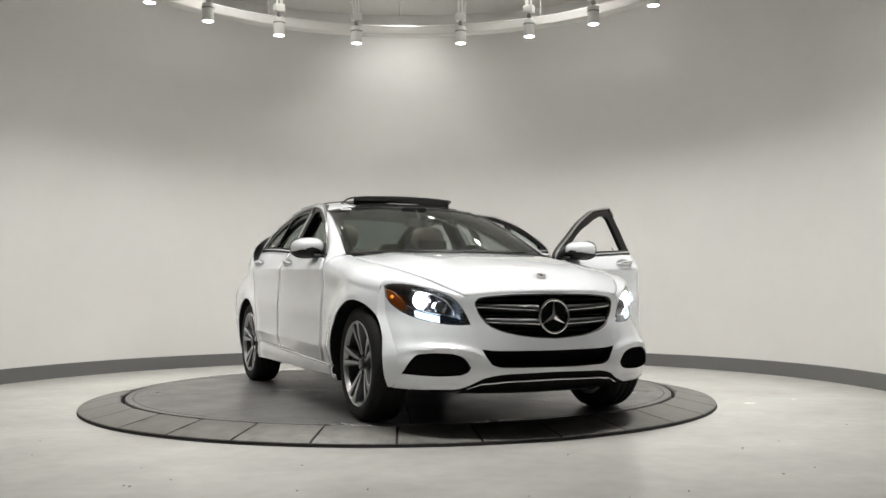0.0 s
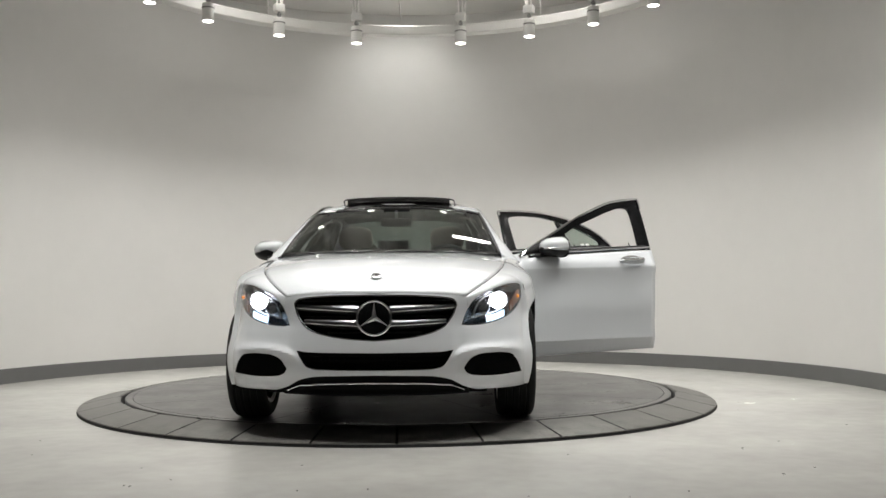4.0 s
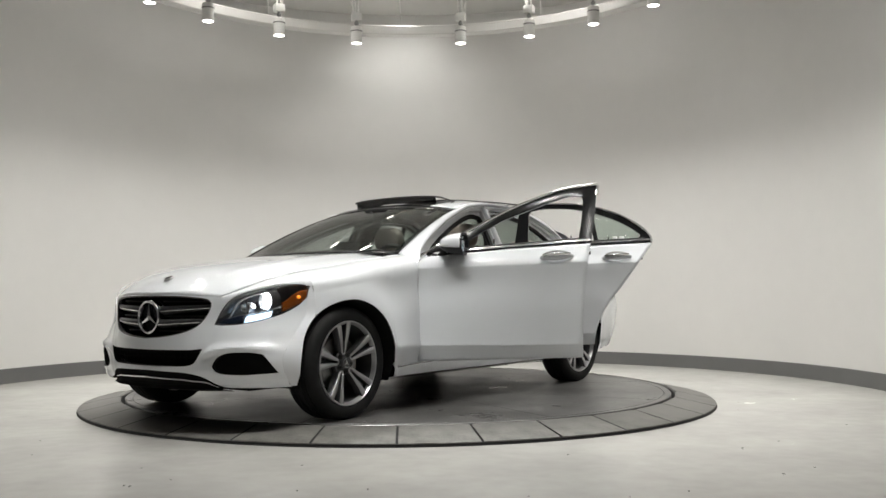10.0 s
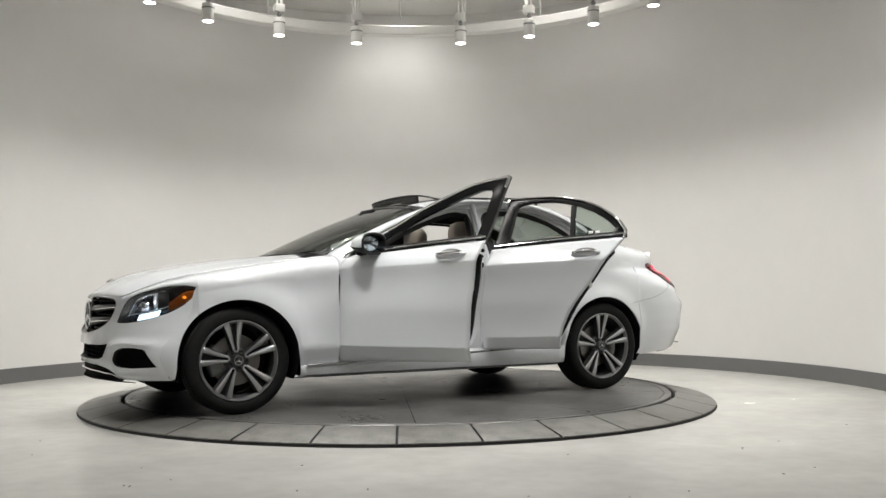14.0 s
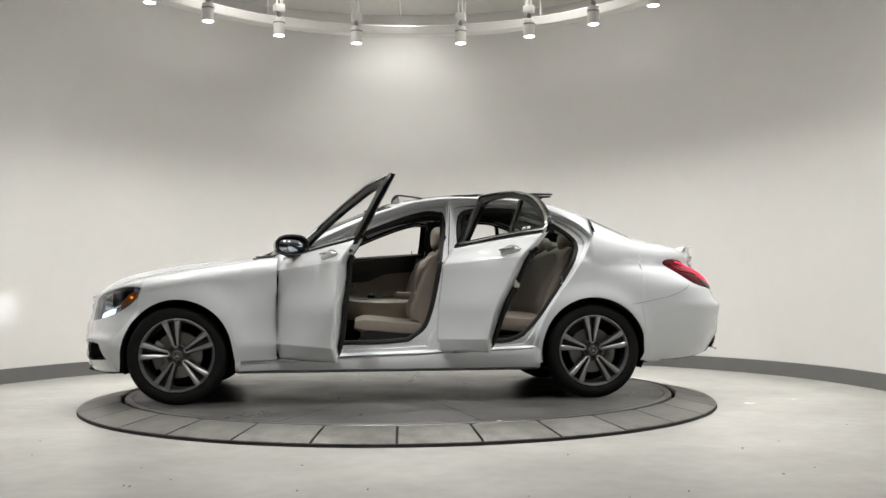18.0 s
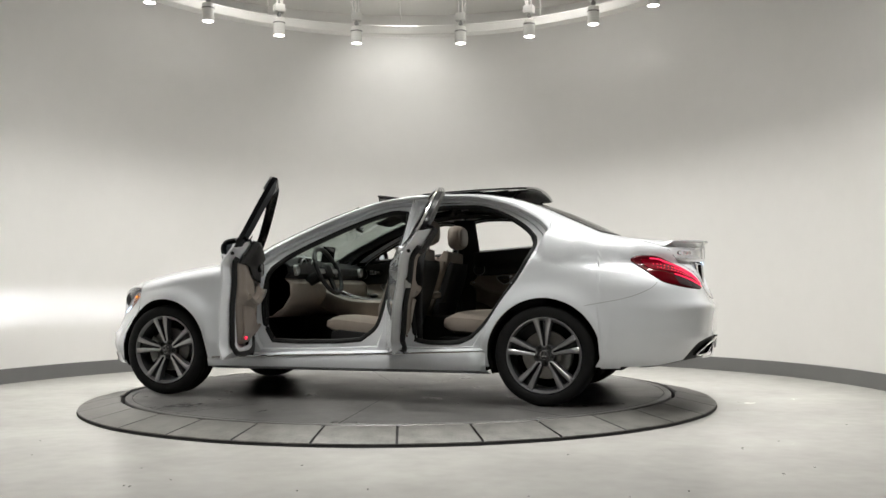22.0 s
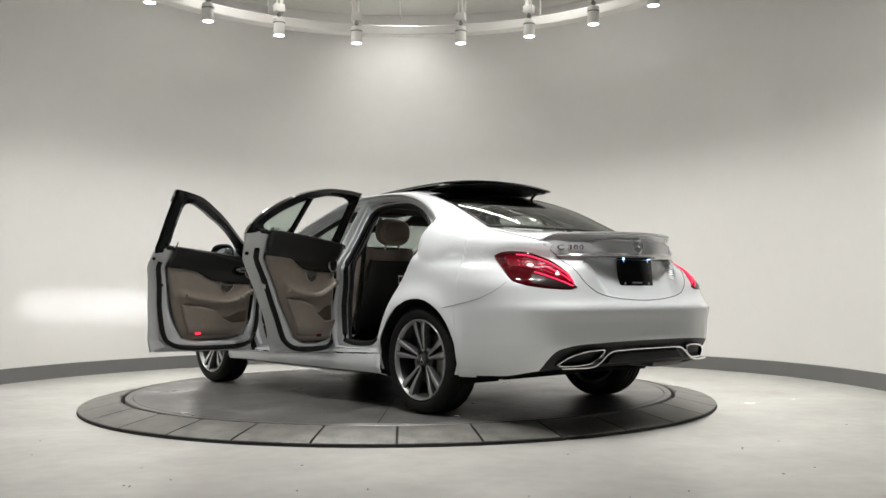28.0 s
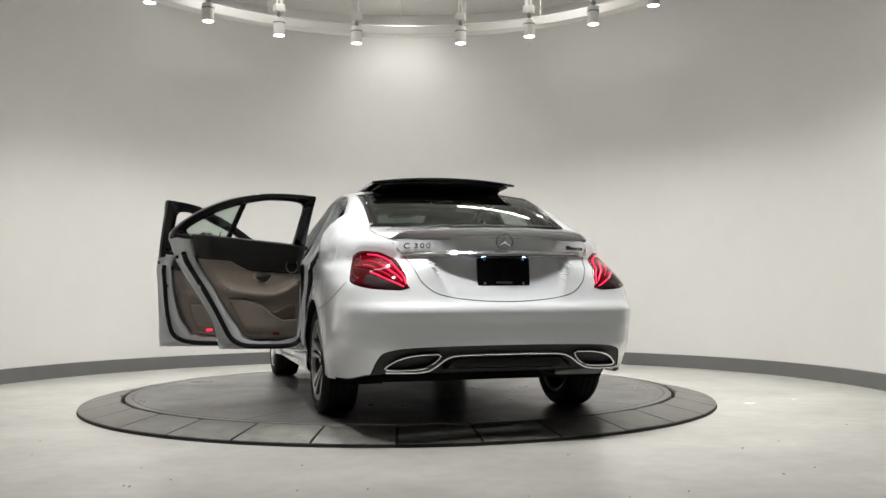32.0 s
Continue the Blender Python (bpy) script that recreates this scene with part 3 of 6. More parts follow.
def body():
    nose = Mesh()
    for side, mm in build_front().items():
        base = len(nose.v)
        nose.v += mm.v
        nose.f += [tuple(base + i for i in f) for f in mm.f]
    part("front_bumper", nose, PAINT, car, "white painted front bumper", smooth=30)
    # bumper corners, from the end of the nose sheet back to the wheel arch, and fenders
    for side in (1, -1):
        f = Mesh()
        xs = [skin_x(0.845, 0.30)]
        def low(x):
            if x > 1.775:
                return 0.205
            return max(arch_z(x, WHEEL_X), 0.0) if abs(x - WHEEL_X) < ARCH_R - 0.002 else 0.215
        def nose_back(z):
            return skin_x(0.810, z)
        rows = []
        for k in range(25):
            z = lerp(0.226, 0.796, k / 24)
            xa = nose_back(z)
            xb = WHEEL_X + math.sqrt(max(ARCH_R**2 - (z - WHEEL_Z) ** 2, 0)) if z < WHEEL_Z + ARCH_R - 0.05 else FENDER_X
            if z < WHEEL_Z - 0.02:
                xb = WHEEL_X + ARCH_R - 0.005 + (WHEEL_Z - z) * 0.10
            if z > 0.55:
                xb = max(xb, FENDER_X)
            xb = min(xb, xa - 0.002)
            miss = 0.810 - skin_y(xa, z, 0.0)
            rows.append([(x, side * (skin_y(x, z, q / 14) + miss * (1 - q / 14) ** 2), z) for q, x in enumerate(span(xa, xb, 14))])
        f.grid(rows)
        part("bumper_corner", f, PAINT, car)
        g = Mesh()
        xs = span(FENDER_X, 1.42, 14) + span(1.42, 1.06, 22)[1:] + span(1.06, 0.765, 12)[1:]
        g.grid(side_sheet(xs, lambda x: arch_z(x, WHEEL_X) if abs(x - WHEEL_X) < ARCH_R - 0.012 else 0.285, fender_top, lambda x: 0.11, 30, side))
        # strip of the fender above the lamp
        rows = []
        over = [(skin_x(y, LAMP_TOP(y)), y, LAMP_TOP(y)) for y in span(0.495, 0.808, 40)]
        over_y, over_z = [curve(*sorted((p[0], p[i]) for p in over)) for i in (1, 2)]
        for x in span(FENDER_X, over[0][0], 26):
            ye, ze = fender_top(x)
            y0, z0 = over_y(x), over_z(x)
            if x < over[-1][0]:
                z0 = 0.77
                y0 = skin_y(x, z0) - 0.001
            row = []
            for k in range(11):
                t = k / 10
                y1, z1 = y0 + 0.004, lerp(z0, ze, 0.80)
                row.append((x, side * ((1 - t) ** 2 * y0 + 2 * t * (1 - t) * y1 + t * t * ye), (1 - t) ** 2 * z0 + 2 * t * (1 - t) * z1 + t * t * ze))
            rows.append(row)
        g.grid(rows)
        part("front_fender", g, PAINT, car)
    # hood
    h = Mesh()
    rows = []
    for (xe, ye, ze), (xc, _, zc) in zip(HOOD_EDGE, HOOD_MID):
        ye -= 0.004
        row = []
        for k in range(-24, 25):
            f_ = k / 24
            a = abs(f_)
            ridge = 0.006 * math.exp(-((a - 0.62) / 0.10) ** 2) * min(1, (2.1 - xe) * 2)
            row.append((lerp(xc, xe, a**2), ye * f_, zc + (ze - zc) * a**2.3 + ridge))
        rows.append(row)
    h.grid(rows)
    part("hood", h, PAINT, car, "white bonnet with a small badge", thick=0.005)
    # rear quarters
    for side in (1, -1):
        q = Mesh()
        def qlow(x):
            return arch_z(x, -WHEEL_X) if abs(x + WHEEL_X) < ARCH_R - 0.012 else 0.25
        def qtop(x):
            return (rail_y(x), rail_z(x)) if x > -1.76 else (boot_y(x), boot_z(x))
        xs = span(QX, -1.76, 22) + span(-1.76, -1.905, 12)[1:]
        q.grid(side_sheet(xs, qlow, qtop, roll_depth, 44, side))
        # towards the rear lamp: above it, then below it down to the bumper joint
        rows = []
        for x in span(-1.905, -2.22, 22):
            ye, ze = boot_y(x), boot_z(x)
            zl = TAIL_TOP_X(x)
            rows.append([(lambda yz: (x, side * yz[0], yz[1]))(rolled(x, lerp(zl, ze, k / 14), ye, ze, min(0.13, ze - zl - 0.004))) for k in range(15)])
        q.grid(rows)
        part("rear_quarter", q, PAINT, car)


# ---- rear: bumper, boot lid and lamps on one skin
def rear_u(x, y, z):
    """Angle round the tail: 0 in the middle, 1 at the side."""
    a, n = X0R - xr(z), nr(z)
    if y is None:
        return math.acos(min(1, ((X0R - x) / a) ** (n / 2))) / (math.pi / 2)
    b = half(z + shift(-2.3)) + 0.004
    return math.asin(min(1, (y / b) ** (n / 2))) / (math.pi / 2)


def smooth_step(a, b, x):
    t = min(max((x - a) / (b - a), 0), 1)
    return t * t * (3 - 2 * t)


def rear_pt(u, z, side=1, inset=0.0):
    a, n, b = X0R - xr(z), nr(z), half(z + shift(-2.3)) + 0.004
    c, s = math.cos(u * math.pi / 2), math.sin(u * math.pi / 2)
    x, y = X0R - a * c ** (2 / n), b * s ** (2 / n)
    if y > 0.7:
        y = lerp(y, skin_y(x, z), smooth_step(0.7, 0.8, y))
    # recess for the number plate
    w = 0.30 + 0.42 * (z - 0.70)
    dent = smooth_step(w + 0.012, w - 0.012, y) * smooth_step(0.685, 0.71, z) * smooth_step(0.935, 0.925, z)
    dent = max(dent, 0.0)
    k = (x + 0.046 * dent * smooth_step(0.66, 0.93, z) + inset * c, (y - inset * s), z)
    return (k[0], side * k[1], z)


TAIL_TIPS = [rear_u(None, 0.530, 0.762), rear_u(-1.968, None, 0.945)]
_low = [(0.530, None, 0.760), (0.580, None, 0.748), (0.68, None, 0.752), (None, -2.26, 0.770), (None, -2.17, 0.797), (None, -2.08, 0.850), (None, -2.015, 0.893), (None, -1.98, 0.920), (None, -1.968, 0.934)]
_top = [(0.530, None, 0.764), (0.542, None, 0.827), (0.560, None, 0.888), (0.594, None, 0.935), (None, -2.11, 0.968), (None, -2.04, 0.971), (None, -1.995, 0.966), (None, -1.976, 0.957), (None, -1.968, 0.946)]
TAIL_LOW = curve(*[(rear_u(x, y, z), z) for y, x, z in _low])
TAIL_TOP = curve(*[(rear_u(x, y, z), z) for y, x, z in _top])
_edge = [rear_pt(u, TAIL_TOP(u)) for u in span(TAIL_TIPS[0], TAIL_TIPS[1], 80)]
TAIL_TOP_X = curve(*[(p[0], p[2]) for k, p in enumerate(_edge) if k == 0 or p[0] > max(q[0] for q in _edge[:k]) + 1e-5])
DIFF_TOP = curve(*[(rear_u(None, y, 0.4), z) for y, z in ((0.0, 0.455), (0.30, 0.453), (0.55, 0.445), (0.67, 0.418), (0.705, 0.372), (0.729, 0.320), (0.748, 0.285), (0.80, 0.262), (0.86, 0.255))])


LOW_EDGE = curve((0.0, 0.318), (rear_u(None, 0.60, 0.35), 0.316), (rear_u(None, 0.74, 0.35), 0.300), (rear_u(None, 0.83, 0.35), 0.268), (1.0, 0.255))


def build_rear():
    u_end = rear_u(-1.90, None, 0.6)
    u0, u1 = TAIL_TIPS
    us = sorted(set(round(v, 5) for v in span(0, u0, 22) + span(u0, u1, 44) + span(u1, u_end + 0.02, 6)))
    sheet = Mesh()
    for side in (1, -1):
        for ua, ub in zip(us, us[1:]):
            mid = (ua + ub) / 2
            cols = []
            for u in (ua, ub):
                zb = max(DIFF_TOP(u), LOW_EDGE(u))
                p = rear_pt(mid, 0.97)
                if u0 <= mid <= u1:
                    q = min(max(u, u0), u1)
                    c = [zb, TAIL_LOW(q)]
                    if abs(p[1]) < 0.57:
                        c += [TAIL_TOP(q), 1.022]
                elif mid < u0:
                    c = [zb, 1.030]
                else:
                    c = [zb, 0.945]
                cols.append(c)
            for s in range(0, len(cols[0]), 2):
                lo, hi = min(c[s] for c in cols), max(c[s + 1] for c in cols)
                zs = [lo] + [z for z in REAR_LEVELS if lo < z < hi] + [hi]
                sheet.grid([[rear_pt(u, min(max(z, c[s]), c[s + 1]), side) for z in zs] for u, c in ((ua, cols[0]), (ub, cols[1]))])
    part("rear_bumper", sheet, PAINT, car, "white rear bumper and boot face", smooth=40)


REAR_LEVELS = [0.25 + 0.0125 * k for k in range(64)]


def rear_details():
    # boot lid top
    lid = Mesh()
    mids = path([(-1.84, 0, 1.118), (-1.95, 0, 1.108), (-2.1, 0, 1.098), (-2.22, 0, 1.088), (-2.33, 0, 1.070), (-2.40, 0, 1.040)], 18)
    edges = path([(-1.765, 0.616, 1.128), (-1.85, 0.638, 1.106), (-2.0, 0.637, 1.074), (-2.10, 0.611, 1.049), (-2.17, 0.577, 1.031), (-2.22, 0.529, 1.019)], 18)
    lid.grid([[(lerp(c[0], e[0], abs(k / 20) ** 2.2), e[1] * k / 20, lerp(c[2], e[2], abs(k / 20) ** 2.4)) for k in range(-20, 21)] for c, e in zip(mids, edges)])
    part("boot_lid", lid, PAINT, car, "white boot lid", thick=0.005)
    # lip spoiler
    sp = Mesh()
    rows = []
    for k in range(-30, 31):
        f = k / 30
        y = 0.600 * f
        a = abs(f)
        zt = 1.086 - 0.018 * a**2.5 - 0.035 * smooth_step(0.86, 1.0, a)
        xt = -2.425 + 0.27 * a**2.4
        zb, xb = 1.045 - 0.028 * a**2.2, -2.396 + 0.23 * a**2.4
        th = 1 - 0.9 * smooth_step(0.70, 1.0, a)
        rows.append([(xt + 0.16, y, zt - 0.022), (xt + 0.07, y, zt - 0.008), (xt + 0.010, y, zt), (xt, y, zt - 0.003 * th), (xt + 0.004, y, zt - 0.011 * th), (xt + 0.026, y, zt - 0.017 * th), (xb + 0.012, y, lerp(zt - 0.012, zb - 0.012, th))])
    sp.grid(rows, close_v=True)
    part("spoiler", sp, PAINT, car, "white lip spoiler on the boot lid", smooth=30)
    # bright bar over the plate
    bar = Mesh()
    rows = []
    for k in range(-30, 31):
        y = 0.540 * k / 30
        x = skin_x(y, 0.945, False)
        h = 0.014 * (1 - 0.45 * abs(k / 30) ** 3)
        rows.append([(x + 0.012, y, 0.947 - h - 0.006), (x - 0.016, y, 0.947 - h), (x - 0.018, y, 0.944), (x - 0.004, y, 0.947 + h), (x + 0.012, y, 0.947 + h)])
    bar.grid(rows, close_v=True)
    part("bright_bar", bar, CHROME, car, "chrome bar across the boot", smooth=30)
    # boot gap line
    for side in (1, -1):
        gap = Mesh()
        gap.tube([rear_pt(rear_u(None, y, z), z, side, -0.0005) for y, z in path([(0.578, 1.012), (0.558, 0.980), (0.523, 0.930), (0.492, 0.855), (0.460, 0.790), (0.377, 0.728), (0.266, 0.703), (0.13, 0.690), (0.0, 0.685)], 40)], 0.0019, 6)
        part("boot_gap", gap, SEAL, car)
        seam = Mesh()
        seam.tube([(x, side * (skin_y(x, z) + 0.001), z) for x, z in path([(-1.685, 0.648), (-1.80, 0.668), (-1.95, 0.697), (-2.05, 0.732), (-2.115, 0.767), (-2.14, 0.795)], 24)], 0.0009, 6)
        part("bumper_gap", seam, SEAL, car)
    # plate
    p = Mesh()
    tilt = pose(-2.374, 0, 0.845, 0, 4, 0)
    p.m = tilt
    p.box((-0.012, -0.150, -0.077), (0.012, 0.150, 0.077), 0.006)
    plate = part("plate_holder", p, BLACK_GLOSS, car, "black plate holder with no number")
    p = Mesh(tilt)
    p.box((-0.0145, -0.045, -0.062), (-0.0118, 0.045, -0.052))
    part("maker_bar", p, SATIN, plate)
    for y in (-0.11, 0.11):
        for z in (-0.062, 0.068):
            q = Mesh(tilt @ pose(0, y, z))
            q.lathe([(0, -0.0155), (0.006, -0.0150), (0.0075, -0.0125), (0.0075, -0.011), (0, -0.011)], 12, "x")
            part("screw", q, GREY_METAL, plate)
    for y in (-0.115, 0.115):
        q = Mesh()
        q.box((-2.388, y - 0.008, 0.929), (-2.374, y + 0.008, 0.934), 0.002)
        part("plate_lamp", q, PLATE_GLOW, car, "lit white plate lamp")
    # diffuser below the bumper
    d = Mesh()
    for side in (1, -1):
        rows = []
        for u in span(0, rear_u(None, 0.845, 0.35), 40):
            zt = max(DIFF_TOP(u), LOW_EDGE(u))
            rows.append([rear_pt(u, lerp(LOW_EDGE(u) - 0.006, zt, k / 8), side, 0.010 if k < 8 else 0.003) for k in range(9)] + [rear_pt(u, zt, side, 0.03)])
        d.grid(rows)
    part("diffuser", d, BLACK_PLASTIC, car, "black plastic lower rear apron", thick=0.004)
    mid = Mesh()
    rows = []
    for k in range(-20, 21):
        y = 0.36 * k / 20
        x = skin_x(y, 0.36, False)
        zt = 0.400 - 0.05 * smooth_step(0.28, 0.36, abs(y))
        rows.append([(x - 0.012, y, zt), (x - 0.024, y, zt - 0.02), (x - 0.020, y, 0.340), (x + 0.05, y, 0.318), (x + 0.16, y, 0.312)])
    mid.grid(rows)
    part("apron", mid, BLACK_PLASTIC, car, thick=0.005)
    tr = Mesh()
    tr.tube([(skin_x(y, 0.4, False) - 0.012, y, z) for y, z in path([(-0.66, 0.318), (-0.52, 0.318), (-0.455, 0.324), (-0.41, 0.344), (-0.35, 0.385), (-0.31, 0.400), (-0.25, 0.405), (0.0, 0.407), (0.25, 0.405), (0.31, 0.400), (0.35, 0.385), (0.41, 0.344), (0.455, 0.324), (0.52, 0.318), (0.66, 0.318)], 90)], 0.0065, 8)
    part("bright_strip", tr, CHROME, car, "chrome strip between the tailpipes")
    for side in (1, -1):
        outline = [(0.388, 0.390), (0.402, 0.402), (0.47, 0.401), (0.55, 0.392), (0.61, 0.374), (0.655, 0.346), (0.676, 0.324), (0.650, 0.317), (0.54, 0.319), (0.475, 0.325), (0.435, 0.344), (0.402, 0.370)]
        loop = [(skin_x(y, z, False) - 0.016, side * y, z) for y, z in path([(0.376 + (y - 0.385) * 0.97, z + 0.011) for y, z in outline], 44, True)]
        e = Mesh()
        e.tube(loop, 0.0055, 8, closed=True)
        tail = part("tailpipe", e, CHROME, car, "chrome tailpipe trim")
        e = Mesh()
        cx = sum(p[0] for p in loop) / len(loop)
        e.grid([loop, [(p[0] + 0.10, p[1] * 0.985 + side * 0.008, p[2] * 0.98 + 0.006) for p in loop]], close_v=True)
        e.face([(cx + 0.10, p[1] * 0.985 + side * 0.008, p[2] * 0.98 + 0.006) for p in loop])
        part("pipe", e, DARK, tail)
    # rear lamps
    u0, u1 = TAIL_TIPS
    for side in (1, -1):
        def lens(f0, f1, g0, g1, inset, n=36, nz=12):
            m = Mesh()
            rows = []
            for u in span(lerp(u0, u1, f0), lerp(u0, u1, f1), n):
                lo, hi = TAIL_LOW(u), TAIL_TOP(u)
                rows.append([rear_pt(u, lerp(lerp(lo, hi, g0), lerp(lo, hi, g1), k / nz), side, inset - 0.008 * math.sin(math.pi * lerp(g0, g1, k / nz))) for k in range(nz + 1)])
            return m.grid(rows)
        lamp = part("rear_lamp", lens(0.0, 1.0, 0.0, 1.0, 0.004), RED_LENS, car, "lit red rear lamp", thick=0.003)
        part("clear_band", lens(0.04, 0.66, 0.10, 0.40, -0.002), SMOKE_LENS, lamp)
        for g, f0, f1 in ((0.90, 0.05, 0.80), (0.74, 0.12, 0.55), (0.46, 0.06, 0.62)):
            t = Mesh()
            t.tube([rear_pt(u, lerp(TAIL_LOW(u), TAIL_TOP(u), g), side, -0.009) for u in span(lerp(u0, u1, f0), lerp(u0, u1, f1), 30)], 0.0040, 6)
            part("light_guide", t, RED_GLOW, lamp)
        part("lit_band", lens(0.10, 0.90, 0.52, 0.86, -0.0015), RED_LIT, lamp, thick=0.002)
        for g in (0.60, 0.72):
            for k in range(12):
                u = lerp(u0, u1, 0.34 + 0.040 * k)
                t = Mesh()
                t.ball(rear_pt(u, lerp(TAIL_LOW(u), TAIL_TOP(u), g), side, -0.010), (0.0035, 0.0035, 0.0035), 6, 8)
                part("diode", t, RED_GLOW, lamp)
    # star, lettering
    emblem("rear_emblem", (-2.398, 0, 1.010), 0.046, -1)
    y0 = 0.530
    for ch, along in (("C", 0.0), ("3", 0.050), ("0", 0.080), ("0", 0.110)):
        word = bpy.data.curves.new("model_letter", "FONT")
        word.body, word.size, word.extrude, word.offset = ch, 0.040, 0.003, 0.0010
        tmp = new("model_letter", word)
        me = bpy.data.meshes.new_from_object(tmp)
        bpy.data.objects.remove(tmp)
        for v in me.vertices:
            yy = y0 - along - v.co.x * 1.1
            v.co = Vector((skin_x(yy, 0.99, False) - 0.010 - v.co.z, yy, 0.977 + v.co.y))
        me.materials.append(CHROME)
        letter = new("model_letter", me)
        letter.parent = car
        tagged(letter, "raised chrome letter on the boot")
    b = Mesh()
    for k, (w, h) in enumerate(((0.022, 0.024), (0.018, 0.016), (0.015, 0.016), (0.012, 0.016), (0.008, 0.018), (0.016, 0.016))):
        y = -0.405 - 0.022 * k
        x = skin_x(y, 0.98, False)
        b.box((x - 0.009, y - w / 2, 0.972), (x - 0.003, y + w / 2, 0.972 + h), 0.0015)
    part("drive_letters", b, CHROME, car, "small chrome lettering, too small to read")


def emblem(name, at, r, facing=1):
    """A ring with a three-armed star in it, chrome."""
    m = Mesh(pose(*at))
    ring = []
    for k in range(40):
        a = 2 * math.pi * k / 40
        ring.append((0, r * math.cos(a), r * math.sin(a)))
    m.tube(ring, r * 0.085, 8, closed=True)
    for k in range(3):
        a = math.pi / 2 + 2 * math.pi * k / 3
        tip = (0, r * 0.98 * math.cos(a), r * 0.98 * math.sin(a))
        l = (0, r * 0.17 * math.cos(a + math.pi / 3), r * 0.17 * math.sin(a + math.pi / 3))
        q = (0, r * 0.17 * math.cos(a - math.pi / 3), r * 0.17 * math.sin(a - math.pi / 3))
        apex = (facing * r * 0.13, 0, 0)
        back = (-facing * r * 0.05, 0, 0)
        m.face([apex, l, tip]).face([apex, tip, q]).face([back, tip, l]).face([back, q, tip])
    return part(name, m, CHROME, car, "round chrome emblem with a three-armed star", smooth=25)


# ---- glasshouse: windscreen, roof, rear window
def cross(edge, mid, n=20, power=2.0, w=1.0):
    return [(lerp(mid[0], edge[0], abs(k / n) ** power), edge[1] * k / n * w, lerp(mid[2], edge[2], abs(k / n) ** (power + 0.4))) for k in range(-n, n + 1)]


def glasshouse():
    A = eased(path(RAIL[:6], 22), 12)
    M = eased(path([(0.965, 0, 1.000), (0.80, 0, 1.074), (0.60, 0, 1.166), (0.38, 0, 1.262), (0.18, 0, 1.343), (0.03, 0, 1.398)], 22), 12)
    ws = Mesh().grid([cross(e, m, 20, 2.0, 0.985) for e, m in zip(A, M)])
    part("windscreen", ws, SCREEN, car, "windscreen", thick=0.004)
    # black band round the screen
    for name, idx in (("screen_band_top", (19, 20, 21)), ("screen_band_low", (0, 1))):
        b = Mesh().grid([[(x, y, z + 0.0035) for x, y, z in cross(A[i], M[i], 20, 2.0, 0.98)] for i in idx])
        part(name, b, BLACK_GLOSS, car, thick=0.002)
    cowl = Mesh()
    cowl.grid([[(p[0] + dx, p[1], p[2] - dz) for p in cross(A[0], M[0], 20, 2.0, 0.98)] for dx, dz in ((0.0, 0.002), (0.05, 0.024), (0.10, 0.05))])
    part("cowl", cowl, BLACK_PLASTIC, car, thick=0.004)
    for side in (1, -1):
        pil = Mesh()
        pil.grid([[(e[0], side * (e[1] - 0.02 * k), e[2] + 0.004 - 0.003 * k) for k in range(4)] for e in path(RAIL[:6], 24)])
        part("screen_trim", pil, BLACK_GLOSS, car, thick=0.003)
    # roof
    E = path(RAIL[5:10], 34)
    C = path([(0.03, 0, 1.398), (-0.15, 0, 1.430), (-0.40, 0, 1.462), (-0.70, 0, 1.466), (-0.95, 0, 1.446), (-1.13, 0, 1.414)], 34)
    S = [cross(e, m, 24, 2.2) for e, m in zip(E, C)]
    for side in (1, -1):
        rows = [[r[k] for k in (range(40, 49) if side > 0 else range(0, 9))] for r in S]
        part("roof_side", Mesh().grid(rows), PAINT, car, "white roof rail", thick=0.004)
    front = Mesh().grid([[S[i][k] for k in range(8, 41)] for i in range(0, 5)])
    part("roof_front", front, ROOF_GLASS, car, "black glass strip over the windscreen", thick=0.006)
    rear = Mesh().grid([[S[i][k] for k in range(8, 41)] for i in range(17, 34)])
    part("roof_rear", rear, ROOF_GLASS, car, "black fixed glass roof panel", thick=0.006)
    for side in (1, -1):
        rows = [[S[i][k] for k in (range(37, 41) if side > 0 else range(8, 12))] for i in range(4, 18)]
        part("roof_track", Mesh().grid(rows), BLACK_PLASTIC, car, thick=0.01)
    # sliding panel, run back above the fixed one
    p = Mesh()
    rows = []
    for k in range(13):
        t = k / 12
        x = lerp(-0.465, -1.245, t)
        zc = lerp(1.474, 1.494, math.sin(t * math.pi * 0.62))
        rows.append([(x - 0.0 + 0.02 * abs(f / 16) ** 2 * (1 if k == 12 else 0), 0.490 * f / 16, zc - 0.032 * abs(f / 16) ** 2.2) for f in range(-16, 17)])
    p.grid(rows)
    slide = part("sliding_roof", p, ROOF_GLASS, car, "black glass sliding roof panel, open", thick=0.014)
    under = Mesh()
    under.grid([[(x, y, z - dz) for x, y, z in [(r[0][0], 0.440 * f / 8, r[0][2] + (r[16][2] - r[0][2]) * (1 - abs(f / 8) ** 2)) for f in range(-8, 9)]] for r, dz in zip(rows, [0.018, 0.022, 0.026, 0.028, 0.028, 0.028, 0.028, 0.026, 0.024, 0.022, 0.018, 0.015, 0.012])])
    part("panel_tray", under, BLACK_PLASTIC, slide, thick=0.010)
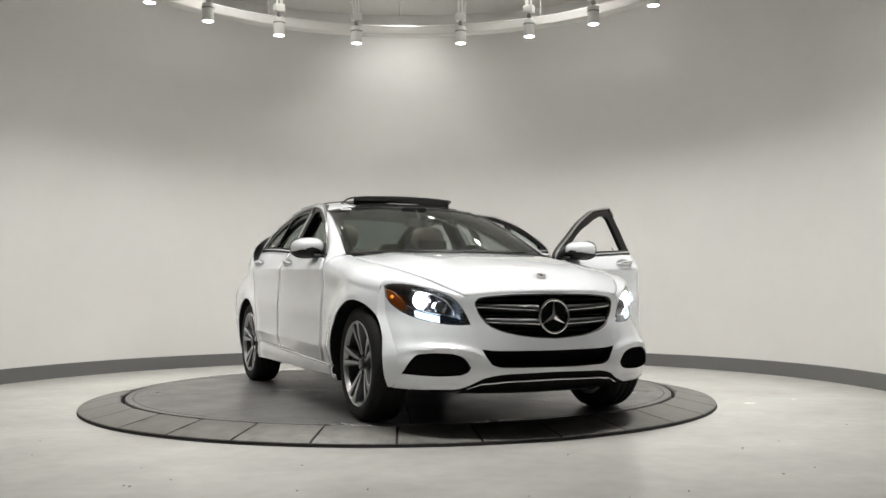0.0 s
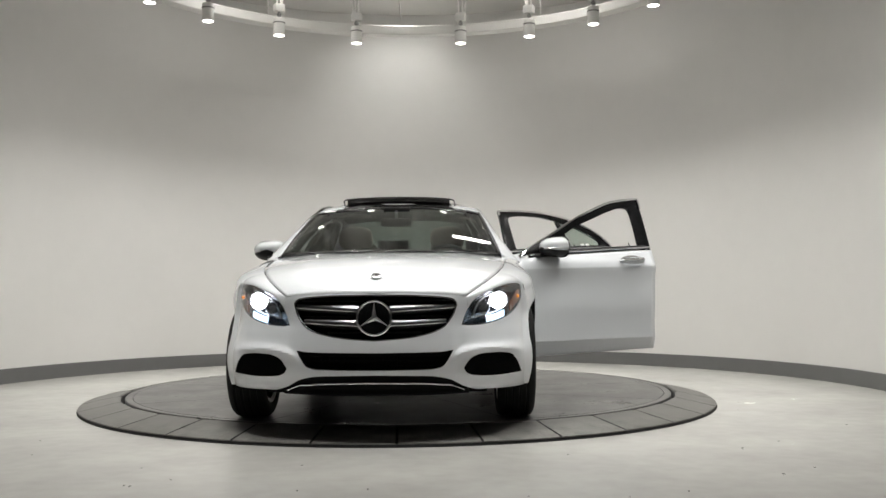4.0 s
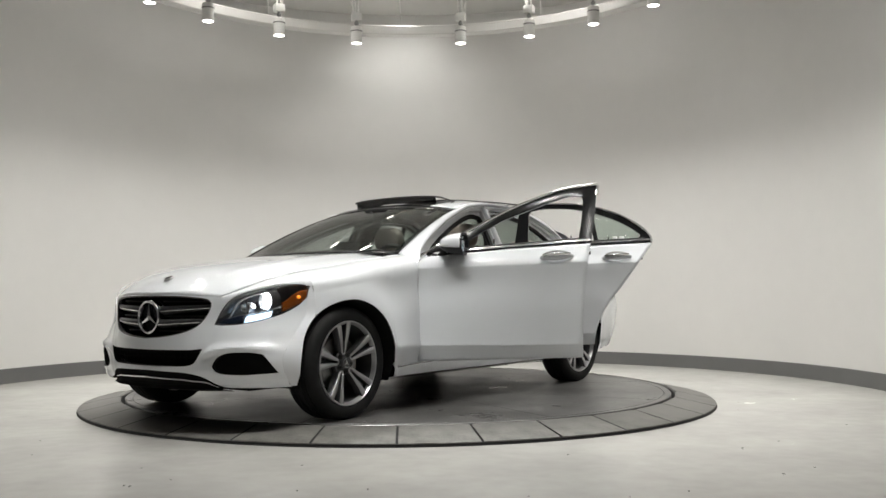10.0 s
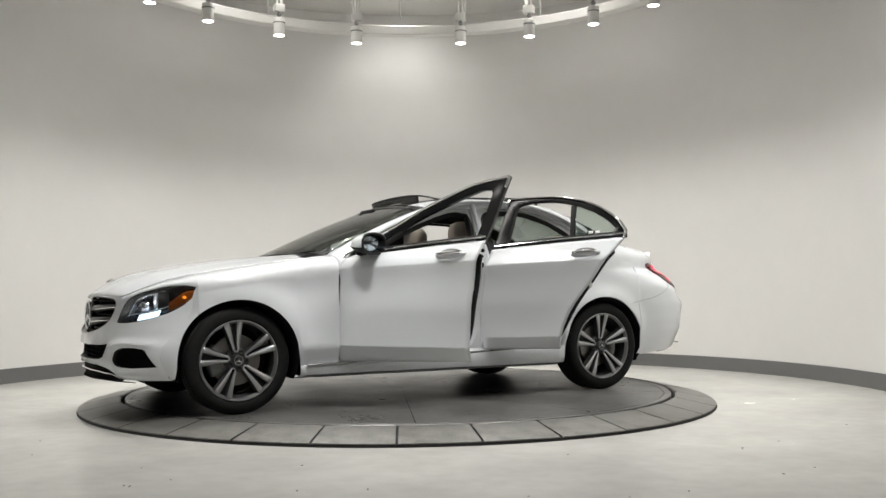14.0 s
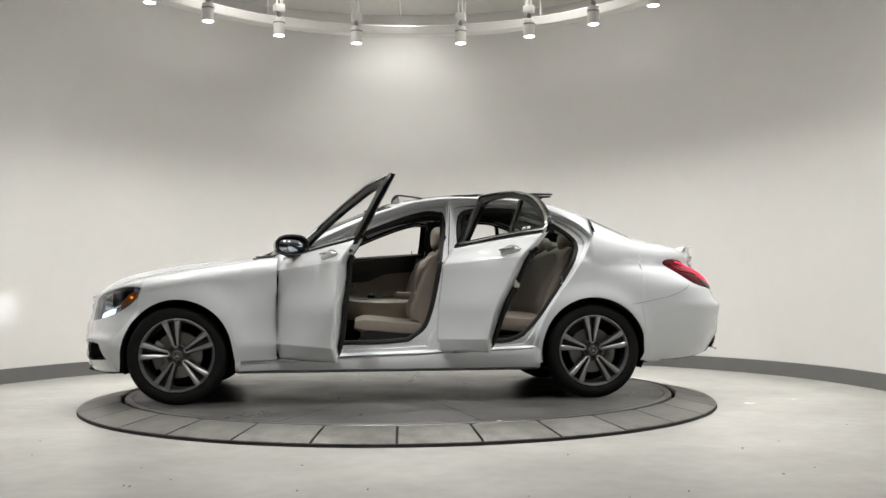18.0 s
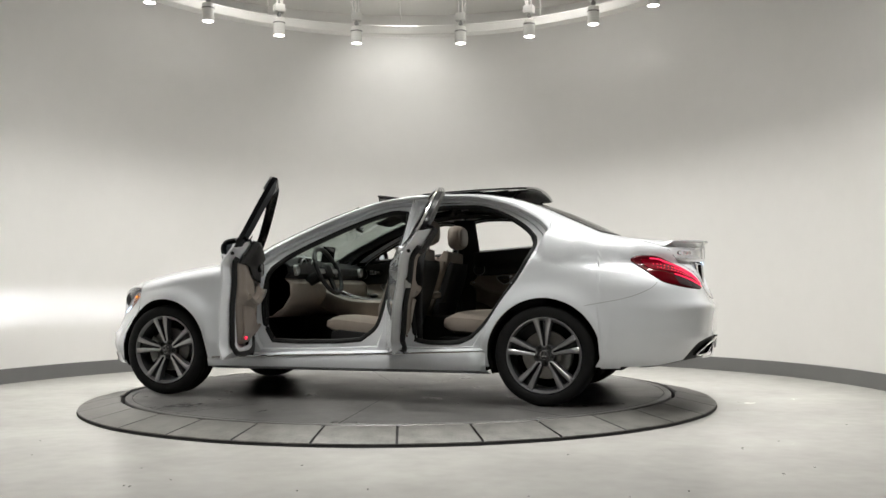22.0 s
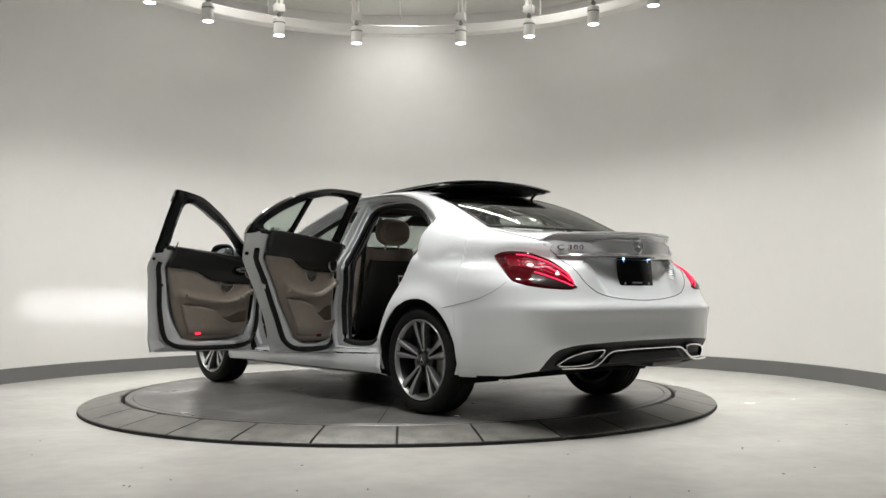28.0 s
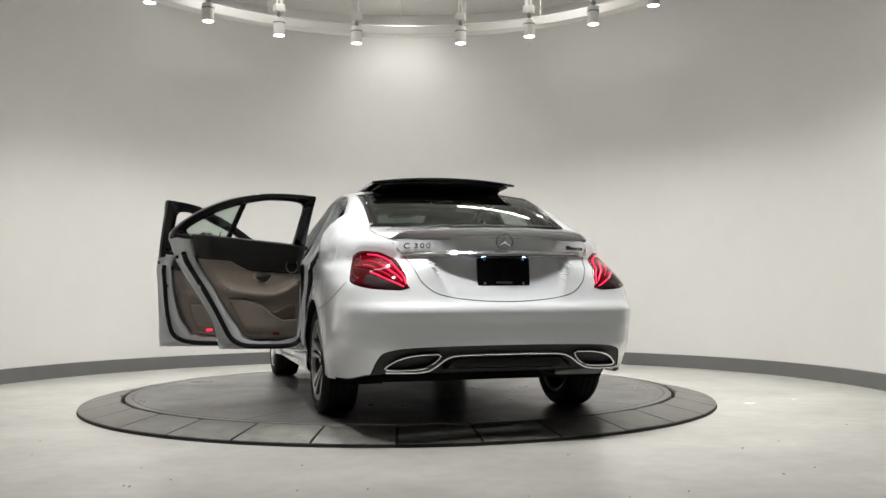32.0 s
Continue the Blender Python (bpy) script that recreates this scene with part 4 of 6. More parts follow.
    for side in (1, -1):
        arm = Mesh()
        arm.tube([(-0.62, side * 0.40, 1.412), (-0.80, side * 0.40, 1.430), (-1.08, side * 0.40, 1.455)], 0.010, 6)
        arm.tube([(-1.10, side * 0.40, 1.395), (-1.17, side * 0.40, 1.455)], 0.010, 6)
        part("roof_arm", arm, BLACK_PLASTIC, car)
    # wind deflector
    d = Mesh()
    bar = path([(-0.26, 0.435, 1.430), (-0.13, 0.425, 1.450), (-0.085, 0.40, 1.456), (-0.07, 0.2, 1.468), (-0.066, 0, 1.471), (-0.07, -0.2, 1.468), (-0.085, -0.40, 1.456), (-0.13, -0.425, 1.450), (-0.26, -0.435, 1.430)], 50)
    d.tube(bar, 0.006, 8)
    defl = part("wind_deflector", d, BLACK_PLASTIC, car, "raised black mesh wind deflector")
    net = Mesh().grid([[q, (q[0] - 0.012, q[1] * 0.995, min(q[2] - 0.005, 1.425 - 0.045 * abs(q[1] / 0.42) ** 2))] for q in bar[8:-8]])
    part("mesh", net, NET, defl, thick=0.002)
    # rear window
    Eb = eased(path(RAIL[9:], 18), 8)
    Mb = eased(path([(-1.13, 0, 1.416), (-1.30, 0, 1.370), (-1.50, 0, 1.294), (-1.70, 0, 1.202), (-1.84, 0, 1.128)], 18), 8)
    part("rear_window", Mesh().grid([cross(e, m, 20, 2.2, 0.985) for e, m in zip(Eb, Mb)]), PRIVACY, car, "tinted rear window", thick=0.004)
    for side in (1, -1):
        t = Mesh().grid([[(e[0], side * (e[1] - 0.011 * k), e[2] + 0.003) for k in range(4)] for e in Eb])
        part("window_trim", t, BLACK_GLOSS, car, thick=0.003)
    for idx in ((0, 1), (16, 17)):
        b = Mesh().grid([[(x, y, z + 0.004) for x, y, z in cross(Eb[i], Mb[i], 20, 2.2, 0.98)] for i in idx])
        part("window_band", b, BLACK_GLOSS, car, thick=0.002)
    hl = Mesh().grid([[(x, y * 0.97, z - 0.035) for x, y, z in r[2:47]] for r in S[16:]])
    part("headliner", hl, HEADLINER, car, thick=0.01)
    hl = Mesh().grid([[(x, y * 0.97, z - 0.035) for x, y, z in r[2:47]] for r in S[:5]])
    part("headliner", hl, HEADLINER, car, thick=0.01)


RED_LIT = material("lit red lens", (0.10, 0.001, 0.006), 0.05, spec=0.3, emit=(1.0, 0.006, 0.035), watts=0.05)
NET = pane_material("black open mesh", (0.22, 0.22, 0.22), 0.0)

# ---- door cuts, as four sides each: front (upwards), top (rearwards), rear (downwards), bottom (forwards); points are (x, z)
FRONT_CUT = (
    [(0.715, 0.292), (0.745, 0.40), (0.757, 0.55), (0.757, 0.70), (0.750, 0.85), (0.722, 0.935)],
    [(0.722, 0.935), (0.64, 1.015), (0.50, 1.095), (0.31, 1.185), (0.14, 1.258), (-0.02, 1.314), (-0.20, 1.370), (-0.35, 1.392), (-0.435, 1.400)],
    [(-0.435, 1.400), (-0.422, 1.20), (-0.408, 1.06), (-0.385, 0.85), (-0.365, 0.60), (-0.360, 0.45), (-0.360, 0.332)],
    [(-0.360, 0.332), (0.0, 0.319), (0.40, 0.304), (0.715, 0.292)],
)
REAR_CUT = (
    [(-0.370, 0.332), (-0.370, 0.45), (-0.375, 0.60), (-0.395, 0.85), (-0.418, 1.06), (-0.432, 1.20), (-0.445, 1.400)],
    [(-0.445, 1.400), (-0.60, 1.404), (-0.80, 1.398), (-1.0, 1.368), (-1.15, 1.326), (-1.28, 1.268), (-1.38, 1.205), (-1.435, 1.145)],
    [(-1.435, 1.145), (-1.445, 1.105), (-1.42, 1.06), (-1.34, 0.945), (-1.25, 0.815), (-1.16, 0.70), (-1.075, 0.565), (-1.035, 0.45), (-1.02, 0.355)],
    [(-1.02, 0.355), (-0.80, 0.347), (-0.55, 0.338), (-0.370, 0.332)],
)
FRONT_HOLE = (
    [(0.55, 0.405), (0.625, 0.55), (0.635, 0.70), (0.61, 0.85), (0.56, 0.925)],
    [(0.56, 0.925), (0.45, 1.01), (0.30, 1.09), (0.14, 1.165), (-0.02, 1.23), (-0.18, 1.285), (-0.30, 1.310), (-0.385, 1.300)],
    [(-0.385, 1.300), (-0.400, 1.22), (-0.372, 1.05), (-0.330, 0.81), (-0.285, 0.62), (-0.235, 0.50), (-0.12, 0.415)],
    [(-0.12, 0.415), (0.10, 0.400), (0.35, 0.398), (0.55, 0.405)],
)
REAR_HOLE = (
    [(-0.53, 0.415), (-0.505, 0.60), (-0.500, 0.85), (-0.495, 1.05), (-0.500, 1.20), (-0.515, 1.280)],
    [(-0.515, 1.280), (-0.56, 1.318), (-0.70, 1.335), (-0.88, 1.330), (-1.05, 1.288), (-1.18, 1.225), (-1.29, 1.145), (-1.335, 1.095)],
    [(-1.335, 1.095), (-1.340, 1.05), (-1.315, 0.985), (-1.235, 0.84), (-1.135, 0.69), (-1.035, 0.55), (-0.92, 0.44), (-0.83, 0.405)],
    [(-0.83, 0.405), (-0.75, 0.398), (-0.65, 0.398), (-0.53, 0.415)],
)
SIDE_N = (18, 30, 26, 16)


def loop_of(cut):
    return [p for side, n in zip(cut, SIDE_N) for p in path(side, n + 1)[:-1]]


def on_skin(x, z, side, inset=0.0):
    return (x, side * (skin_y(x, z) - inset), z)


def side_frames():
    for side in (1, -1):
        for cut, hole in ((FRONT_CUT, FRONT_HOLE), (REAR_CUT, REAR_HOLE)):
            A, B = loop_of(cut), loop_of(hole)
            rows = []
            for t, d in ((0.0, 0.001), (0.03, 0.016), (0.12, 0.020), (0.17, 0.040), (0.42, 0.044), (0.50, 0.066), (0.88, 0.070), (0.94, 0.078), (1.0, 0.085), (1.0, 0.11)):
                rows.append([on_skin(lerp(a[0], b[0], t), lerp(a[1], b[1], t), side, d) for a, b in zip(A, B)])
            part("door_opening", Mesh().grid(rows, close_v=True), JAMB, car, "white painted door opening", thick=0.003)
            s = Mesh()
            s.tube([on_skin(lerp(a[0], b[0], 0.985), lerp(a[1], b[1], 0.985), side, 0.080) for a, b in zip(A, B)], 0.018, 8, closed=True)
            part("door_seal", s, SEAL, car, "black rubber door seal")
        # black tube standing in for the shade in the gap behind the fender
        h = Mesh()
        h.tube([on_skin(x - 0.010, z, side, 0.026 if side > 0 else 0.044) for x, z in path(FRONT_CUT[0], 24)], 0.025, 8)
        part("hinge_gap_shade", h, SEAL, car)
        # pillar and roof strip between the door tops and the rail
        top = path(FRONT_CUT[1], 34)[:-1] + path(REAR_CUT[1], 30) + [(QX, 1.115)]
        top = [(0.757, 0.88)] + top
        strip_ = Mesh()
        rows = []
        for (x, z), f in zip(top, span(0, 1, len(top) - 1)):
            xx = min(max(x + 0.03 * (1 - f), QX), 0.80)
            e = (xx, rail_y(xx), rail_z(xx))
            a = on_skin(x, z, 1, 0.0)
            rows.append([(lerp(a[0], e[0], t), side * (lerp(a[1], e[1], t) + 0.012 * math.sin(math.pi * t)), lerp(a[2], e[2], t) + 0.004 * math.sin(math.pi * t)) for t in span(0, 1, 6)])
        strip_.grid(rows)
        part("roof_pillar", strip_, PAINT, car, "white windscreen pillar and roof rail", thick=0.003)
        # between the rear door and the quarter panel
        rear_x = curve(*sorted((z, x) for x, z in path(REAR_CUT[2], 40)[2:]))
        q = Mesh()
        rows = []
        for z in span(0.25, 0.68, 26) + [0.688, 0.694, 0.698, 0.6998, 0.7002] + span(0.715, 1.112, 26):
            xa = rear_x(z) if z < 1.09 else -1.445
            if z < 0.325:
                xa = -1.0
            xb = max(-WHEEL_X + math.sqrt(max((ARCH_R) ** 2 - (z - WHEEL_Z) ** 2, 0)) if z < WHEEL_Z + ARCH_R else QX - 0.003, QX - 0.003)
            xb = min(xb, xa - 0.002)
            rows.append([(x, side * rolled(x, z, rail_y(x), rail_z(x), roll_depth(x))[0], rolled(x, z, rail_y(x), rail_z(x), roll_depth(x))[1]) for x in span(xa, xb, 12)])
        q.grid(rows)
        part("quarter_edge", q, PAINT, car)
        # sill
        s = Mesh()
        rows = []
        for x in span(1.035, -1.035, 40):
            zt = lerp(0.284, 0.346, (1.035 - x) / 2.07)
            rows.append([(x, side * (skin_y(x, zt) - 0.020), zt + 0.022), (x, side * skin_y(x, zt), zt - 0.004), (x, side * (skin_y(x, zt) + 0.003), 0.262), (x, side * (skin_y(x, zt) - 0.008), 0.222), (x, side * 0.80, 0.198), (x, side * 0.70, 0.190)])
        s.grid(rows)
        sill = part("sill", s, PAINT, car, "white sill panel", thick=0.004)
        t = Mesh()
        t.tube([(x, side * (skin_y(x, 0.30) + 0.004), lerp(0.284, 0.346, (1.035 - x) / 2.07) - 0.002) for x in span(1.0, -0.99, 40)], 0.0085, 8)
        part("bright_strip", t, CHROME, sill, "chrome sill strip")
        plate_ = Mesh()
        plate_.box((-0.30, side * 0.735 - 0.05, 0.372), (0.50, side * 0.735 + 0.05, 0.380), 0.003)
        part("tread_plate", plate_, SATIN, sill)
        for sx, sz in ((-0.40, 0.80), (-1.20, 0.82)):
            st = Mesh()
            yy = skin_y(sx, sz) - 0.030
            st.tube([(sx, side * (yy - 0.01), sz + 0.022), (sx, side * (yy + 0.016), sz + 0.022), (sx, side * (yy + 0.016), sz - 0.022), (sx, side * (yy - 0.01), sz - 0.022)], 0.0055, 8)
            part("door_striker", st, SATIN, car)
        for px, pz, ph in ((-0.345, 0.52, 0.020), (-0.350, 0.60, 0.026), (-0.372, 0.93, 0.018), (-0.398, 1.12, 0.020)):
            plug = Mesh(Matrix.Translation((px, side * (skin_y(px, pz) - 0.045), pz)))
            plug.box((-0.006, -0.004, -ph), (0.006, 0.004, ph), 0.002)
            part("pillar_plug", plug, SEAL, car, "black plug in the door pillar")
        # inner trim of the centre pillar
        b = Mesh()
        b.grid([[(lerp(lerp(-0.30, -0.385, z01), -0.565, 1 - t), side * (skin_y(-0.42, lerp(0.40, 1.33, z01)) - 0.10 - 0.02 * math.sin(math.pi * t)), lerp(0.40, 1.33, z01)) for t in span(0, 1, 6)] for z01 in span(0, 1, 10)])
        part("pillar_trim", b, BLACK_PLASTIC, car, thick=0.01)


DULL_STEEL = material("dull steel", (0.16, 0.155, 0.15), 0.45, metal=0.9)
# the shade inside door pocket and pull recess is put into this brown
SHADED_BROWN = material("shaded brown lining", (0.10, 0.078, 0.06), 0.5, noise_scale=25, vary=0.08)


# ---- doors: built closed, then swung on their hinges
belt = curve((-1.45, 1.118), (-1.0, 1.098), (-0.43, 1.062), (0.0, 1.036), (0.40, 1.008), (0.75, 0.975))
FRONT_WIN = (
    [(0.470, 1.020), (0.455, 1.030)],
    [(0.455, 1.030), (0.31, 1.126), (0.14, 1.215), (-0.02, 1.278), (-0.16, 1.331), (-0.27, 1.358), (-0.325, 1.354)],
    [(-0.325, 1.354), (-0.340, 1.320), (-0.335, 1.18), (-0.325, 1.075)],
    [(-0.325, 1.075), (-0.10, 1.060), (0.20, 1.040), (0.470, 1.020)],
)
REAR_WIN = (
    [(-0.525, 1.085), (-0.522, 1.20), (-0.520, 1.325), (-0.535, 1.356)],
    [(-0.535, 1.356), (-0.65, 1.374), (-0.80, 1.370), (-0.98, 1.338), (-1.12, 1.294), (-1.24, 1.236), (-1.335, 1.172)],
    [(-1.335, 1.172), (-1.352, 1.155), (-1.345, 1.138), (-1.325, 1.127)],
    [(-1.325, 1.127), (-1.10, 1.118), (-0.80, 1.105), (-0.525, 1.085)],
)


DOOR_RISE = 0.045


def door(which, side, angle):
    is_front = which == "front"
    cut, win = (FRONT_CUT, FRONT_WIN) if is_front else (REAR_CUT, REAR_WIN)
    hinge = (0.718, side * 0.838, 0.65) if is_front else (-0.385, side * 0.840, 0.65)
    fx = curve(*sorted((z, x) for x, z in path(cut[0], 30)))
    rx = curve(*sorted((z, x) for x, z in path(cut[2], 40)[1:]))
    x_front_top, x_rear_top = (0.69, -0.404) if is_front else (-0.422, -1.437)
    gap = 0.004

    def edge_x(z, at_front):
        if at_front:
            return min(fx(z), 0.722 if z > 0.935 and is_front else 9) - gap - (max(0, z - 0.935) * 0.9 + 0.022 * smooth_step(0.78, 0.935, z) if is_front else 0)
        return rx(min(z, 1.105)) + gap
    # outer panel
    rows = []
    for k in range(36):
        row = []
        for j in range(31):
            s = j / 30
            zt = belt(lerp(x_front_top, x_rear_top, s)) - 0.006
            zb = lerp(cut[3][-1][1], cut[3][0][1], s) + gap
            tuck, shoulder = TUCK(lerp(edge_x(0.42, True), edge_x(0.42, False), s)), SHOULDER(lerp(edge_x(0.92, True), edge_x(0.92, False), s))
            z = (span(zb, tuck - 0.005, 6) + [tuck] + span(tuck + 0.005, shoulder - 0.006, 18) + [shoulder] + span(shoulder + 0.006, zt, 8))[k]
            x = lerp(edge_x(z, True), edge_x(z, False), s)
            row.append((x, side * skin_y(x, z), z))
        rows.append(row)
    outer = Mesh().grid(rows)
    d = part("front_door" if is_front else "rear_door", outer, PAINT, car, "", origin=hinge, thick=0.004)
    d.location = hinge
    d.rotation_euler = (0, 0, radians(-side * angle))
    tagged(d, ("white %s door, " % which) + ("standing open" if angle else "shut"))

    def sub(name, mesh, mat, label="", **kw):
        return part(name, mesh, mat, d, label, origin=hinge, **kw)

    # outline of the lower door, as a loop
    low_loop = [(r[0][0], r[0][2]) for r in rows] + [(p[0], p[2]) for p in rows[-1][1:]] + [(r[-1][0], r[-1][2]) for r in rows[::-1][1:]] + [(p[0], p[2]) for p in rows[0][::-1][1:-1]]
    cx, cz = (0.17, 0.70) if is_front else (-0.83, 0.74)

    def shrink(p, m):
        dx, dz = cx - p[0], cz - p[1]
        n = math.hypot(dx, dz)
        return (p[0] + dx / n * m, p[1] + dz / n * m)
    # card outline: four sides
    if is_front:
        CARD = ([(0.54, 0.43), (0.62, 0.55), (0.645, 0.70), (0.635, 0.85), (0.58, 0.965)], [(0.58, 0.965), (0.30, 0.998), (0.0, 1.032), (-0.31, 1.062)], [(-0.31, 1.062), (-0.305, 0.90), (-0.275, 0.72), (-0.215, 0.54), (-0.12, 0.425)], [(-0.12, 0.425), (0.10, 0.39), (0.35, 0.39), (0.54, 0.43)])
    else:
        CARD = ([(-0.45, 0.43), (-0.430, 0.60), (-0.438, 0.80), (-0.455, 1.063)], [(-0.455, 1.063), (-0.80, 1.095), (-1.10, 1.112), (-1.33, 1.120)], [(-1.33, 1.120), (-1.305, 1.05), (-1.205, 0.90), (-1.09, 0.74), (-0.98, 0.58), (-0.875, 0.45)], [(-0.875, 0.45), (-0.78, 0.405), (-0.60, 0.40), (-0.45, 0.43)])
    n = 30
    sides = [path(c, n + 1) for c in CARD]
    card_loop = [p for s in sides for p in s[:-1]]
    # shell: white edge and inner flange running to the card
    m = len(card_loop)
    import_loop = path(low_loop, m, True)
    # start both loops at the lower front corner
    start = min(range(m), key=lambda i: math.hypot(import_loop[i][0] - cut[0][0][0], import_loop[i][1] - cut[0][0][1]))
    L = import_loop[start:] + import_loop[:start]
    # match along the four sides
    def split(loop):
        corners = [0] + [min(range(len(loop)), key=lambda i: math.hypot(loop[i][0] - c[0], loop[i][1] - c[1])) for c in ((x_front_top, belt(x_front_top)), (x_rear_top, belt(x_rear_top)), cut[2][-1])] + [len(loop)]
        corners = sorted(corners)
        ext = loop + [loop[0]]
        return [p for a, b in zip(corners, corners[1:]) for p in path(ext[a:b + 1], n + 1)[:-1]]
    L = split(L)
    rings = []
    for dd, t in ((0.002, 0.0), (0.009, 0.01), (0.013, 0.10), (0.034, 0.26), (0.060, 0.44), (0.076, 0.60), (0.080, 0.80), (0.082, 1.0)):
        rings.append([on_skin(lerp(a[0], b[0], t), lerp(a[1], b[1], t), side, dd) for a, b in zip(L, card_loop)])
    sub("door_shell", Mesh().grid(rings, close_v=True), JAMB, "white painted door edge", thick=0.003)
    seal = Mesh()
    run = [(lerp(a[0], b[0], 0.34), 0.0, lerp(a[1], b[1], 0.34)) for a, b in zip(L, card_loop)]
    first = run.index(min(run, key=lambda p: math.hypot(p[0] - x_rear_top, p[2] - belt(x_rear_top))))
    run = eased([p for p in run[first:] + run[:first] if p[2] < belt(p[0]) - 0.10], 30)
    seal.tube([on_skin(x, z, side, 0.076) for x, _, z in run], 0.017, 8)
    sub("door_seal", seal, SEAL)
    # card: lower beige, upper black
    def card_pt(u, v, bulge=0.0):
        """u 0 front to 1 rear, v 0 bottom to 1 top."""
        a, b = sides[0][min(int(v * n), n)], sides[2][n - min(int(v * n), n)]
        fa = v * n - int(v * n)
        if int(v * n) < n:
            a = [lerp(p, q, fa) for p, q in zip(a, sides[0][int(v * n) + 1])]
            b = [lerp(p, q, fa) for p, q in zip(b, sides[2][n - int(v * n) - 1])]
        lo, hi = sides[3][n - int(round(u * n))], sides[1][int(round(u * n))]
        x = lerp(a[0], b[0], u)
        z = lerp(lerp(lo[1], hi[1], v), lerp(a[1], b[1], u), 0.5)
        x = lerp(x, lerp(lo[0], hi[0], v), 0.5)
        x0, z0 = x, z
        edge = min(u, 1 - u, v * 0.8, 0.3) / 0.3
        thick_ = 0.082 + 0.035 * smooth_step(0, 0.35, edge) + bulge
        return (x0, side * (skin_y(x0, z0) - thick_), z0)

    arm_v = curve((0.0, 0.63), (0.10, 0.585), (0.25, 0.50), (0.45, 0.455), (0.70, 0.465), (1.0, 0.50))

    def swell(u, v):
        return 0.030 * math.exp(-((v - arm_v(u)) / 0.055) ** 2) * smooth_step(1.0, 0.88, u) * smooth_step(0, 0.06, u)

    def black_low(u):
        return 0.795 - 0.085 * smooth_step(0.74, 0.52, u)
    lower = Mesh().grid([[card_pt(u, black_low(u) * f, swell(u, black_low(u) * f)) for u in span(0, 1, 30)] for f in span(0, 1, 44)])
    sub("door_card", lower, BEIGE, "beige leather door lining", thick=0.006)
    upper = Mesh().grid([[card_pt(u, lerp(black_low(u) - 0.004, 1.0, f), 0.010 + 0.006 * math.sin(math.pi * f)) for u in span(0, 1, 30)] for f in span(0, 1, 14)])
    sub("card_top", upper, BLACK_LEATHER, "black upper door lining", thick=0.006)
    piping = Mesh()
    piping.tube([card_pt(u, black_low(u) - 0.004, 0.012) for u in span(0.04, 0.96, 30)], 0.003, 6)
    sub("trim_strip", piping, BLACK_GLOSS)
    pocket_top = curve((0.0, 0.20), (0.30, 0.20), (0.42, 0.245), (0.58, 0.36), (0.75, 0.395), (0.93, 0.40))
    pocket = Mesh().grid([[card_pt(u, lerp(0.05, pocket_top(u), f), 0.004 + 0.030 * f ** 1.5 * smooth_step(0.95, 0.75, u)) for u in span(0.06, 0.92, 30)] for f in span(0, 1, 12)])
    sub("door_pocket", pocket, BEIGE, "beige door pocket", thick=0.009)
    gap_ = Mesh().grid([[card_pt(u, lerp(pocket_top(u) - 0.01, lerp(0.36, pocket_top(u) + 0.02, smooth_step(0.12, 0.55, u)), f), 0.003) for u in span(0.07, 0.55, 20)] for f in span(0, 1, 4)])
    sub("pocket_lining", gap_, SHADED_BROWN, thick=0.003)
    sx, sz = (0.52, 0.905) if is_front else (-0.545, 0.93)
    sp = Mesh(Matrix.Translation((sx, side * (skin_y(sx, sz) - 0.145), sz)))
    sp.lathe([(0.0, 0.0), (0.030, 0.002 * side), (0.040, 0.0), (0.043, -0.006 * side), (0.047, 0.0), (0.047, 0.02 * side)], 28, "y")
    sub("loudspeaker", sp, BLACK_PLASTIC, "round loudspeaker grille")
    q = Mesh(Matrix.Translation((sx, side * (skin_y(sx, sz) - 0.148), sz)))
    q.lathe([(0.043, 0.0), (0.046, -0.004 * side), (0.049, 0.0), (0.049, 0.01 * side)], 28, "y")
    sub("speaker_ring", q, SATIN)
    # armrest, pull bowl, switches
    ar = Mesh()
    ar.tube([card_pt(u, arm_v(u), 0.028) for u in span(0.035, 0.90, 36)], 0.024, 12, flat=0.8)
    sub("armrest", ar, BEIGE, "padded beige armrest")
    pu = Vector(card_pt(0.36 if is_front else 0.42, 0.645, 0.0))
    pull_loop = path([(0.072, 0.018), (0.050, 0.026), (0.0, 0.028), (-0.060, 0.026), (-0.074, 0.014), (-0.060, -0.008), (-0.030, -0.034), (0.0, -0.044), (0.035, -0.030), (0.062, -0.004)], 36, True)
    bowl_ = Mesh(Matrix.Translation(pu))
    bowl_.grid([[(x * f, -side * 0.010 * f * (1 - f), z * f) for x, z in pull_loop] for f in (0.02, 0.5, 0.8, 1.0)], close_v=True)
    sub("pull_recess", bowl_, SHADED_BROWN, thick=0.003)
    ring_ = Mesh(Matrix.Translation(pu))
    ring_.tube([(x, -side * 0.004, z) for x, z in pull_loop], 0.0042, 6, closed=True)
    sub("recess_ring", ring_, SATIN)
    hm = Mesh(Matrix.Translation(pu))
    hm.grid([[(lerp(-0.052, 0.060, f), -side * (0.008 + 0.008 * math.sin(math.pi * f)), z + 0.004 * math.sin(math.pi * f)) for z in (0.016, 0.004, -0.008 * math.sin(math.pi * f))] for f in span(0, 1, 12)])
    sub("door_pull", hm, DULL_STEEL, "grey metal inner door handle", thick=0.004)
    for k in range(4 if is_front else 1):
        sw = Mesh(Matrix.Translation(Vector(card_pt(0.08 + 0.05 * k, arm_v(0.08 + 0.05 * k) + 0.02, 0.050))))
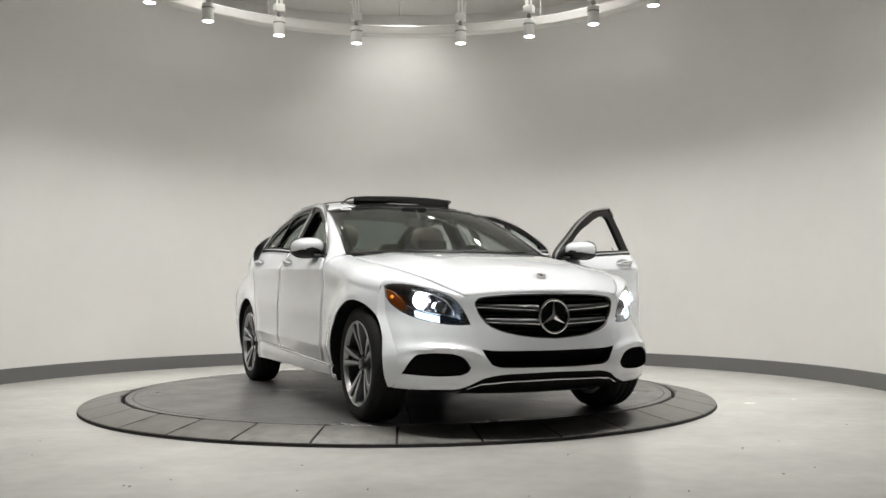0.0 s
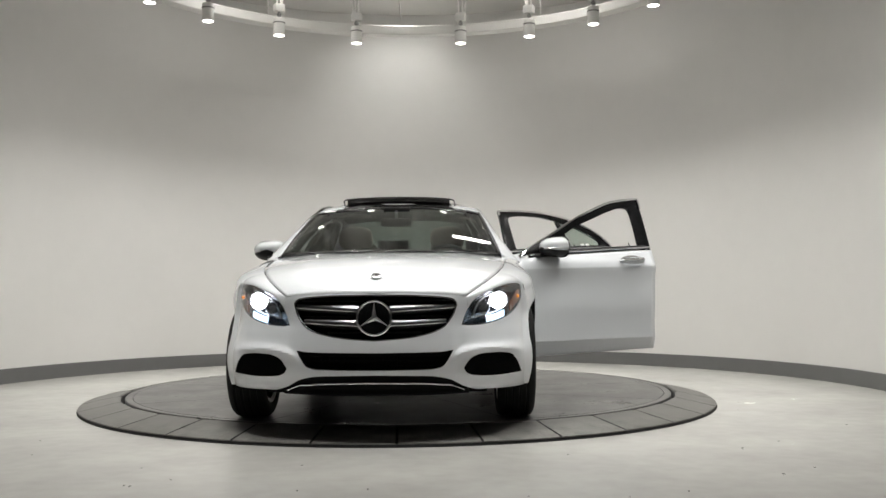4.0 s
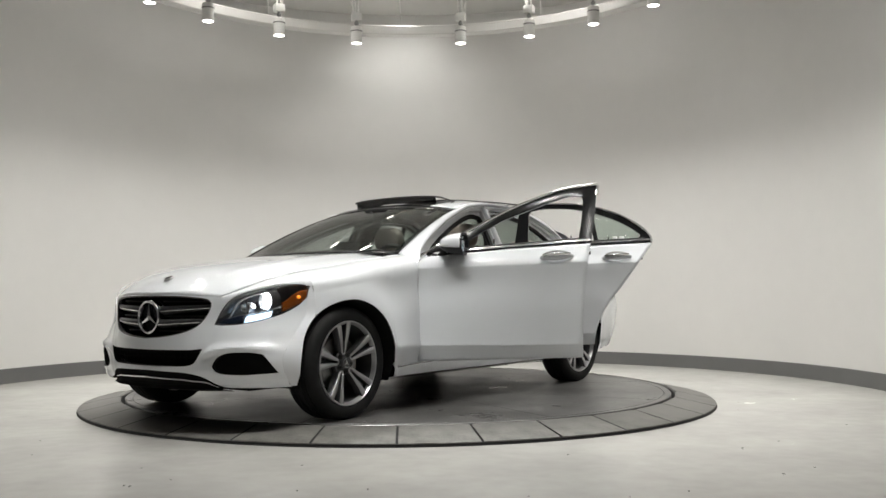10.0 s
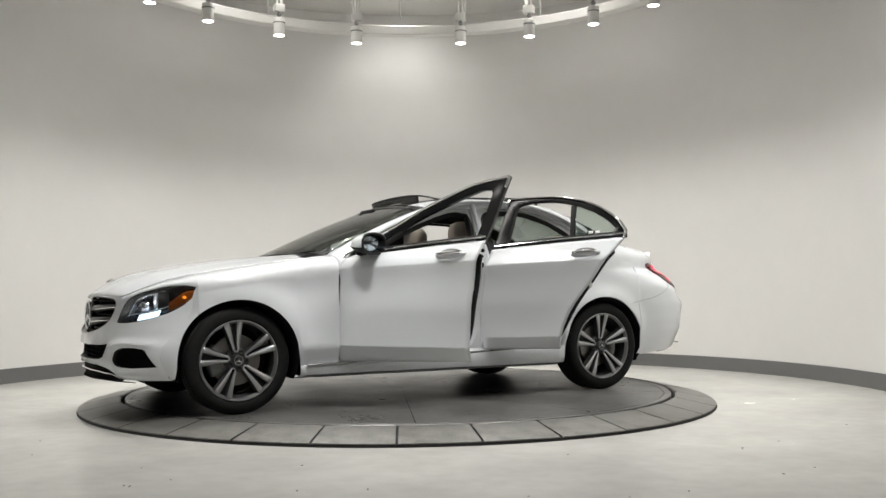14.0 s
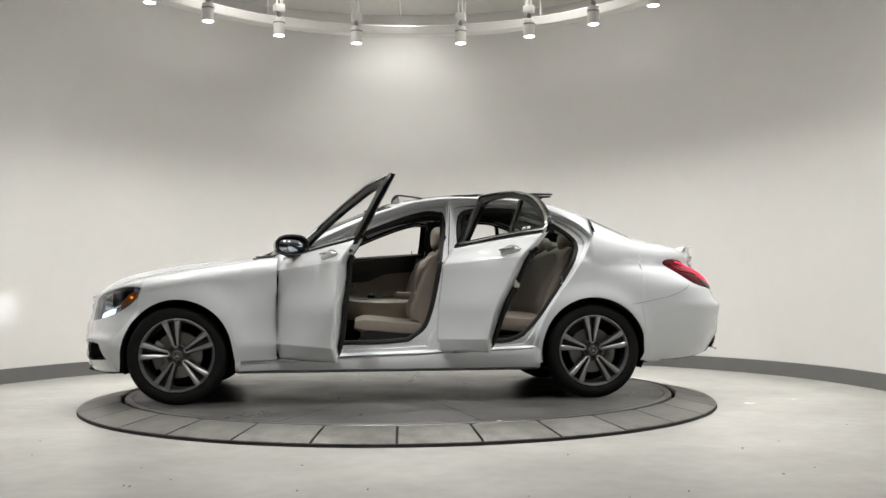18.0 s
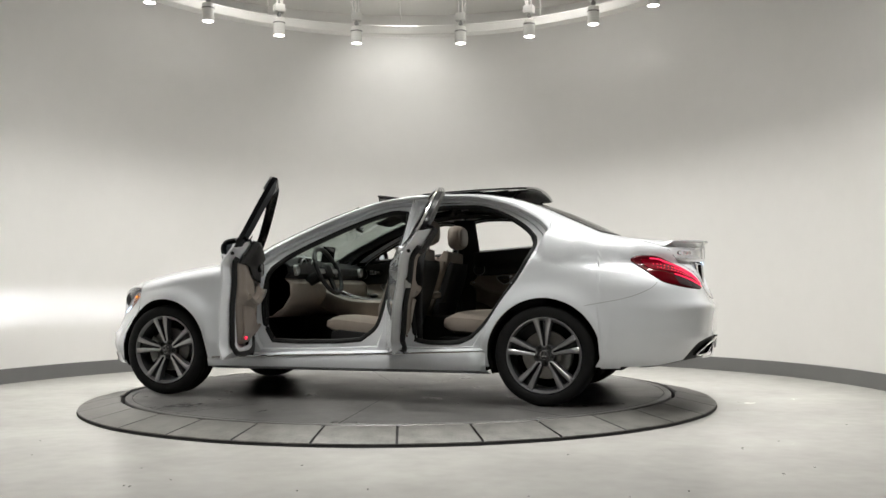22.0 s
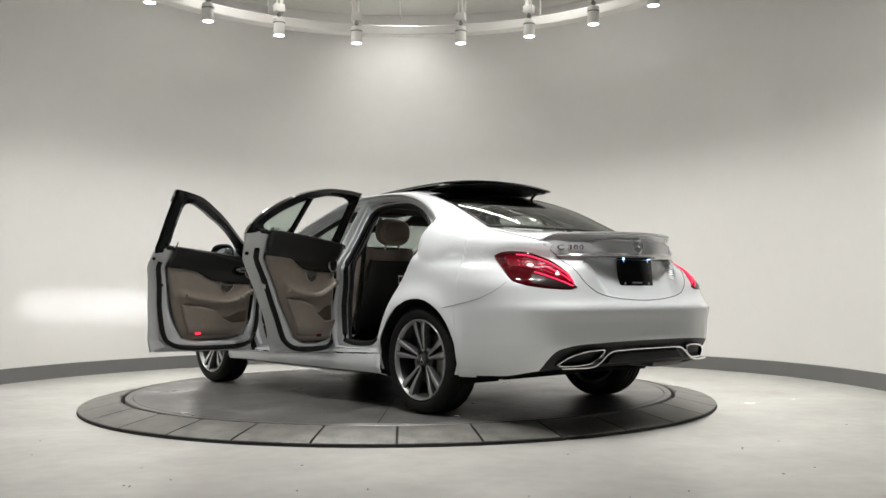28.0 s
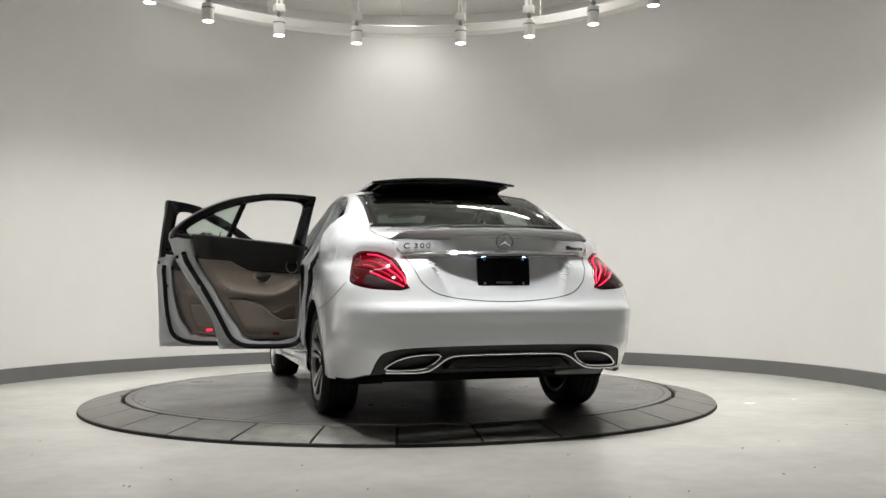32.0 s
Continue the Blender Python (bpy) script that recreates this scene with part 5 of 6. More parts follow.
        sw.box((-0.012, -0.009, -0.006), (0.012, 0.009, 0.009), 0.003)
        sub("window_switch", sw, SATIN)
    if is_front:
        cp = Mesh(Matrix.Translation((0.405, side * (skin_y(0.405, 0.915) - 0.138), 0.915)))
        cp.ball((0, 0, 0), (0.075, 0.012, 0.034), 8, 24, 0.7)
        panel = sub("seat_control_panel", cp, BLACK_GLOSS, "black seat control panel with silver keys")
        for dx, dz, wx_, wz_ in ((0.028, 0.012, 0.016, 0.010), (0.026, -0.012, 0.020, 0.006), (-0.010, 0.0, 0.008, 0.017), (-0.036, 0.004, 0.010, 0.008)):
            key = Mesh(Matrix.Translation((0.405 + dx, side * (skin_y(0.405, 0.915) - 0.150), 0.915 + dz)))
            key.box((-wx_, -0.006, -wz_), (wx_, 0.006, wz_), 0.003)
            part("seat_key", key, SATIN, panel, origin=hinge)
    pin = Mesh()
    px = -0.27 if is_front else -1.12
    pin.tube([on_skin(px, belt(px), side, 0.06), on_skin(px, belt(px) + 0.042, side, 0.06)], 0.004, 8)
    sub("lock_pin", pin, BLACK_PLASTIC)
    wl = Mesh(Matrix.Translation((0.005 if is_front else -0.64, side * (skin_y(0.1, 0.45) - 0.120), 0.452 if is_front else 0.455)))
    wl.box((-0.024, -0.004, -0.009), (0.024, 0.004, 0.009), 0.003)
    sub("warning_lamp", wl, WARN_GLOW if is_front and angle else WARN_DULL, "small red door warning lamp")
    # latch on the door end
    lx, lz = (edge_x(0.80, False), 0.80) if is_front else (edge_x(0.82, False), 0.82)
    la = Mesh(Matrix.Translation((lx + 0.042, side * (skin_y(lx, lz) - 0.062), lz)))
    la.box((-0.006, -0.020, -0.055), (0.006, 0.020, 0.055), 0.004)
    sub("latch", la, WHITE_METAL)
    la = Mesh(Matrix.Translation((lx + 0.042, side * (skin_y(lx, lz) - 0.068), lz)))
    la.box((-0.009, -0.024, -0.010), (0.009, 0.016, 0.010), 0.003)
    sub("latch_hook", la, JOINT)
    for zz in (0.98,):
        g = Mesh(Matrix.Translation((rx(zz) + 0.006, side * (skin_y(rx(zz), zz) - 0.03), zz)))
        g.lathe([(0, -0.008), (0.009, -0.008), (0.011, -0.004), (0.011, 0.004)], 12, "x")
        sub("grommet", g, SEAL)
    # window frame: from the cut to the window
    top_side = path(cut[1], 31)
    if is_front:
        outer_pts = [(x_front_top + 0.0, belt(x_front_top) - 0.002)] + [p for p in top_side if p[1] > belt(p[0]) + 0.006]
        outer_pts = path(outer_pts + [p for p in path(cut[2], 20) if p[1] > belt(-0.42)] + [(-0.404, 1.045), (-0.400, 1.02)], 62)
    else:
        outer_pts = path([(-0.415, 1.02), (-0.418, 1.05)] + [p for p in path(cut[0], 20) if p[1] > belt(-0.42)] + top_side[1:] + [(-1.437, 1.122), (-1.435, 1.10)], 62)
    outer_pts = [(x + (0.004 if x < -0.9 or (is_front and x < -0.39) else (-0.004 if (not is_front and x > -0.46) else 0)), z - 0.004 + (DOOR_RISE if is_front else 0.022) * smooth_step(1.12, 1.38, z)) for x, z in outer_pts]
    if is_front:
        inner_pts = path(win[1] + win[2][1:] + [(-0.325, 1.03)], 62)
    else:
        inner_pts = path([(-0.525, 1.04)] + win[0] + win[1][1:] + win[2][1:], 62)
    fr = Mesh()
    rows = []
    for a, b in zip(outer_pts, inner_pts):
        rows.append([on_skin(lerp(a[0], b[0], t), lerp(a[1], b[1], t), side, dd) for t, dd in ((0.0, 0.004), (0.45, 0.003), (1.0, 0.010), (1.03, 0.042), (0.6, 0.062), (0.05, 0.036))])
    fr.grid(rows, close_v=True)
    sub("window_frame", fr, BLACK_GLOSS, "black window frame")
    # bright strips along the top and along the belt
    ch = Mesh()
    if is_front:
        sel = [p for p in outer_pts if not (p[0] < -0.38 and p[1] < 1.36)]
    else:
        sel = [p for p in outer_pts if not (p[0] > -0.46 and p[1] < 1.37)]
    ch.tube([on_skin(x, z - 0.006, side, -0.002) for x, z in sel], 0.0085, 8)
    sub("bright_strip", ch, CHROME, "chrome window strip")
    bs = Mesh()
    bx0, bx1 = (0.60, -0.40) if is_front else (-0.43, -1.43)
    bs.tube([on_skin(x, belt(x) + 0.002, side, -0.002) for x in span(bx0, bx1, 24)], 0.0065, 6)
    sub("belt_strip", bs, CHROME, "chrome belt strip")
    ib = Mesh()
    ib.grid([[on_skin(x, belt(x) + dz, side, dd) for dz, dd in ((-0.012, 0.0), (0.018, 0.006), (0.018, 0.03), (0.004, 0.08), (-0.020, 0.095))] for x in span(bx0 - 0.03 * is_front, bx1 + 0.02, 24)])
    sub("belt_rail", ib, BLACK_PLASTIC, thick=0.003)
    # handle
    hx0 = -0.20 if is_front else -1.185
    hz0 = 0.958 if is_front else 0.992
    h = Mesh()
    rows = []
    for k in range(21):
        t = k / 20
        x = hx0 + lerp(0.105, -0.105, t)
        w = max(0.002, 0.025 * math.sin(math.pi * min(max(t, 0.02), 0.98)) ** 0.4)
        out = 0.010 + 0.030 * math.sin(math.pi * t) ** 0.6
        z = hz0 + 0.010 * (t - 0.5)
        rows.append([(x, side * (skin_y(x, z) + out + 0.010 * math.cos(a) - 0.004), z + w * math.sin(a)) for a in [2 * math.pi * j / 12 for j in range(12)]])
    h.grid(rows, close_v=True)
    hd = sub("door_handle", h, PAINT, "white and chrome door handle")
    hs = Mesh()
    hs.tube([(r[0][0], side * (abs(r[0][1]) + 0.001), hz0 + 0.012 + 0.010 * (k / 20 - 0.5)) for k, r in enumerate(rows)][2:-2], 0.008, 8)
    part("bright_strip", hs, CHROME, hd, origin=hinge)
    # flat grey oval on the skin, for the shaded cup behind the handle
    cup = Mesh(Matrix.Translation((hx0, side * (skin_y(hx0, hz0) + 0.0005), hz0 - 0.004)))
    cup.ball((0, 0, 0), (0.098, 0.004, 0.044), 8, 24)
    sub("handle_cup_shade", cup, GREY_METAL)
    if is_front:
        # mirror
        foot = Mesh()
        foot.grid([[(x, side * (skin_y(x, z) + 0.004), z) for x, z in r] for r in (((0.69, 0.985), (0.60, 0.995), (0.48, 1.015)), ((0.64, 1.010), (0.58, 1.030), (0.47, 1.050)), ((0.60, 1.035), (0.55, 1.058), (0.465, 1.085)))])
        sub("mirror_sail", foot, BLACK_PLASTIC, thick=0.008)
        armm = Mesh()
        armm.tube(path([(0.57, side * 0.79, 0.980), (0.55, side * 0.83, 0.985), (0.53, side * 0.88, 0.990)], 8), 0.022, 10, flat=0.6)
        sub("mirror_arm", armm, BLACK_PLASTIC)
        sh = Mesh()
        rows = []
        c0 = Vector((0.405, side * 0.895, 1.046))
        for i in range(15):
            a = math.pi / 2 * i / 14
            grow = math.cos(a)
            row = []
            for j in range(28):
                b = 2 * math.pi * j / 28
                cb, sb = math.cos(b), math.sin(b)
                yy = 0.112 * math.copysign(abs(cb) ** 0.78, cb)
                zz = (0.070 if sb > 0 else 0.062) * math.copysign(abs(sb) ** 0.78, sb) * (1 - 0.12 * (yy / 0.118) * 1)
                row.append((c0.x + 0.155 * math.sin(a) ** 0.9 - 0.02, c0.y + side * yy * grow ** 0.75, c0.z + zz * grow ** 0.85))
            rows.append(row)
        sh.grid(rows, close_v=True)
        sub("mirror_housing", sh, PAINT, "white door mirror housing", thick=0.003)
        low = Mesh()
        rows = []
        for i in range(15):
            a = math.pi / 2 * i / 14
            grow = math.cos(a)
            row = []
            for j in range(15):
                b = math.pi + 0.40 + (math.pi - 0.80) * j / 14
                cb, sb = math.cos(b), math.sin(b)
                yy = 0.114 * math.copysign(abs(cb) ** 0.78, cb)
                zz = 0.065 * math.copysign(abs(sb) ** 0.78, sb) * (1 - 0.12 * (yy / 0.118))
                row.append((c0.x + 0.159 * math.sin(a) ** 0.9 - 0.021, c0.y + side * yy * grow ** 0.75, c0.z + 1.02 * zz * grow ** 0.85))
            rows.append(row)
        low.grid(rows)
        sub("mirror_base", low, BLACK_PLASTIC, thick=0.003)
        ind = Mesh()
        ind.tube([(c0.x + 0.159 * math.sin(a) ** 0.9 - 0.018, c0.y + side * 0.100 * math.cos(a) ** 0.55 * 1.02, c0.z - 0.012) for a in span(0.12, 1.35, 14)], 0.0065, 6)
        sub("mirror_indicator", ind, SATIN)
        gl = Mesh(Matrix.Translation((c0.x - 0.016, c0.y, c0.z)))
        loop = [(0, 0.102 * math.copysign(abs(math.cos(b)) ** 0.78, math.cos(b)) * side, 0.061 * math.copysign(abs(math.sin(b)) ** 0.78, math.sin(b))) for b in [2 * math.pi * j / 36 for j in range(36)]]
        gl.face(loop)
        sub("mirror_glass", gl, MIRROR, "door mirror glass", thick=0.004)
        rim = Mesh(Matrix.Translation((c0.x - 0.018, c0.y, c0.z)))
        rim.tube([(p[0], p[1] * 1.05, p[2] * 1.06) for p in loop], 0.008, 6, closed=True)
        sub("mirror_rim", rim, BLACK_PLASTIC)
        tri_ = Mesh().face([on_skin(x, z, side, 0.05) for x, z in ((0.60, 1.0), (0.455, 1.03), (0.45, 1.10))])
        sub("inner_sail", tri_, BLACK_PLASTIC, thick=0.01)
    else:
        # fixed quarter pane and its post; the wound-down pane shows nothing
        post = Mesh()
        post.grid([[on_skin(lerp(-1.035, -0.985, t) + w, lerp(1.105, 1.336, t), side, dd) for w, dd in ((-0.016, 0.006), (0.016, 0.006), (0.016, 0.03), (-0.016, 0.03))] for t in span(0, 1, 8)], close_v=True)
        sub("window_post", post, BLACK_GLOSS)
        low_ = path([(-1.035, 1.110), (-1.15, 1.120), (-1.335, 1.128)], 14)
        top_ = path([(-0.985, 1.340), (-1.12, 1.298), (-1.24, 1.240), (-1.350, 1.160)], 14)
        pane = Mesh().grid([[on_skin(lerp(a[0], b[0], t), lerp(a[1], b[1], t), side, 0.018) for t in span(0, 1, 4)] for a, b in zip(low_, top_)])
        sub("quarter_pane", pane, GLASS, "greenish fixed quarter window", thick=0.004)
        for k in range(2):
            st = Mesh()
            x = -1.17 - 0.05 * k
            st.grid([[on_skin(x - 0.017 + 0.034 * a, 1.128 + 0.018 * b, side, 0.014) for a in (0, 1)] for b in (0, 1)])
            sub("window_sticker", st, PAPER, thick=0.001)
    return d


DOOR_ANGLES = {("front", 1): 68.0, ("rear", 1): 65.5, ("front", -1): 0.0, ("rear", -1): 0.0}


# ---- wheels
def wheel(x, side, front, turn=80):
    """Outer face towards +y of its own space; flipped for the other side."""
    t = Mesh()
    R, rr = 0.330, 0.237
    prof = [(rr, 0.085), (0.249, 0.100), (0.264, 0.108), (0.290, 0.110), (0.310, 0.104), (0.322, 0.092), (0.327, 0.080)]
    grooves = []
    for g in (-0.06, -0.02, 0.02, 0.06)[::-1]:
        grooves += [(0.330, g + 0.008), (0.323, g + 0.005), (0.323, g - 0.005), (0.330, g - 0.008)]
    prof += grooves + [(r, -h) for r, h in prof[::-1]]
    t.lathe(prof, 72, "y")
    tyre = part("wheel", t, RUBBER, car, "black tyre on a split-spoke alloy wheel", smooth=50)
    b = Mesh()
    b.lathe([(0.248, 0.098), (0.2445, 0.105), (0.2400, 0.104), (0.2360, 0.096), (0.228, 0.082), (0.219, 0.040), (0.214, -0.02), (0.222, -0.09), (0.246, -0.100)], 64, "y")
    part("rim", b, RIM, tyre, "bright machined rim", smooth=40)
    bk = Mesh()
    bk.lathe([(0.227, 0.080), (0.2185, 0.040), (0.2135, -0.02), (0.2215, -0.09)], 64, "y")
    part("barrel", bk, RIM_DARK, tyre)
    in_edge = curve((0.066, 0.005), (0.10, 0.0075), (0.15, 0.012), (0.20, 0.018), (0.236, 0.023))
    out_edge = curve((0.066, 0.0215), (0.10, 0.0275), (0.15, 0.039), (0.20, 0.052), (0.236, 0.062))
    height = curve((0.06, 0.070), (0.12, 0.082), (0.18, 0.094), (0.215, 0.0985), (0.236, 0.0995))
    radii = [0.066, 0.075, 0.09, 0.105, 0.12, 0.130, 0.138, 0.144, 0.150, 0.156, 0.165, 0.18, 0.20, 0.22, 0.2395]
    for k in range(5):
        base = radians(turn + 72 * k)
        ux, uz = math.cos(base), math.sin(base)

        def at(r, off, h):
            al = math.sqrt(max(r * r - off * off, 0.0))
            return (ux * al - uz * off, h, uz * al + ux * off)
        for sgn in (-1, 1):
            s = Mesh()
            s.grid([[at(r, sgn * (in_edge(r) - 0.0015), height(r) - 0.045), at(r, sgn * in_edge(r), height(r) - 0.002), at(r, sgn * (in_edge(r) + 0.0015), height(r) - 0.0005), at(r, sgn * (out_edge(r) - 0.0015), height(r) - 0.0005), at(r, sgn * out_edge(r), height(r) - 0.003), at(r, sgn * (out_edge(r) + 0.006), height(r) - 0.045)] for r in radii])
            sp_ = part("spoke", s, RIM_DARK, tyre, smooth=30)
            fc = Mesh()
            fc.grid([[at(r, sgn * (in_edge(r) + 0.0012), height(r)), at(r, sgn * (out_edge(r) - 0.0012), height(r))] for r in radii])
            part("spoke_face", fc, RIM, sp_, "machined spoke face", thick=0.001)
        web = Mesh()
        web.grid([[at(r, q * in_edge(r), height(r) - 0.040) for q in (-1, 1)] for r in radii])
        part("spoke_web", web, RIM_DARK, tyre, thick=0.004)
        bend = Mesh()
        bend.grid([[(ux * (0.066 - rr_ * math.cos(q)) - uz * rr_ * math.sin(q), 0.0705, uz * (0.066 - rr_ * math.cos(q)) + ux * rr_ * math.sin(q)) for rr_ in (0.0065, 0.0165)] for q in span(-math.pi / 2, math.pi / 2, 12)])
        part("spoke_root", bend, RIM, tyre, thick=0.002)
        a0 = base + radians(36)
        lug = Mesh(Matrix.Translation((0.053 * math.cos(a0), 0.063, 0.053 * math.sin(a0))))
        lug.lathe([(0, 0.004), (0.006, 0.005), (0.0085, 0.008), (0.0135, 0.009), (0.0135, -0.02)], 12, "y")
        part("wheel_bolt", lug, JOINT, tyre)
    hub = Mesh()
    hub.lathe([(0, 0.066), (0.066, 0.064), (0.074, 0.056), (0.078, 0.03)], 36, "y")
    part("hub", hub, RIM_DARK, tyre, smooth=30)
    cap = Mesh()
    cap.lathe([(0, 0.083), (0.026, 0.082), (0.033, 0.077), (0.034, 0.068)], 30, "y")
    part("hub_cap", cap, RIM_DARK, tyre)
    st = Mesh()
    for k in range(3):
        a = math.pi / 2 + 2 * math.pi * k / 3
        st.face([(0, 0.088, 0), (0.005 * math.cos(a + 1.05), 0.085, 0.005 * math.sin(a + 1.05)), (0.026 * math.cos(a), 0.0845, 0.026 * math.sin(a)), (0.005 * math.cos(a - 1.05), 0.085, 0.005 * math.sin(a - 1.05))])
    st.tube([(0.027 * math.cos(2 * math.pi * k / 24), 0.084, 0.027 * math.sin(2 * math.pi * k / 24)) for k in range(24)], 0.002, 6, closed=True)
    part("cap_star", st, CHROME, tyre)
    disc = Mesh()
    disc.lathe([(0.06, 0.02), (0.155, 0.02), (0.158, 0.015), (0.158, -0.008), (0.06, -0.008)], 48, "y")
    part("brake_disc", disc, IRON, tyre)
    cal = Mesh()
    cal.lathe([(0.105, 0.038), (0.165, 0.038), (0.172, 0.03), (0.172, -0.03), (0.105, -0.03)], 10, "y", arc=70, start=(-35 if front else 145) if side > 0 else (145 if front else -35))
    part("brake_caliper", cal, GREY_METAL, tyre, thick=0.004)
    back = Mesh()
    back.lathe([(0, -0.06), (0.21, -0.06), (0.22, -0.085)], 40, "y")
    part("back_plate", back, DARK, tyre)
    tyre.location = (x, side * (0.780), WHEEL_Z)
    tyre.rotation_euler = (0, 0, 0 if side > 0 else math.pi)
    return tyre


def underbody():
    u = Mesh()
    u.box((-1.90, -0.62, 0.22), (2.0, 0.62, 0.33), 0.02)
    part("underbody", u, DARK, car, "black underbody")
    u = Mesh()
    u.box((-1.0, -0.80, 0.205), (1.0, 0.80, 0.34), 0.02)
    part("floor_pan", u, DARK, car)
    for wx in (WHEEL_X, -WHEEL_X):
        for side in (1, -1):
            l = Mesh(Matrix.Translation((wx, 0, WHEEL_Z)))
            rows = []
            for k in range(29):
                a = radians(lerp(-20, 200, k / 28))
                r = ARCH_R - 0.004
                rows.append([(r * math.cos(a), side * yy, r * math.sin(a)) for yy in (0.55, 0.75, skin_y(wx + r * math.cos(a), max(0.2, WHEEL_Z + r * math.sin(a))) - 0.006)])
            l.grid(rows)
            ln = part("arch_liner", l, DARK, car, thick=0.004)
            w = Mesh(Matrix.Translation((wx, side * 0.55, WHEEL_Z)))
            w.face([(ARCH_R * math.cos(radians(a)), 0, ARCH_R * math.sin(radians(a))) for a in range(-20, 201, 10)])
            part("arch_wall", w, DARK, car, thick=0.004)
    for side in (1, -1):
        f = Mesh()
        f.box((-1.10, side * 0.72 - 0.05, 0.20), (-1.04, side * 0.72 + 0.05, 0.30), 0.01)
        part("mud_flap", f, DARK, car)
    mf = Mesh()
    mf.box((-2.22, -0.66, 0.262), (-1.98, -0.36, 0.315), 0.024)
    part("silencer", mf, DULL_STEEL, car, "grey steel silencer box")
    for y in (-0.30, 0.30):
        sus = Mesh()
        sus.tube([(-1.42, y, 0.26), (-1.42, y * 2.1, 0.30)], 0.03, 8)
        sus.tube([(1.42, y, 0.24), (1.42, y * 2.1, 0.28)], 0.028, 8)
        part("suspension_arm", sus, DARK, car)


# ---- nose details
def nose():
    # grille
    back = Mesh()
    back.grid([[(skin_x(abs(y), z) - 0.075, y, z) for y in span(-0.47, 0.47, 30)] for z in span(0.465, 0.745, 8)])
    part("grille_back", back, DARK, car)
    g = Mesh()
    loop = [(y, GRILLE_LOW(y)) for y in span(0, 0.436, 30)] + [(y, GRILLE_TOP(y)) for y in span(0.436, 0, 30)]
    full = loop + [(-y, z) for y, z in loop[::-1][1:-1]]
    g.tube([(skin_x(abs(y), z) - 0.004, y, z) for y, z in full], 0.0045, 8, closed=True)
    frame_ = part("grille_frame", g, BAR, car, "thin dark grille surround")
    r = Mesh()
    r.grid([[(skin_x(abs(y), z) - d, y * k, 0.605 + (z - 0.605) * k) for y, z in full] for d, k in ((0.006, 0.985), (0.05, 0.95))], close_v=True)
    part("grille_throat", r, BLACK_GLOSS, car, thick=0.003)
    for side in (1, -1):
        for z0, z1, ya in ((0.652, 0.660, 0.424), (0.577, 0.580, 0.380)):
            b = Mesh()
            rows = []
            for t in span(0, 1, 16):
                y = lerp(0.085, ya, t)
                z = lerp(z0 - 0.012, z1, t)
                x = skin_x(y, z) - 0.022
                h = lerp(0.026, 0.017, t)
                rows.append([(x, side * y, z + h), (x + 0.010, side * y, z + h * 0.55), (x + 0.012, side * y, z - h * 0.2), (x - 0.012, side * y, z - h), (x - 0.03, side * y, z)])
            b.grid(rows, close_v=True)
            lv = part("grille_bar", b, BAR, car, "dark grille bar with a silver edge", smooth=25)
            c = Mesh()
            c.tube([(skin_x(lerp(0.085, ya, t), z0) - 0.010, side * lerp(0.085, ya, t), lerp(z0 - 0.012, z1, t) - 0.004) for t in span(0, 1, 12)], 0.0026, 6)
            part("bright_strip", c, CHROME, lv)
        for k in range(5):
            s = Mesh()
            z = 0.525 + 0.042 * k
            ym = 0.25 if k == 0 else (0.36 if k == 1 else 0.41)
            s.tube([(skin_x(y, z) - 0.050, side * y, z) for y in span(0.06, ym, 10)], 0.006, 6)
            part("grille_slat", s, BLACK_PLASTIC, car)
    emblem("grille_emblem", (2.158, 0, 0.603), 0.090, 1)
    pod = Mesh(Matrix.Translation((2.115, 0, 0.603)))
    pod.lathe([(0, 0.032), (0.085, 0.030), (0.092, 0.02), (0.092, -0.03)], 36, "x")
    part("emblem_pod", pod, BLACK_GLOSS, car)
    bd = Mesh(Matrix.Translation((2.022, 0, 0.831)) @ pose(0, 0, 0, 0, 24, 0))
    bd.lathe([(0, 0.004), (0.024, 0.003), (0.028, 0.0), (0.028, -0.006)], 28, "z")
    badge = part("bonnet_badge", bd, SATIN, car, "small round dark badge")
    bd = Mesh(Matrix.Translation((2.022, 0, 0.831)) @ pose(0, 0, 0, 0, 24, 0))
    bd.lathe([(0.0, 0.0046), (0.008, 0.0044), (0.008, 0.003)], 16, "z")
    bd.lathe([(0.014, 0.0048), (0.021, 0.0042), (0.021, 0.002), (0.014, 0.002)], 24, "z")
    part("badge_inlay", bd, BLACK_GLOSS, badge)
    # intake
    i = Mesh()
    i.grid([[(skin_x(abs(y), z) - 0.07, y, z) for y in span(-0.43, 0.43, 24)] for z in span(0.315, 0.445, 4)])
    part("intake_back", i, DARK, car)
    loop = [(y, INTAKE_LOW(y)) for y in span(0, 0.415, 24)] + [(y, INTAKE_TOP(y)) for y in span(0.415, 0, 24)]
    full = loop + [(-y, z) for y, z in loop[::-1][1:-1]]
    t = Mesh().grid([[(skin_x(abs(y), z) - d, y, z) for y, z in full] for d in (0.001, 0.03, 0.075)], close_v=True)
    part("intake_throat", t, BLACK_PLASTIC, car)
    for k in range(3):
        s = Mesh()
        z = 0.348 + 0.028 * k
        s.tube([(skin_x(abs(y), z) - 0.045, y, z) for y in span(-0.385, 0.385, 24)], 0.005, 6)
        part("intake_slat", s, DARK, car)
    for k in range(19):
        s = Mesh()
        y = -0.36 + 0.04 * k
        s.tube([(skin_x(abs(y), z) - 0.045, y, z) for z in (0.33, 0.375, 0.422)], 0.003, 5)
        part("intake_mesh", s, DARK, car)
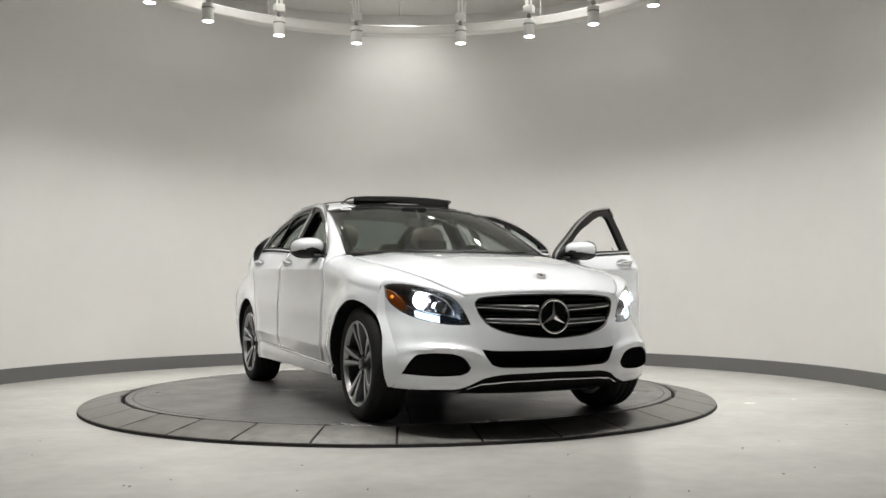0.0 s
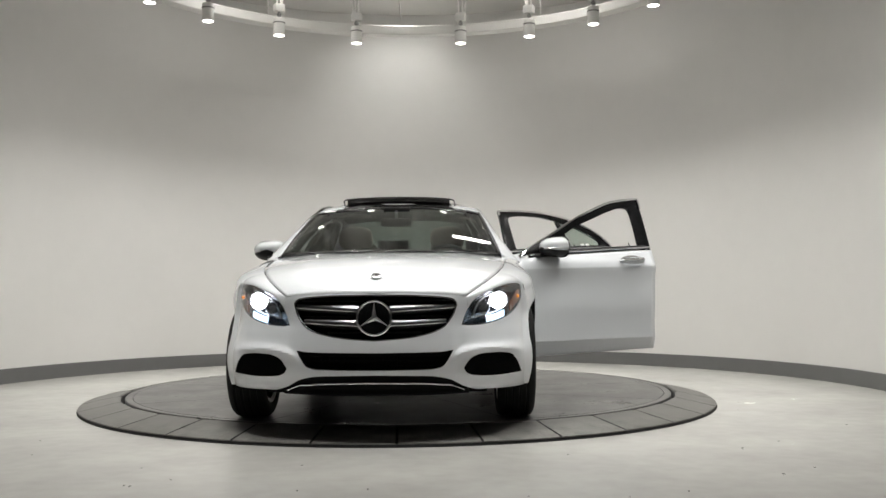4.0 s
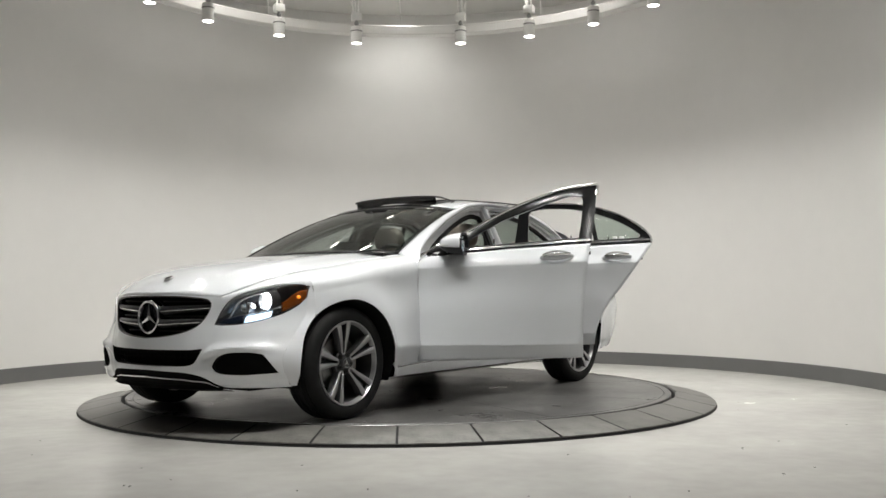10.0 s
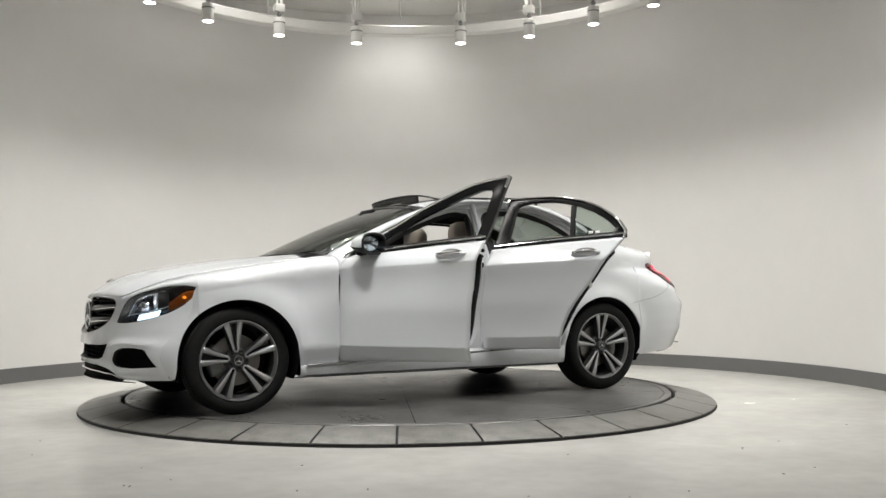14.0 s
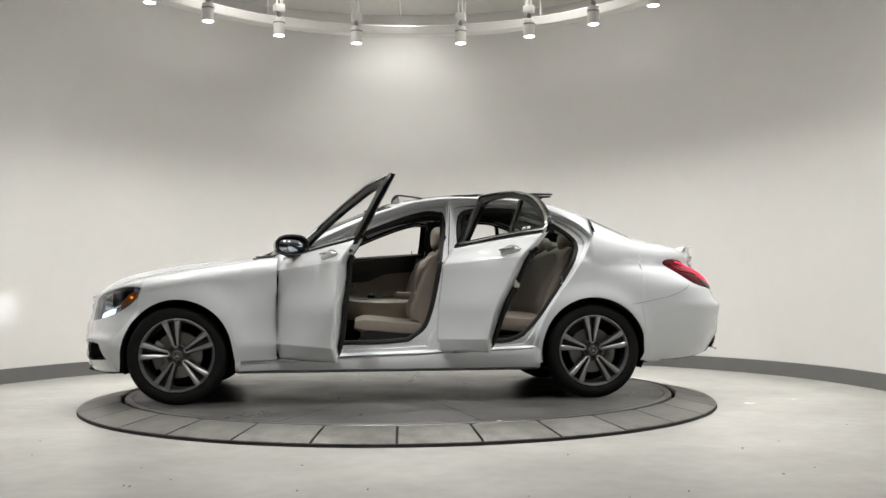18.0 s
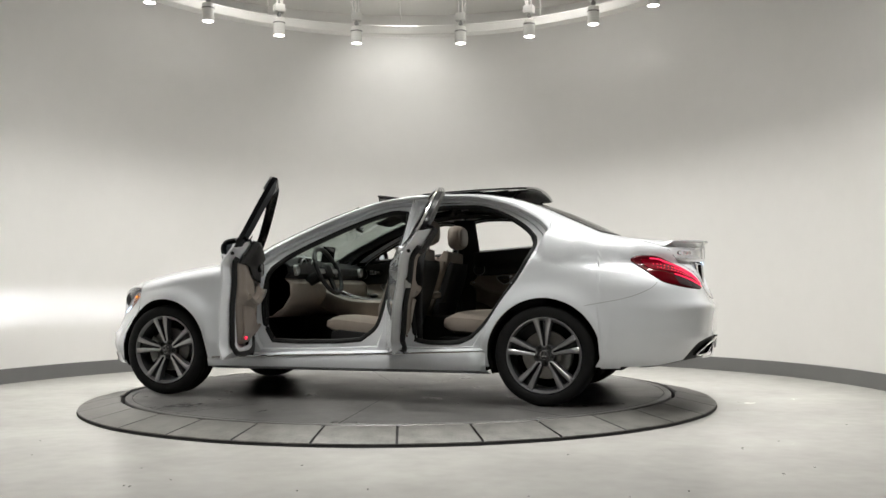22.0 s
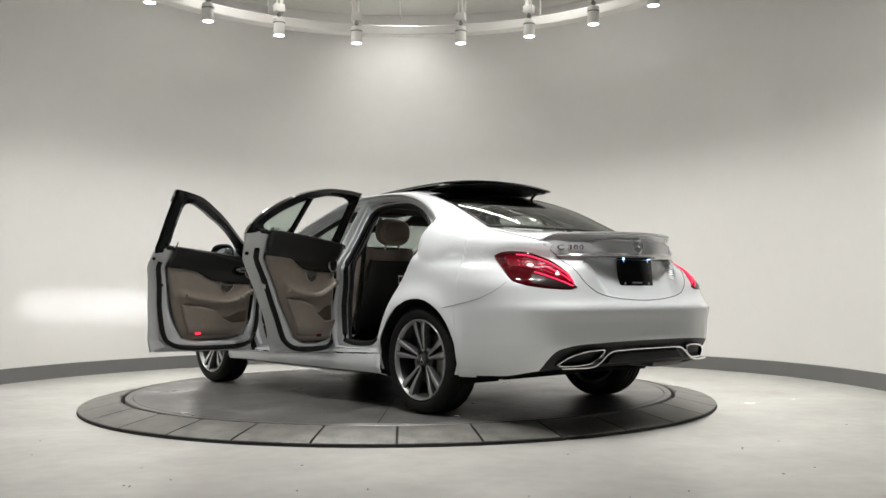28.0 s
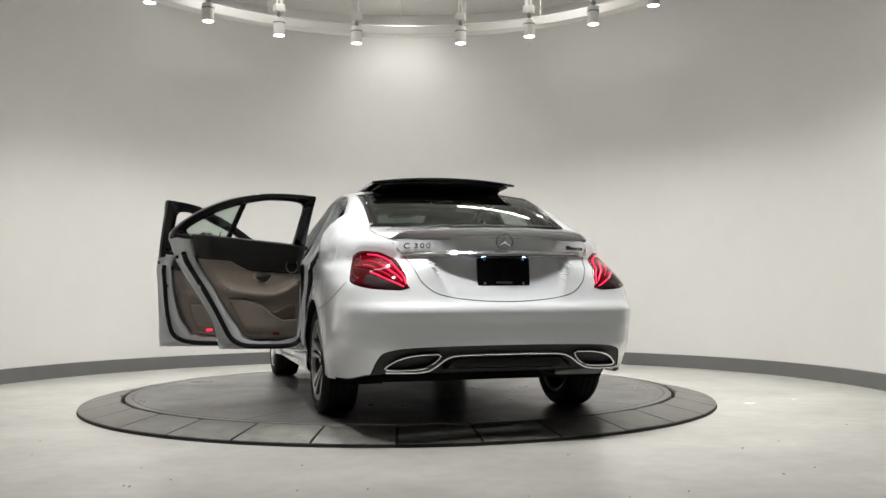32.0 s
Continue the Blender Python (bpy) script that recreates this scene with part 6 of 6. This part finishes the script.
    # fog recess grilles
    for side in (1, -1):
        f = Mesh()
        ys = span(0.474, 0.792, 34)
        f.grid([[(skin_x(y, lerp(FOG_LOW(y), FOG_TOP(y), t)) - 0.022, side * y, lerp(FOG_LOW(y), FOG_TOP(y), t)) for t in span(0, 1, 8)] for y in ys])
        fg = part("fog_grille", f, DARK, car, "black honeycomb side grille", thick=0.003)
        loop = [(y, FOG_LOW(y)) for y in ys] + [(y, FOG_TOP(y)) for y in ys[::-1][1:-1]]
        th = Mesh().grid([[(skin_x(y, z) - d, side * y, z) for y, z in loop] for d in (0.0005, 0.025)], close_v=True)
        part("fog_throat", th, BLACK_PLASTIC, fg)
        lat = Mesh()
        for k in range(-6, 30):
            for sg in (1, -1):
                pts = []
                for q in span(0, 1, 10):
                    z = lerp(0.285, 0.40, q)
                    y = 0.46 + 0.018 * k + sg * (z - 0.34) * 0.9
                    if 0.479 < y < 0.785 and FOG_LOW(y) + 0.004 < z < FOG_TOP(y) - 0.004:
                        pts.append((skin_x(y, z) - 0.017, side * y, z))
                if len(pts) > 1:
                    lat.tube(pts, 0.0022, 4)
        part("honeycomb", lat, DARK, fg)
        # crease over the recess
    # lower lip
    lip = Mesh()
    rows = []
    for y in span(-0.50, 0.50, 60):
        zt = LIP_Z(abs(y))
        x = skin_x(abs(y), zt)
        rows.append([(x - 0.002, y, zt), (x - 0.025, y, zt - 0.006), (x - 0.035, y, 0.225 if zt > 0.235 else zt - 0.012), (x - 0.02, y, 0.205 if zt > 0.22 else zt - 0.014), (x - 0.10, y, 0.190)])
    lip.grid(rows)
    part("lower_lip", lip, DARK, car, "black lower lip", thick=0.004)
    ch = Mesh()
    ch.tube([(skin_x(abs(y), LIP_Z(abs(y)) - 0.022) - 0.006, y, LIP_Z(abs(y)) - 0.020 - 0.022 * smooth_step(0.47, 0.33, abs(y))) for y in span(-0.475, 0.475, 60)], 0.0040, 6)
    part("bright_strip", ch, CHROME, car, "chrome strip in the lower lip")
    fl = Mesh()
    fl.box((1.70, -0.60, 0.192), (1.93, 0.60, 0.215), 0.01)
    part("front_apron", fl, DARK, car)
    # head lamps
    for side in (1, -1):
        ys = span(0.464, 0.806, 40)
        lens = Mesh().grid([[(skin_x(y, lerp(LAMP_LOW(y), LAMP_TOP(y), t)) + 0.004 * math.sin(math.pi * t) - 0.002, side * y, lerp(LAMP_LOW(y), LAMP_TOP(y), t)) for t in span(0, 1, 14)] for y in ys])
        lamp = part("head_lamp", lens, CLEAR, car, "lit headlamp behind a clear lens", thick=0.003)
        bowl = Mesh().grid([[(skin_x(y, lerp(LAMP_LOW(y), LAMP_TOP(y), t)) - 0.006 - 0.085 * min(1, math.sin(math.pi * t) * 1.6) * smooth_step(0.464, 0.53, y) * smooth_step(0.81, 0.76, y), side * y, lerp(LAMP_LOW(y), LAMP_TOP(y), t)) for t in span(0, 1, 14)] for y in ys])
        part("lamp_bowl", bowl, BOWL, lamp, thick=0.002)

        def pt(y, t, d):
            z = lerp(LAMP_LOW(y), LAMP_TOP(y), t)
            return (skin_x(y, z) - d, side * y, z)
        # projector: lit lens halves either side of the beam gap, in a bright tube
        c = Vector(pt(0.668, 0.60, 0.050))
        for z0, a0 in ((0.001, 0.0), (-0.0065, 180.0)):
            pr = Mesh(Matrix.Translation(c + Vector((0, 0, z0))))
            pr.lathe([(0.0, 0.012), (0.024, 0.009), (0.046, 0.0), (0.046, -0.004), (0.0, -0.004)], 16, "x", 180.0, a0)
            part("projector", pr, BEAM, lamp)
        pr = Mesh(Matrix.Translation(c))
        pr.lathe([(0.0, -0.042), (0.047, -0.042), (0.048, 0.020), (0.051, 0.026), (0.055, 0.020), (0.055, -0.044), (0.0, -0.044)], 28, "x")
        part("projector_ring", pr, JOINT, lamp)
        pr = Mesh(Matrix.Translation(c + Vector((0.021, 0, 0))))
        pr.tube([(0, 0.052 * math.cos(2 * math.pi * k / 32), 0.052 * math.sin(2 * math.pi * k / 32)) for k in range(32)], 0.0035, 6, closed=True)
        part("bright_ring", pr, CHROME, lamp)
        c2 = Vector(pt(0.582, 0.54, 0.045))
        pr = Mesh(Matrix.Translation(c2))
        pr.lathe([(0.0, -0.012), (0.02, -0.010), (0.034, 0.010), (0.037, 0.006), (0.037, -0.03)], 28, "x")
        part("high_beam", pr, CHROME, lamp)
        # running light along the lower edge, and the inner brow
        dr = Mesh()
        dr.grid([[pt(y, t, 0.012 + 0.02 * t) for t in (0.05, 0.14, 0.23)] for y in span(0.60, 0.70, 16)])
        part("running_light", dr, DAYLIGHT, lamp, thick=0.004)
        dr = Mesh()
        dr.grid([[pt(y, t, 0.012 + 0.02 * t) for t in (0.05, 0.16, 0.28)] for y in span(0.480, 0.595, 16)])
        part("running_light", dr, NAVY, lamp, thick=0.004)
        br = Mesh()
        br.tube([pt(y, t, 0.030) for y, t in path([(0.515, 0.28), (0.528, 0.55), (0.56, 0.80), (0.62, 0.88), (0.70, 0.86)], 24)], 0.0075, 8)
        part("lamp_brow", br, CHROME, lamp)
        br = Mesh()
        br.tube([pt(y, 0.30, 0.022) for y in span(0.515, 0.735, 20)], 0.005, 6)
        part("lamp_blade", br, CHROME, lamp)
        am = Mesh().grid([[pt(y, t, 0.010) for t in (0.10 + (0.62 - 0.30 * smooth_step(0.79, 0.735, y)) * q / 6 for q in range(7))] for y in span(0.735, 0.803, 16)])
        part("side_marker", am, AMBER_LENS, lamp, thick=0.004)
        am = Mesh()
        am.ball(pt(0.784, 0.42, 0.008), (0.014, 0.010, 0.010), 8, 12)
        part("indicator_bulb", am, AMBER, lamp)
        # burner behind the beam gap
        slot = Mesh()
        slot.box((c.x - 0.037, c.y - 0.008, c.z - 0.0028), (c.x - 0.036, c.y + 0.008, c.z + 0.0012))
        part("burner", slot, BURNER, lamp)
    # fender seam by the lamp, wipers, sticker
    for side in (1, -1):
        w = Mesh()
        base = Vector((0.95, 0.10 if side > 0 else -0.52, 0.975))
        tip = Vector((0.82, 0.62 if side > 0 else 0.02, 1.020))
        w.tube([base, base.lerp(tip, 0.5) + Vector((0.01, 0, 0.012)), tip], 0.005, 6)
        part("wiper", w, BLACK_PLASTIC, car)
    st = Mesh()
    st.grid([[(x, y, z + 0.005) for x, y, z in ((0.092, -0.55 + 0.085 * k, 1.338 + 0.004 * k), (0.055, -0.55 + 0.085 * k, 1.352 + 0.004 * k))] for k in (0, 1)])
    part("screen_sticker", st, PAPER, car, "small white windscreen sticker", thick=0.001)


BOWL = material("dark chromed lamp bowl", (0.28, 0.28, 0.29), 0.24, metal=1.0)
BAR = material("dark satin metal", (0.10, 0.10, 0.105), 0.3, metal=0.9)
NAVY = material("dark blue lamp glass", (0.01, 0.02, 0.05), 0.08, coat=1.0)
AMBER_LENS = material("amber marker lens", (0.32, 0.075, 0.010), 0.12, coat=1.0)
BURNER = material("lit lamp burner", (1, 1, 1), 0.4, emit=(0.95, 0.97, 1.0), watts=130000)


# ---- interior
def cushion(path_pts, half_w, thick_f, n=18, taper=0.0):
    """A padded slab along a side-view line of (x, z), rounded at its edges; half_w across y."""
    rows = []
    pts = path(path_pts, n)
    for i, (x, z) in enumerate(pts):
        f = i / (n - 1)
        a, b = pts[max(i - 1, 0)], pts[min(i + 1, n - 1)]
        tx, tz = b[0] - a[0], b[1] - a[1]
        l = math.hypot(tx, tz)
        nx, nz = -tz / l, tx / l
        th = thick_f(f)
        w = half_w * (1 - taper * f)
        end = min(1, math.sin(math.pi * min(max(f, 0.03), 0.97)) * 3.5) ** 0.5
        row = []
        for k in range(20):
            q = 2 * math.pi * k / 20
            c, s = math.cos(q), math.sin(q)
            c, s = math.copysign(abs(c) ** 0.45, c), math.copysign(abs(s) ** 0.55, s)
            row.append((x + nx * s * th * end, c * w * lerp(0.9, 1, end), z + nz * s * th * end))
        rows.append(row)
    return rows


def seat(y, left):
    def shifted(rows):
        return Mesh(Matrix.Translation((0, y, 0))).grid(rows, close_v=True)
    m = shifted(cushion([(-0.27, 0.47), (-0.10, 0.485), (0.08, 0.505), (0.235, 0.515)], 0.25, lambda f: 0.065))
    s = part("front_seat", m, BEIGE, car, "beige leather front seat with a black back")
    m = shifted(cushion([(-0.30, 0.40), (-0.1, 0.41), (0.10, 0.42), (0.20, 0.43)], 0.255, lambda f: 0.075))
    part("seat_base", m, BLACK_PLASTIC, s)
    m = shifted(cushion([(-0.24, 0.50), (-0.31, 0.69), (-0.375, 0.88), (-0.43, 1.06)], 0.245, lambda f: 0.060, taper=0.16))
    part("backrest", m, BEIGE, s)
    m = shifted(cushion([(-0.30, 0.46), (-0.375, 0.66), (-0.435, 0.84), (-0.475, 0.975)], 0.236, lambda f: 0.045, taper=0.10))
    part("back_shell", m, BLACK_LEATHER, s)
    for yy in (-0.19, 0.19):
        m = Mesh(Matrix.Translation((0, y, 0)))
        m.grid(cushion([(-0.20, 0.54), (-0.26, 0.69), (-0.32, 0.86), (-0.39, 1.00)], 0.045, lambda f: 0.075), close_v=True)
        m.v = [(a, b + yy, c) for a, b, c in m.v]
        part("bolster", m, BEIGE, s)
    m = Mesh()
    m.ball((-0.462, y, 1.178), (0.062, 0.138, 0.098), 14, 24, 0.72)
    part("headrest", m, BEIGE, s)
    m = Mesh()
    m.ball((-0.505, y, 1.178), (0.030, 0.118, 0.082), 12, 20, 0.75)
    part("headrest_back", m, BEIGE, s)
    for yy in (-0.06, 0.06):
        m = Mesh()
        m.tube([(-0.44, y + yy, 1.03), (-0.46, y + yy, 1.12)], 0.008, 8)
        part("headrest_post", m, CHROME, s)


def cabin():
    fl = Mesh()
    fl.box((-1.05, -0.72, 0.335), (0.95, 0.72, 0.362), 0.008)
    part("cabin_floor", fl, BLACK_CARPET, car)
    tn = Mesh()
    tn.box((-1.0, -0.13, 0.35), (0.70, 0.13, 0.56), 0.03)
    part("tunnel", tn, BLACK_CARPET, car)
    cn = Mesh()
    rows = []
    for x, z in path([(0.62, 0.86), (0.45, 0.76), (0.25, 0.695), (0.05, 0.68), (-0.30, 0.685)], 22):
        rows.append([(x, -0.125, z - 0.16), (x, -0.125, z - 0.02), (x, -0.105, z), (x, 0.105, z), (x, 0.125, z - 0.02), (x, 0.125, z - 0.16)])
    cn.grid(rows)
    con = part("centre_console", cn, BEIGE, car, "beige centre console with a black gloss top", thick=0.006)
    ct = Mesh()
    ct.grid([[(r[2][0], y, r[2][2] + 0.006) for y in (-0.098, -0.05, 0.05, 0.098)] for r in rows[2:17]])
    part("console_top", ct, BLACK_GLOSS, con, thick=0.004)
    for yy in (-0.104, 0.104):
        e = Mesh()
        e.tube([(r[2][0], yy, r[2][2] + 0.006) for r in rows[1:18]], 0.005, 6)
        part("bright_strip", e, SATIN, con)
    e = Mesh()
    e.box((-0.42, -0.10, 0.69), (-0.08, 0.10, 0.745), 0.025)
    part("centre_armrest", e, BEIGE, con)
    e = Mesh()
    e.ball((0.10, 0.03, 0.715), (0.035, 0.03, 0.018), 8, 14)
    part("control_knob", e, BLACK_PLASTIC, con)
    e = Mesh()
    e.box((-0.46, -0.09, 0.52), (-0.425, 0.09, 0.66), 0.012)
    part("rear_vent", e, BLACK_PLASTIC, con)
    # dashboard
    d = Mesh()
    rows = []
    for k in range(31):
        y = lerp(-0.72, 0.72, k / 30)
        hump = 0.035 * math.exp(-((y - 0.37) / 0.17) ** 2)
        rows.append([(0.92, y, 0.99), (0.70, y, 0.992 + hump * 0.4), (0.56, y, 0.975 + hump), (0.50, y, 0.935 + hump), (0.49, y, 0.885), (0.52, y, 0.845)])
    d.grid(rows)
    dash = part("dashboard", d, BLACK_LEATHER, car, "black and beige dashboard", thick=0.008)
    d = Mesh()
    rows = []
    for k in range(31):
        y = lerp(-0.72, 0.72, k / 30)
        rows.append([(0.52, y, 0.848), (0.475, y, 0.81), (0.47, y, 0.72), (0.53, y, 0.63), (0.62, y, 0.57), (0.75, y, 0.56)])
    d.grid(rows)
    part("dash_lower", d, BEIGE, dash, thick=0.008)
    for y in (0.60, 0.13, 0.0, -0.13, -0.60):
        v = Mesh(Matrix.Translation((0.484, y, 0.908)))
        v.lathe([(0, 0.006), (0.018, 0.004), (0.030, -0.010), (0.036, -0.012), (0.040, -0.006), (0.040, 0.02)], 24, "x")
        part("air_vent", v, SATIN, dash)
    s = Mesh(Matrix.Translation((0.505, 0, 1.045)) @ pose(0, 0, 0, 0, -12, 0))
    s.box((-0.008, -0.105, -0.065), (0.008, 0.105, 0.065), 0.006)
    part("screen", s, BLACK_GLOSS, dash)
    s = Mesh(Matrix.Translation((0.515, 0.37, 0.955)) @ pose(0, 0, 0, 0, -15, 0))
    s.box((-0.004, -0.15, -0.05), (0.004, 0.15, 0.05), 0.004)
    part("instrument_panel", s, DIAL, dash)
    for yy in (0.285, 0.455):
        r_ = Mesh(Matrix.Translation((0.505, yy, 0.955)) @ pose(0, 0, 0, 0, -15, 0))
        r_.lathe([(0.042, 0), (0.045, -0.010), (0.049, 0)], 28, "x")
        part("dial_ring", r_, SATIN, dash)
    # steering wheel
    sw = Matrix.Translation((0.335, 0.37, 0.905)) @ pose(0, 0, 0, 0, 24, 0)
    m = Mesh(sw)
    m.tube([(0, 0.182 * math.cos(2 * math.pi * k / 40), 0.182 * math.sin(2 * math.pi * k / 40)) for k in range(40)], 0.0165, 10, closed=True)
    w = part("steering_wheel", m, BLACK_LEATHER, car, "black leather steering wheel")
    m = Mesh(sw)
    m.ball((0.012, 0, 0), (0.030, 0.075, 0.062), 10, 20, 0.8)
    part("airbag_cover", m, BLACK_PLASTIC, w)
    for a in (0, 180, 270):
        m = Mesh(sw @ pose(0, 0, 0, a, 0, 0))
        m.box((-0.004, 0.06, -0.018 if a != 270 else -0.03), (0.014, 0.172, 0.018 if a != 270 else 0.03), 0.006)
        part("wheel_spoke", m, SATIN if a != 270 else BLACK_PLASTIC, w)
    m = Mesh()
    m.tube([(0.36, 0.37, 0.89), (0.52, 0.37, 0.82)], 0.045, 12)
    part("steering_column", m, BLACK_PLASTIC, car)
    # seats
    seat(0.37, True)
    seat(-0.37, False)
    # rear bench
    m = Mesh().grid(cushion([(-1.18, 0.50), (-1.0, 0.50), (-0.80, 0.515), (-0.66, 0.525)], 0.64, lambda f: 0.085), close_v=True)
    bench = part("rear_bench", m, BEIGE, car, "beige leather rear bench")
    m = Mesh().grid(cushion([(-1.12, 0.55), (-1.20, 0.75), (-1.30, 0.95), (-1.36, 1.06)], 0.62, lambda f: 0.065, taper=0.08), close_v=True)
    part("bench_back", m, BEIGE, bench)
    m = Mesh()
    m.box((-1.20, -0.64, 0.34), (-0.62, 0.64, 0.43), 0.03)
    part("bench_base", m, BLACK_CARPET, bench)
    for y in (-0.38, 0.0, 0.38):
        m = Mesh()
        m.ball((-1.345, y, 1.118 if y else 1.085), (0.052, 0.115 if y else 0.09, 0.072 if y else 0.045), 12, 20, 0.72)
        part("rear_headrest", m, BEIGE, bench)
    ps = Mesh()
    ps.box((-1.80, -0.66, 1.03), (-1.38, 0.66, 1.045), 0.005)
    part("parcel_shelf", ps, BLACK_CARPET, car)
    bk = Mesh()
    bk.box((-1.45, -0.70, 0.36), (-1.38, 0.70, 1.03), 0.01)
    part("boot_wall", bk, BLACK_CARPET, car)
    fw = Mesh()
    fw.box((0.90, -0.74, 0.34), (0.94, 0.74, 0.98), 0.01)
    part("firewall", fw, BLACK_CARPET, car)
    for side in (1, -1):
        k = Mesh()
        k.box((0.64, side * 0.74 - 0.02, 0.36), (0.92, side * 0.74 + 0.02, 0.92), 0.01)
        part("kick_panel", k, BLACK_PLASTIC, car)
        k = Mesh()
        k.grid([[(x, side * (skin_y(x, z) - 0.12), z) for x in span(-1.14 - 0.30 * (z - 0.38), -1.42, 5)] for z in span(0.38, 1.10, 8)])
        part("rear_side_trim", k, BLACK_PLASTIC, car, thick=0.01)
        k = Mesh()
        k.grid([[(x, side * (rail_y(x) - 0.03 - dd), rail_z(x) - dz) for dd, dz in ((0.0, 0.10), (0.0, 0.04), (0.04, 0.02))] for x in span(-1.15, -1.66, 10)])
        part("rear_pillar_trim", k, BLACK_PLASTIC, car, thick=0.006)
        k = Mesh()
        k.grid([[(x, side * (rail_y(x) - dd), rail_z(x) - dz) for dd, dz in ((0.045, 0.075), (0.035, 0.03), (0.05, 0.012))] for x in span(0.72, -1.15, 30)])
        part("pillar_lining", k, HEADLINER, car, thick=0.006)
    mi = Mesh(Matrix.Translation((0.235, 0.0, 1.255)) @ pose(0, 0, 0, 0, 8, 14))
    mi.box((-0.012, -0.115, -0.032), (0.014, 0.115, 0.032), 0.011)
    im = part("inner_mirror", mi, BLACK_PLASTIC, car, "black interior mirror")
    mi = Mesh(Matrix.Translation((0.235, 0.0, 1.255)) @ pose(0, 0, 0, 0, 8, 14))
    mi.box((-0.015, -0.105, -0.025), (-0.0125, 0.105, 0.025), 0.001)
    part("mirror_glass", mi, MIRROR, im)
    st = Mesh()
    st.tube([(0.25, 0, 1.275), (0.19, 0, 1.34)], 0.014, 8)
    part("mirror_stem", st, BLACK_PLASTIC, im)
    ov = Mesh()
    ov.box((-0.02, -0.10, 1.345), (0.16, 0.10, 1.372), 0.012)
    part("overhead_console", ov, BLACK_PLASTIC, car)
    for y in (-0.36, 0.36):
        vz = Mesh()
        vz.grid([[(lerp(0.17, 0.02, a), y + b * 0.16, lerp(1.298, 1.358, a)) for b in (-1, 1)] for a in (0, 1)])
        part("sun_visor", vz, HEADLINER, car, thick=0.016)
    for side in (1, -1):
        bt = Mesh()
        bt.tube(path([(-0.45, side * 0.60, 1.15), (-0.42, side * 0.62, 0.80), (-0.40, side * 0.64, 0.45)], 10), 0.018, 6, flat=0.2)
        part("seat_belt", bt, BLACK_PLASTIC, car)


DIAL = material("dark instrument glass", (0.02, 0.022, 0.026), 0.12, coat=1.0)

body()
build_rear()
rear_details()
glasshouse()
side_frames()
for (which, side), angle in DOOR_ANGLES.items():
    door(which, side, angle)
for wx in (WHEEL_X, -WHEEL_X):
    for side in (1, -1):
        wheel(wx, side, wx > 0, 80 if wx > 0 else 88)
underbody()
nose()
cabin()


# ---------------- what moves: the car and the deck turn together ----------------
def motions():
    rows, deck_rows = [], []
    for k in range(17):
        t = 2.0 * k
        a = radians(TURN(t))
        cx, cy = 0.1484, -0.0331
        rows.append((t, pose(-0.0013 + cx * math.cos(a) - cy * math.sin(a), -0.0285 + cx * math.sin(a) + cy * math.cos(a), 0, 0, 0, TURN(t))))
        deck_rows.append((t, pose(-0.019, 0.0245, 0, 0, 0, TURN(t))))
    walk(car, rows)
    walk(DECK, deck_rows)


motions()
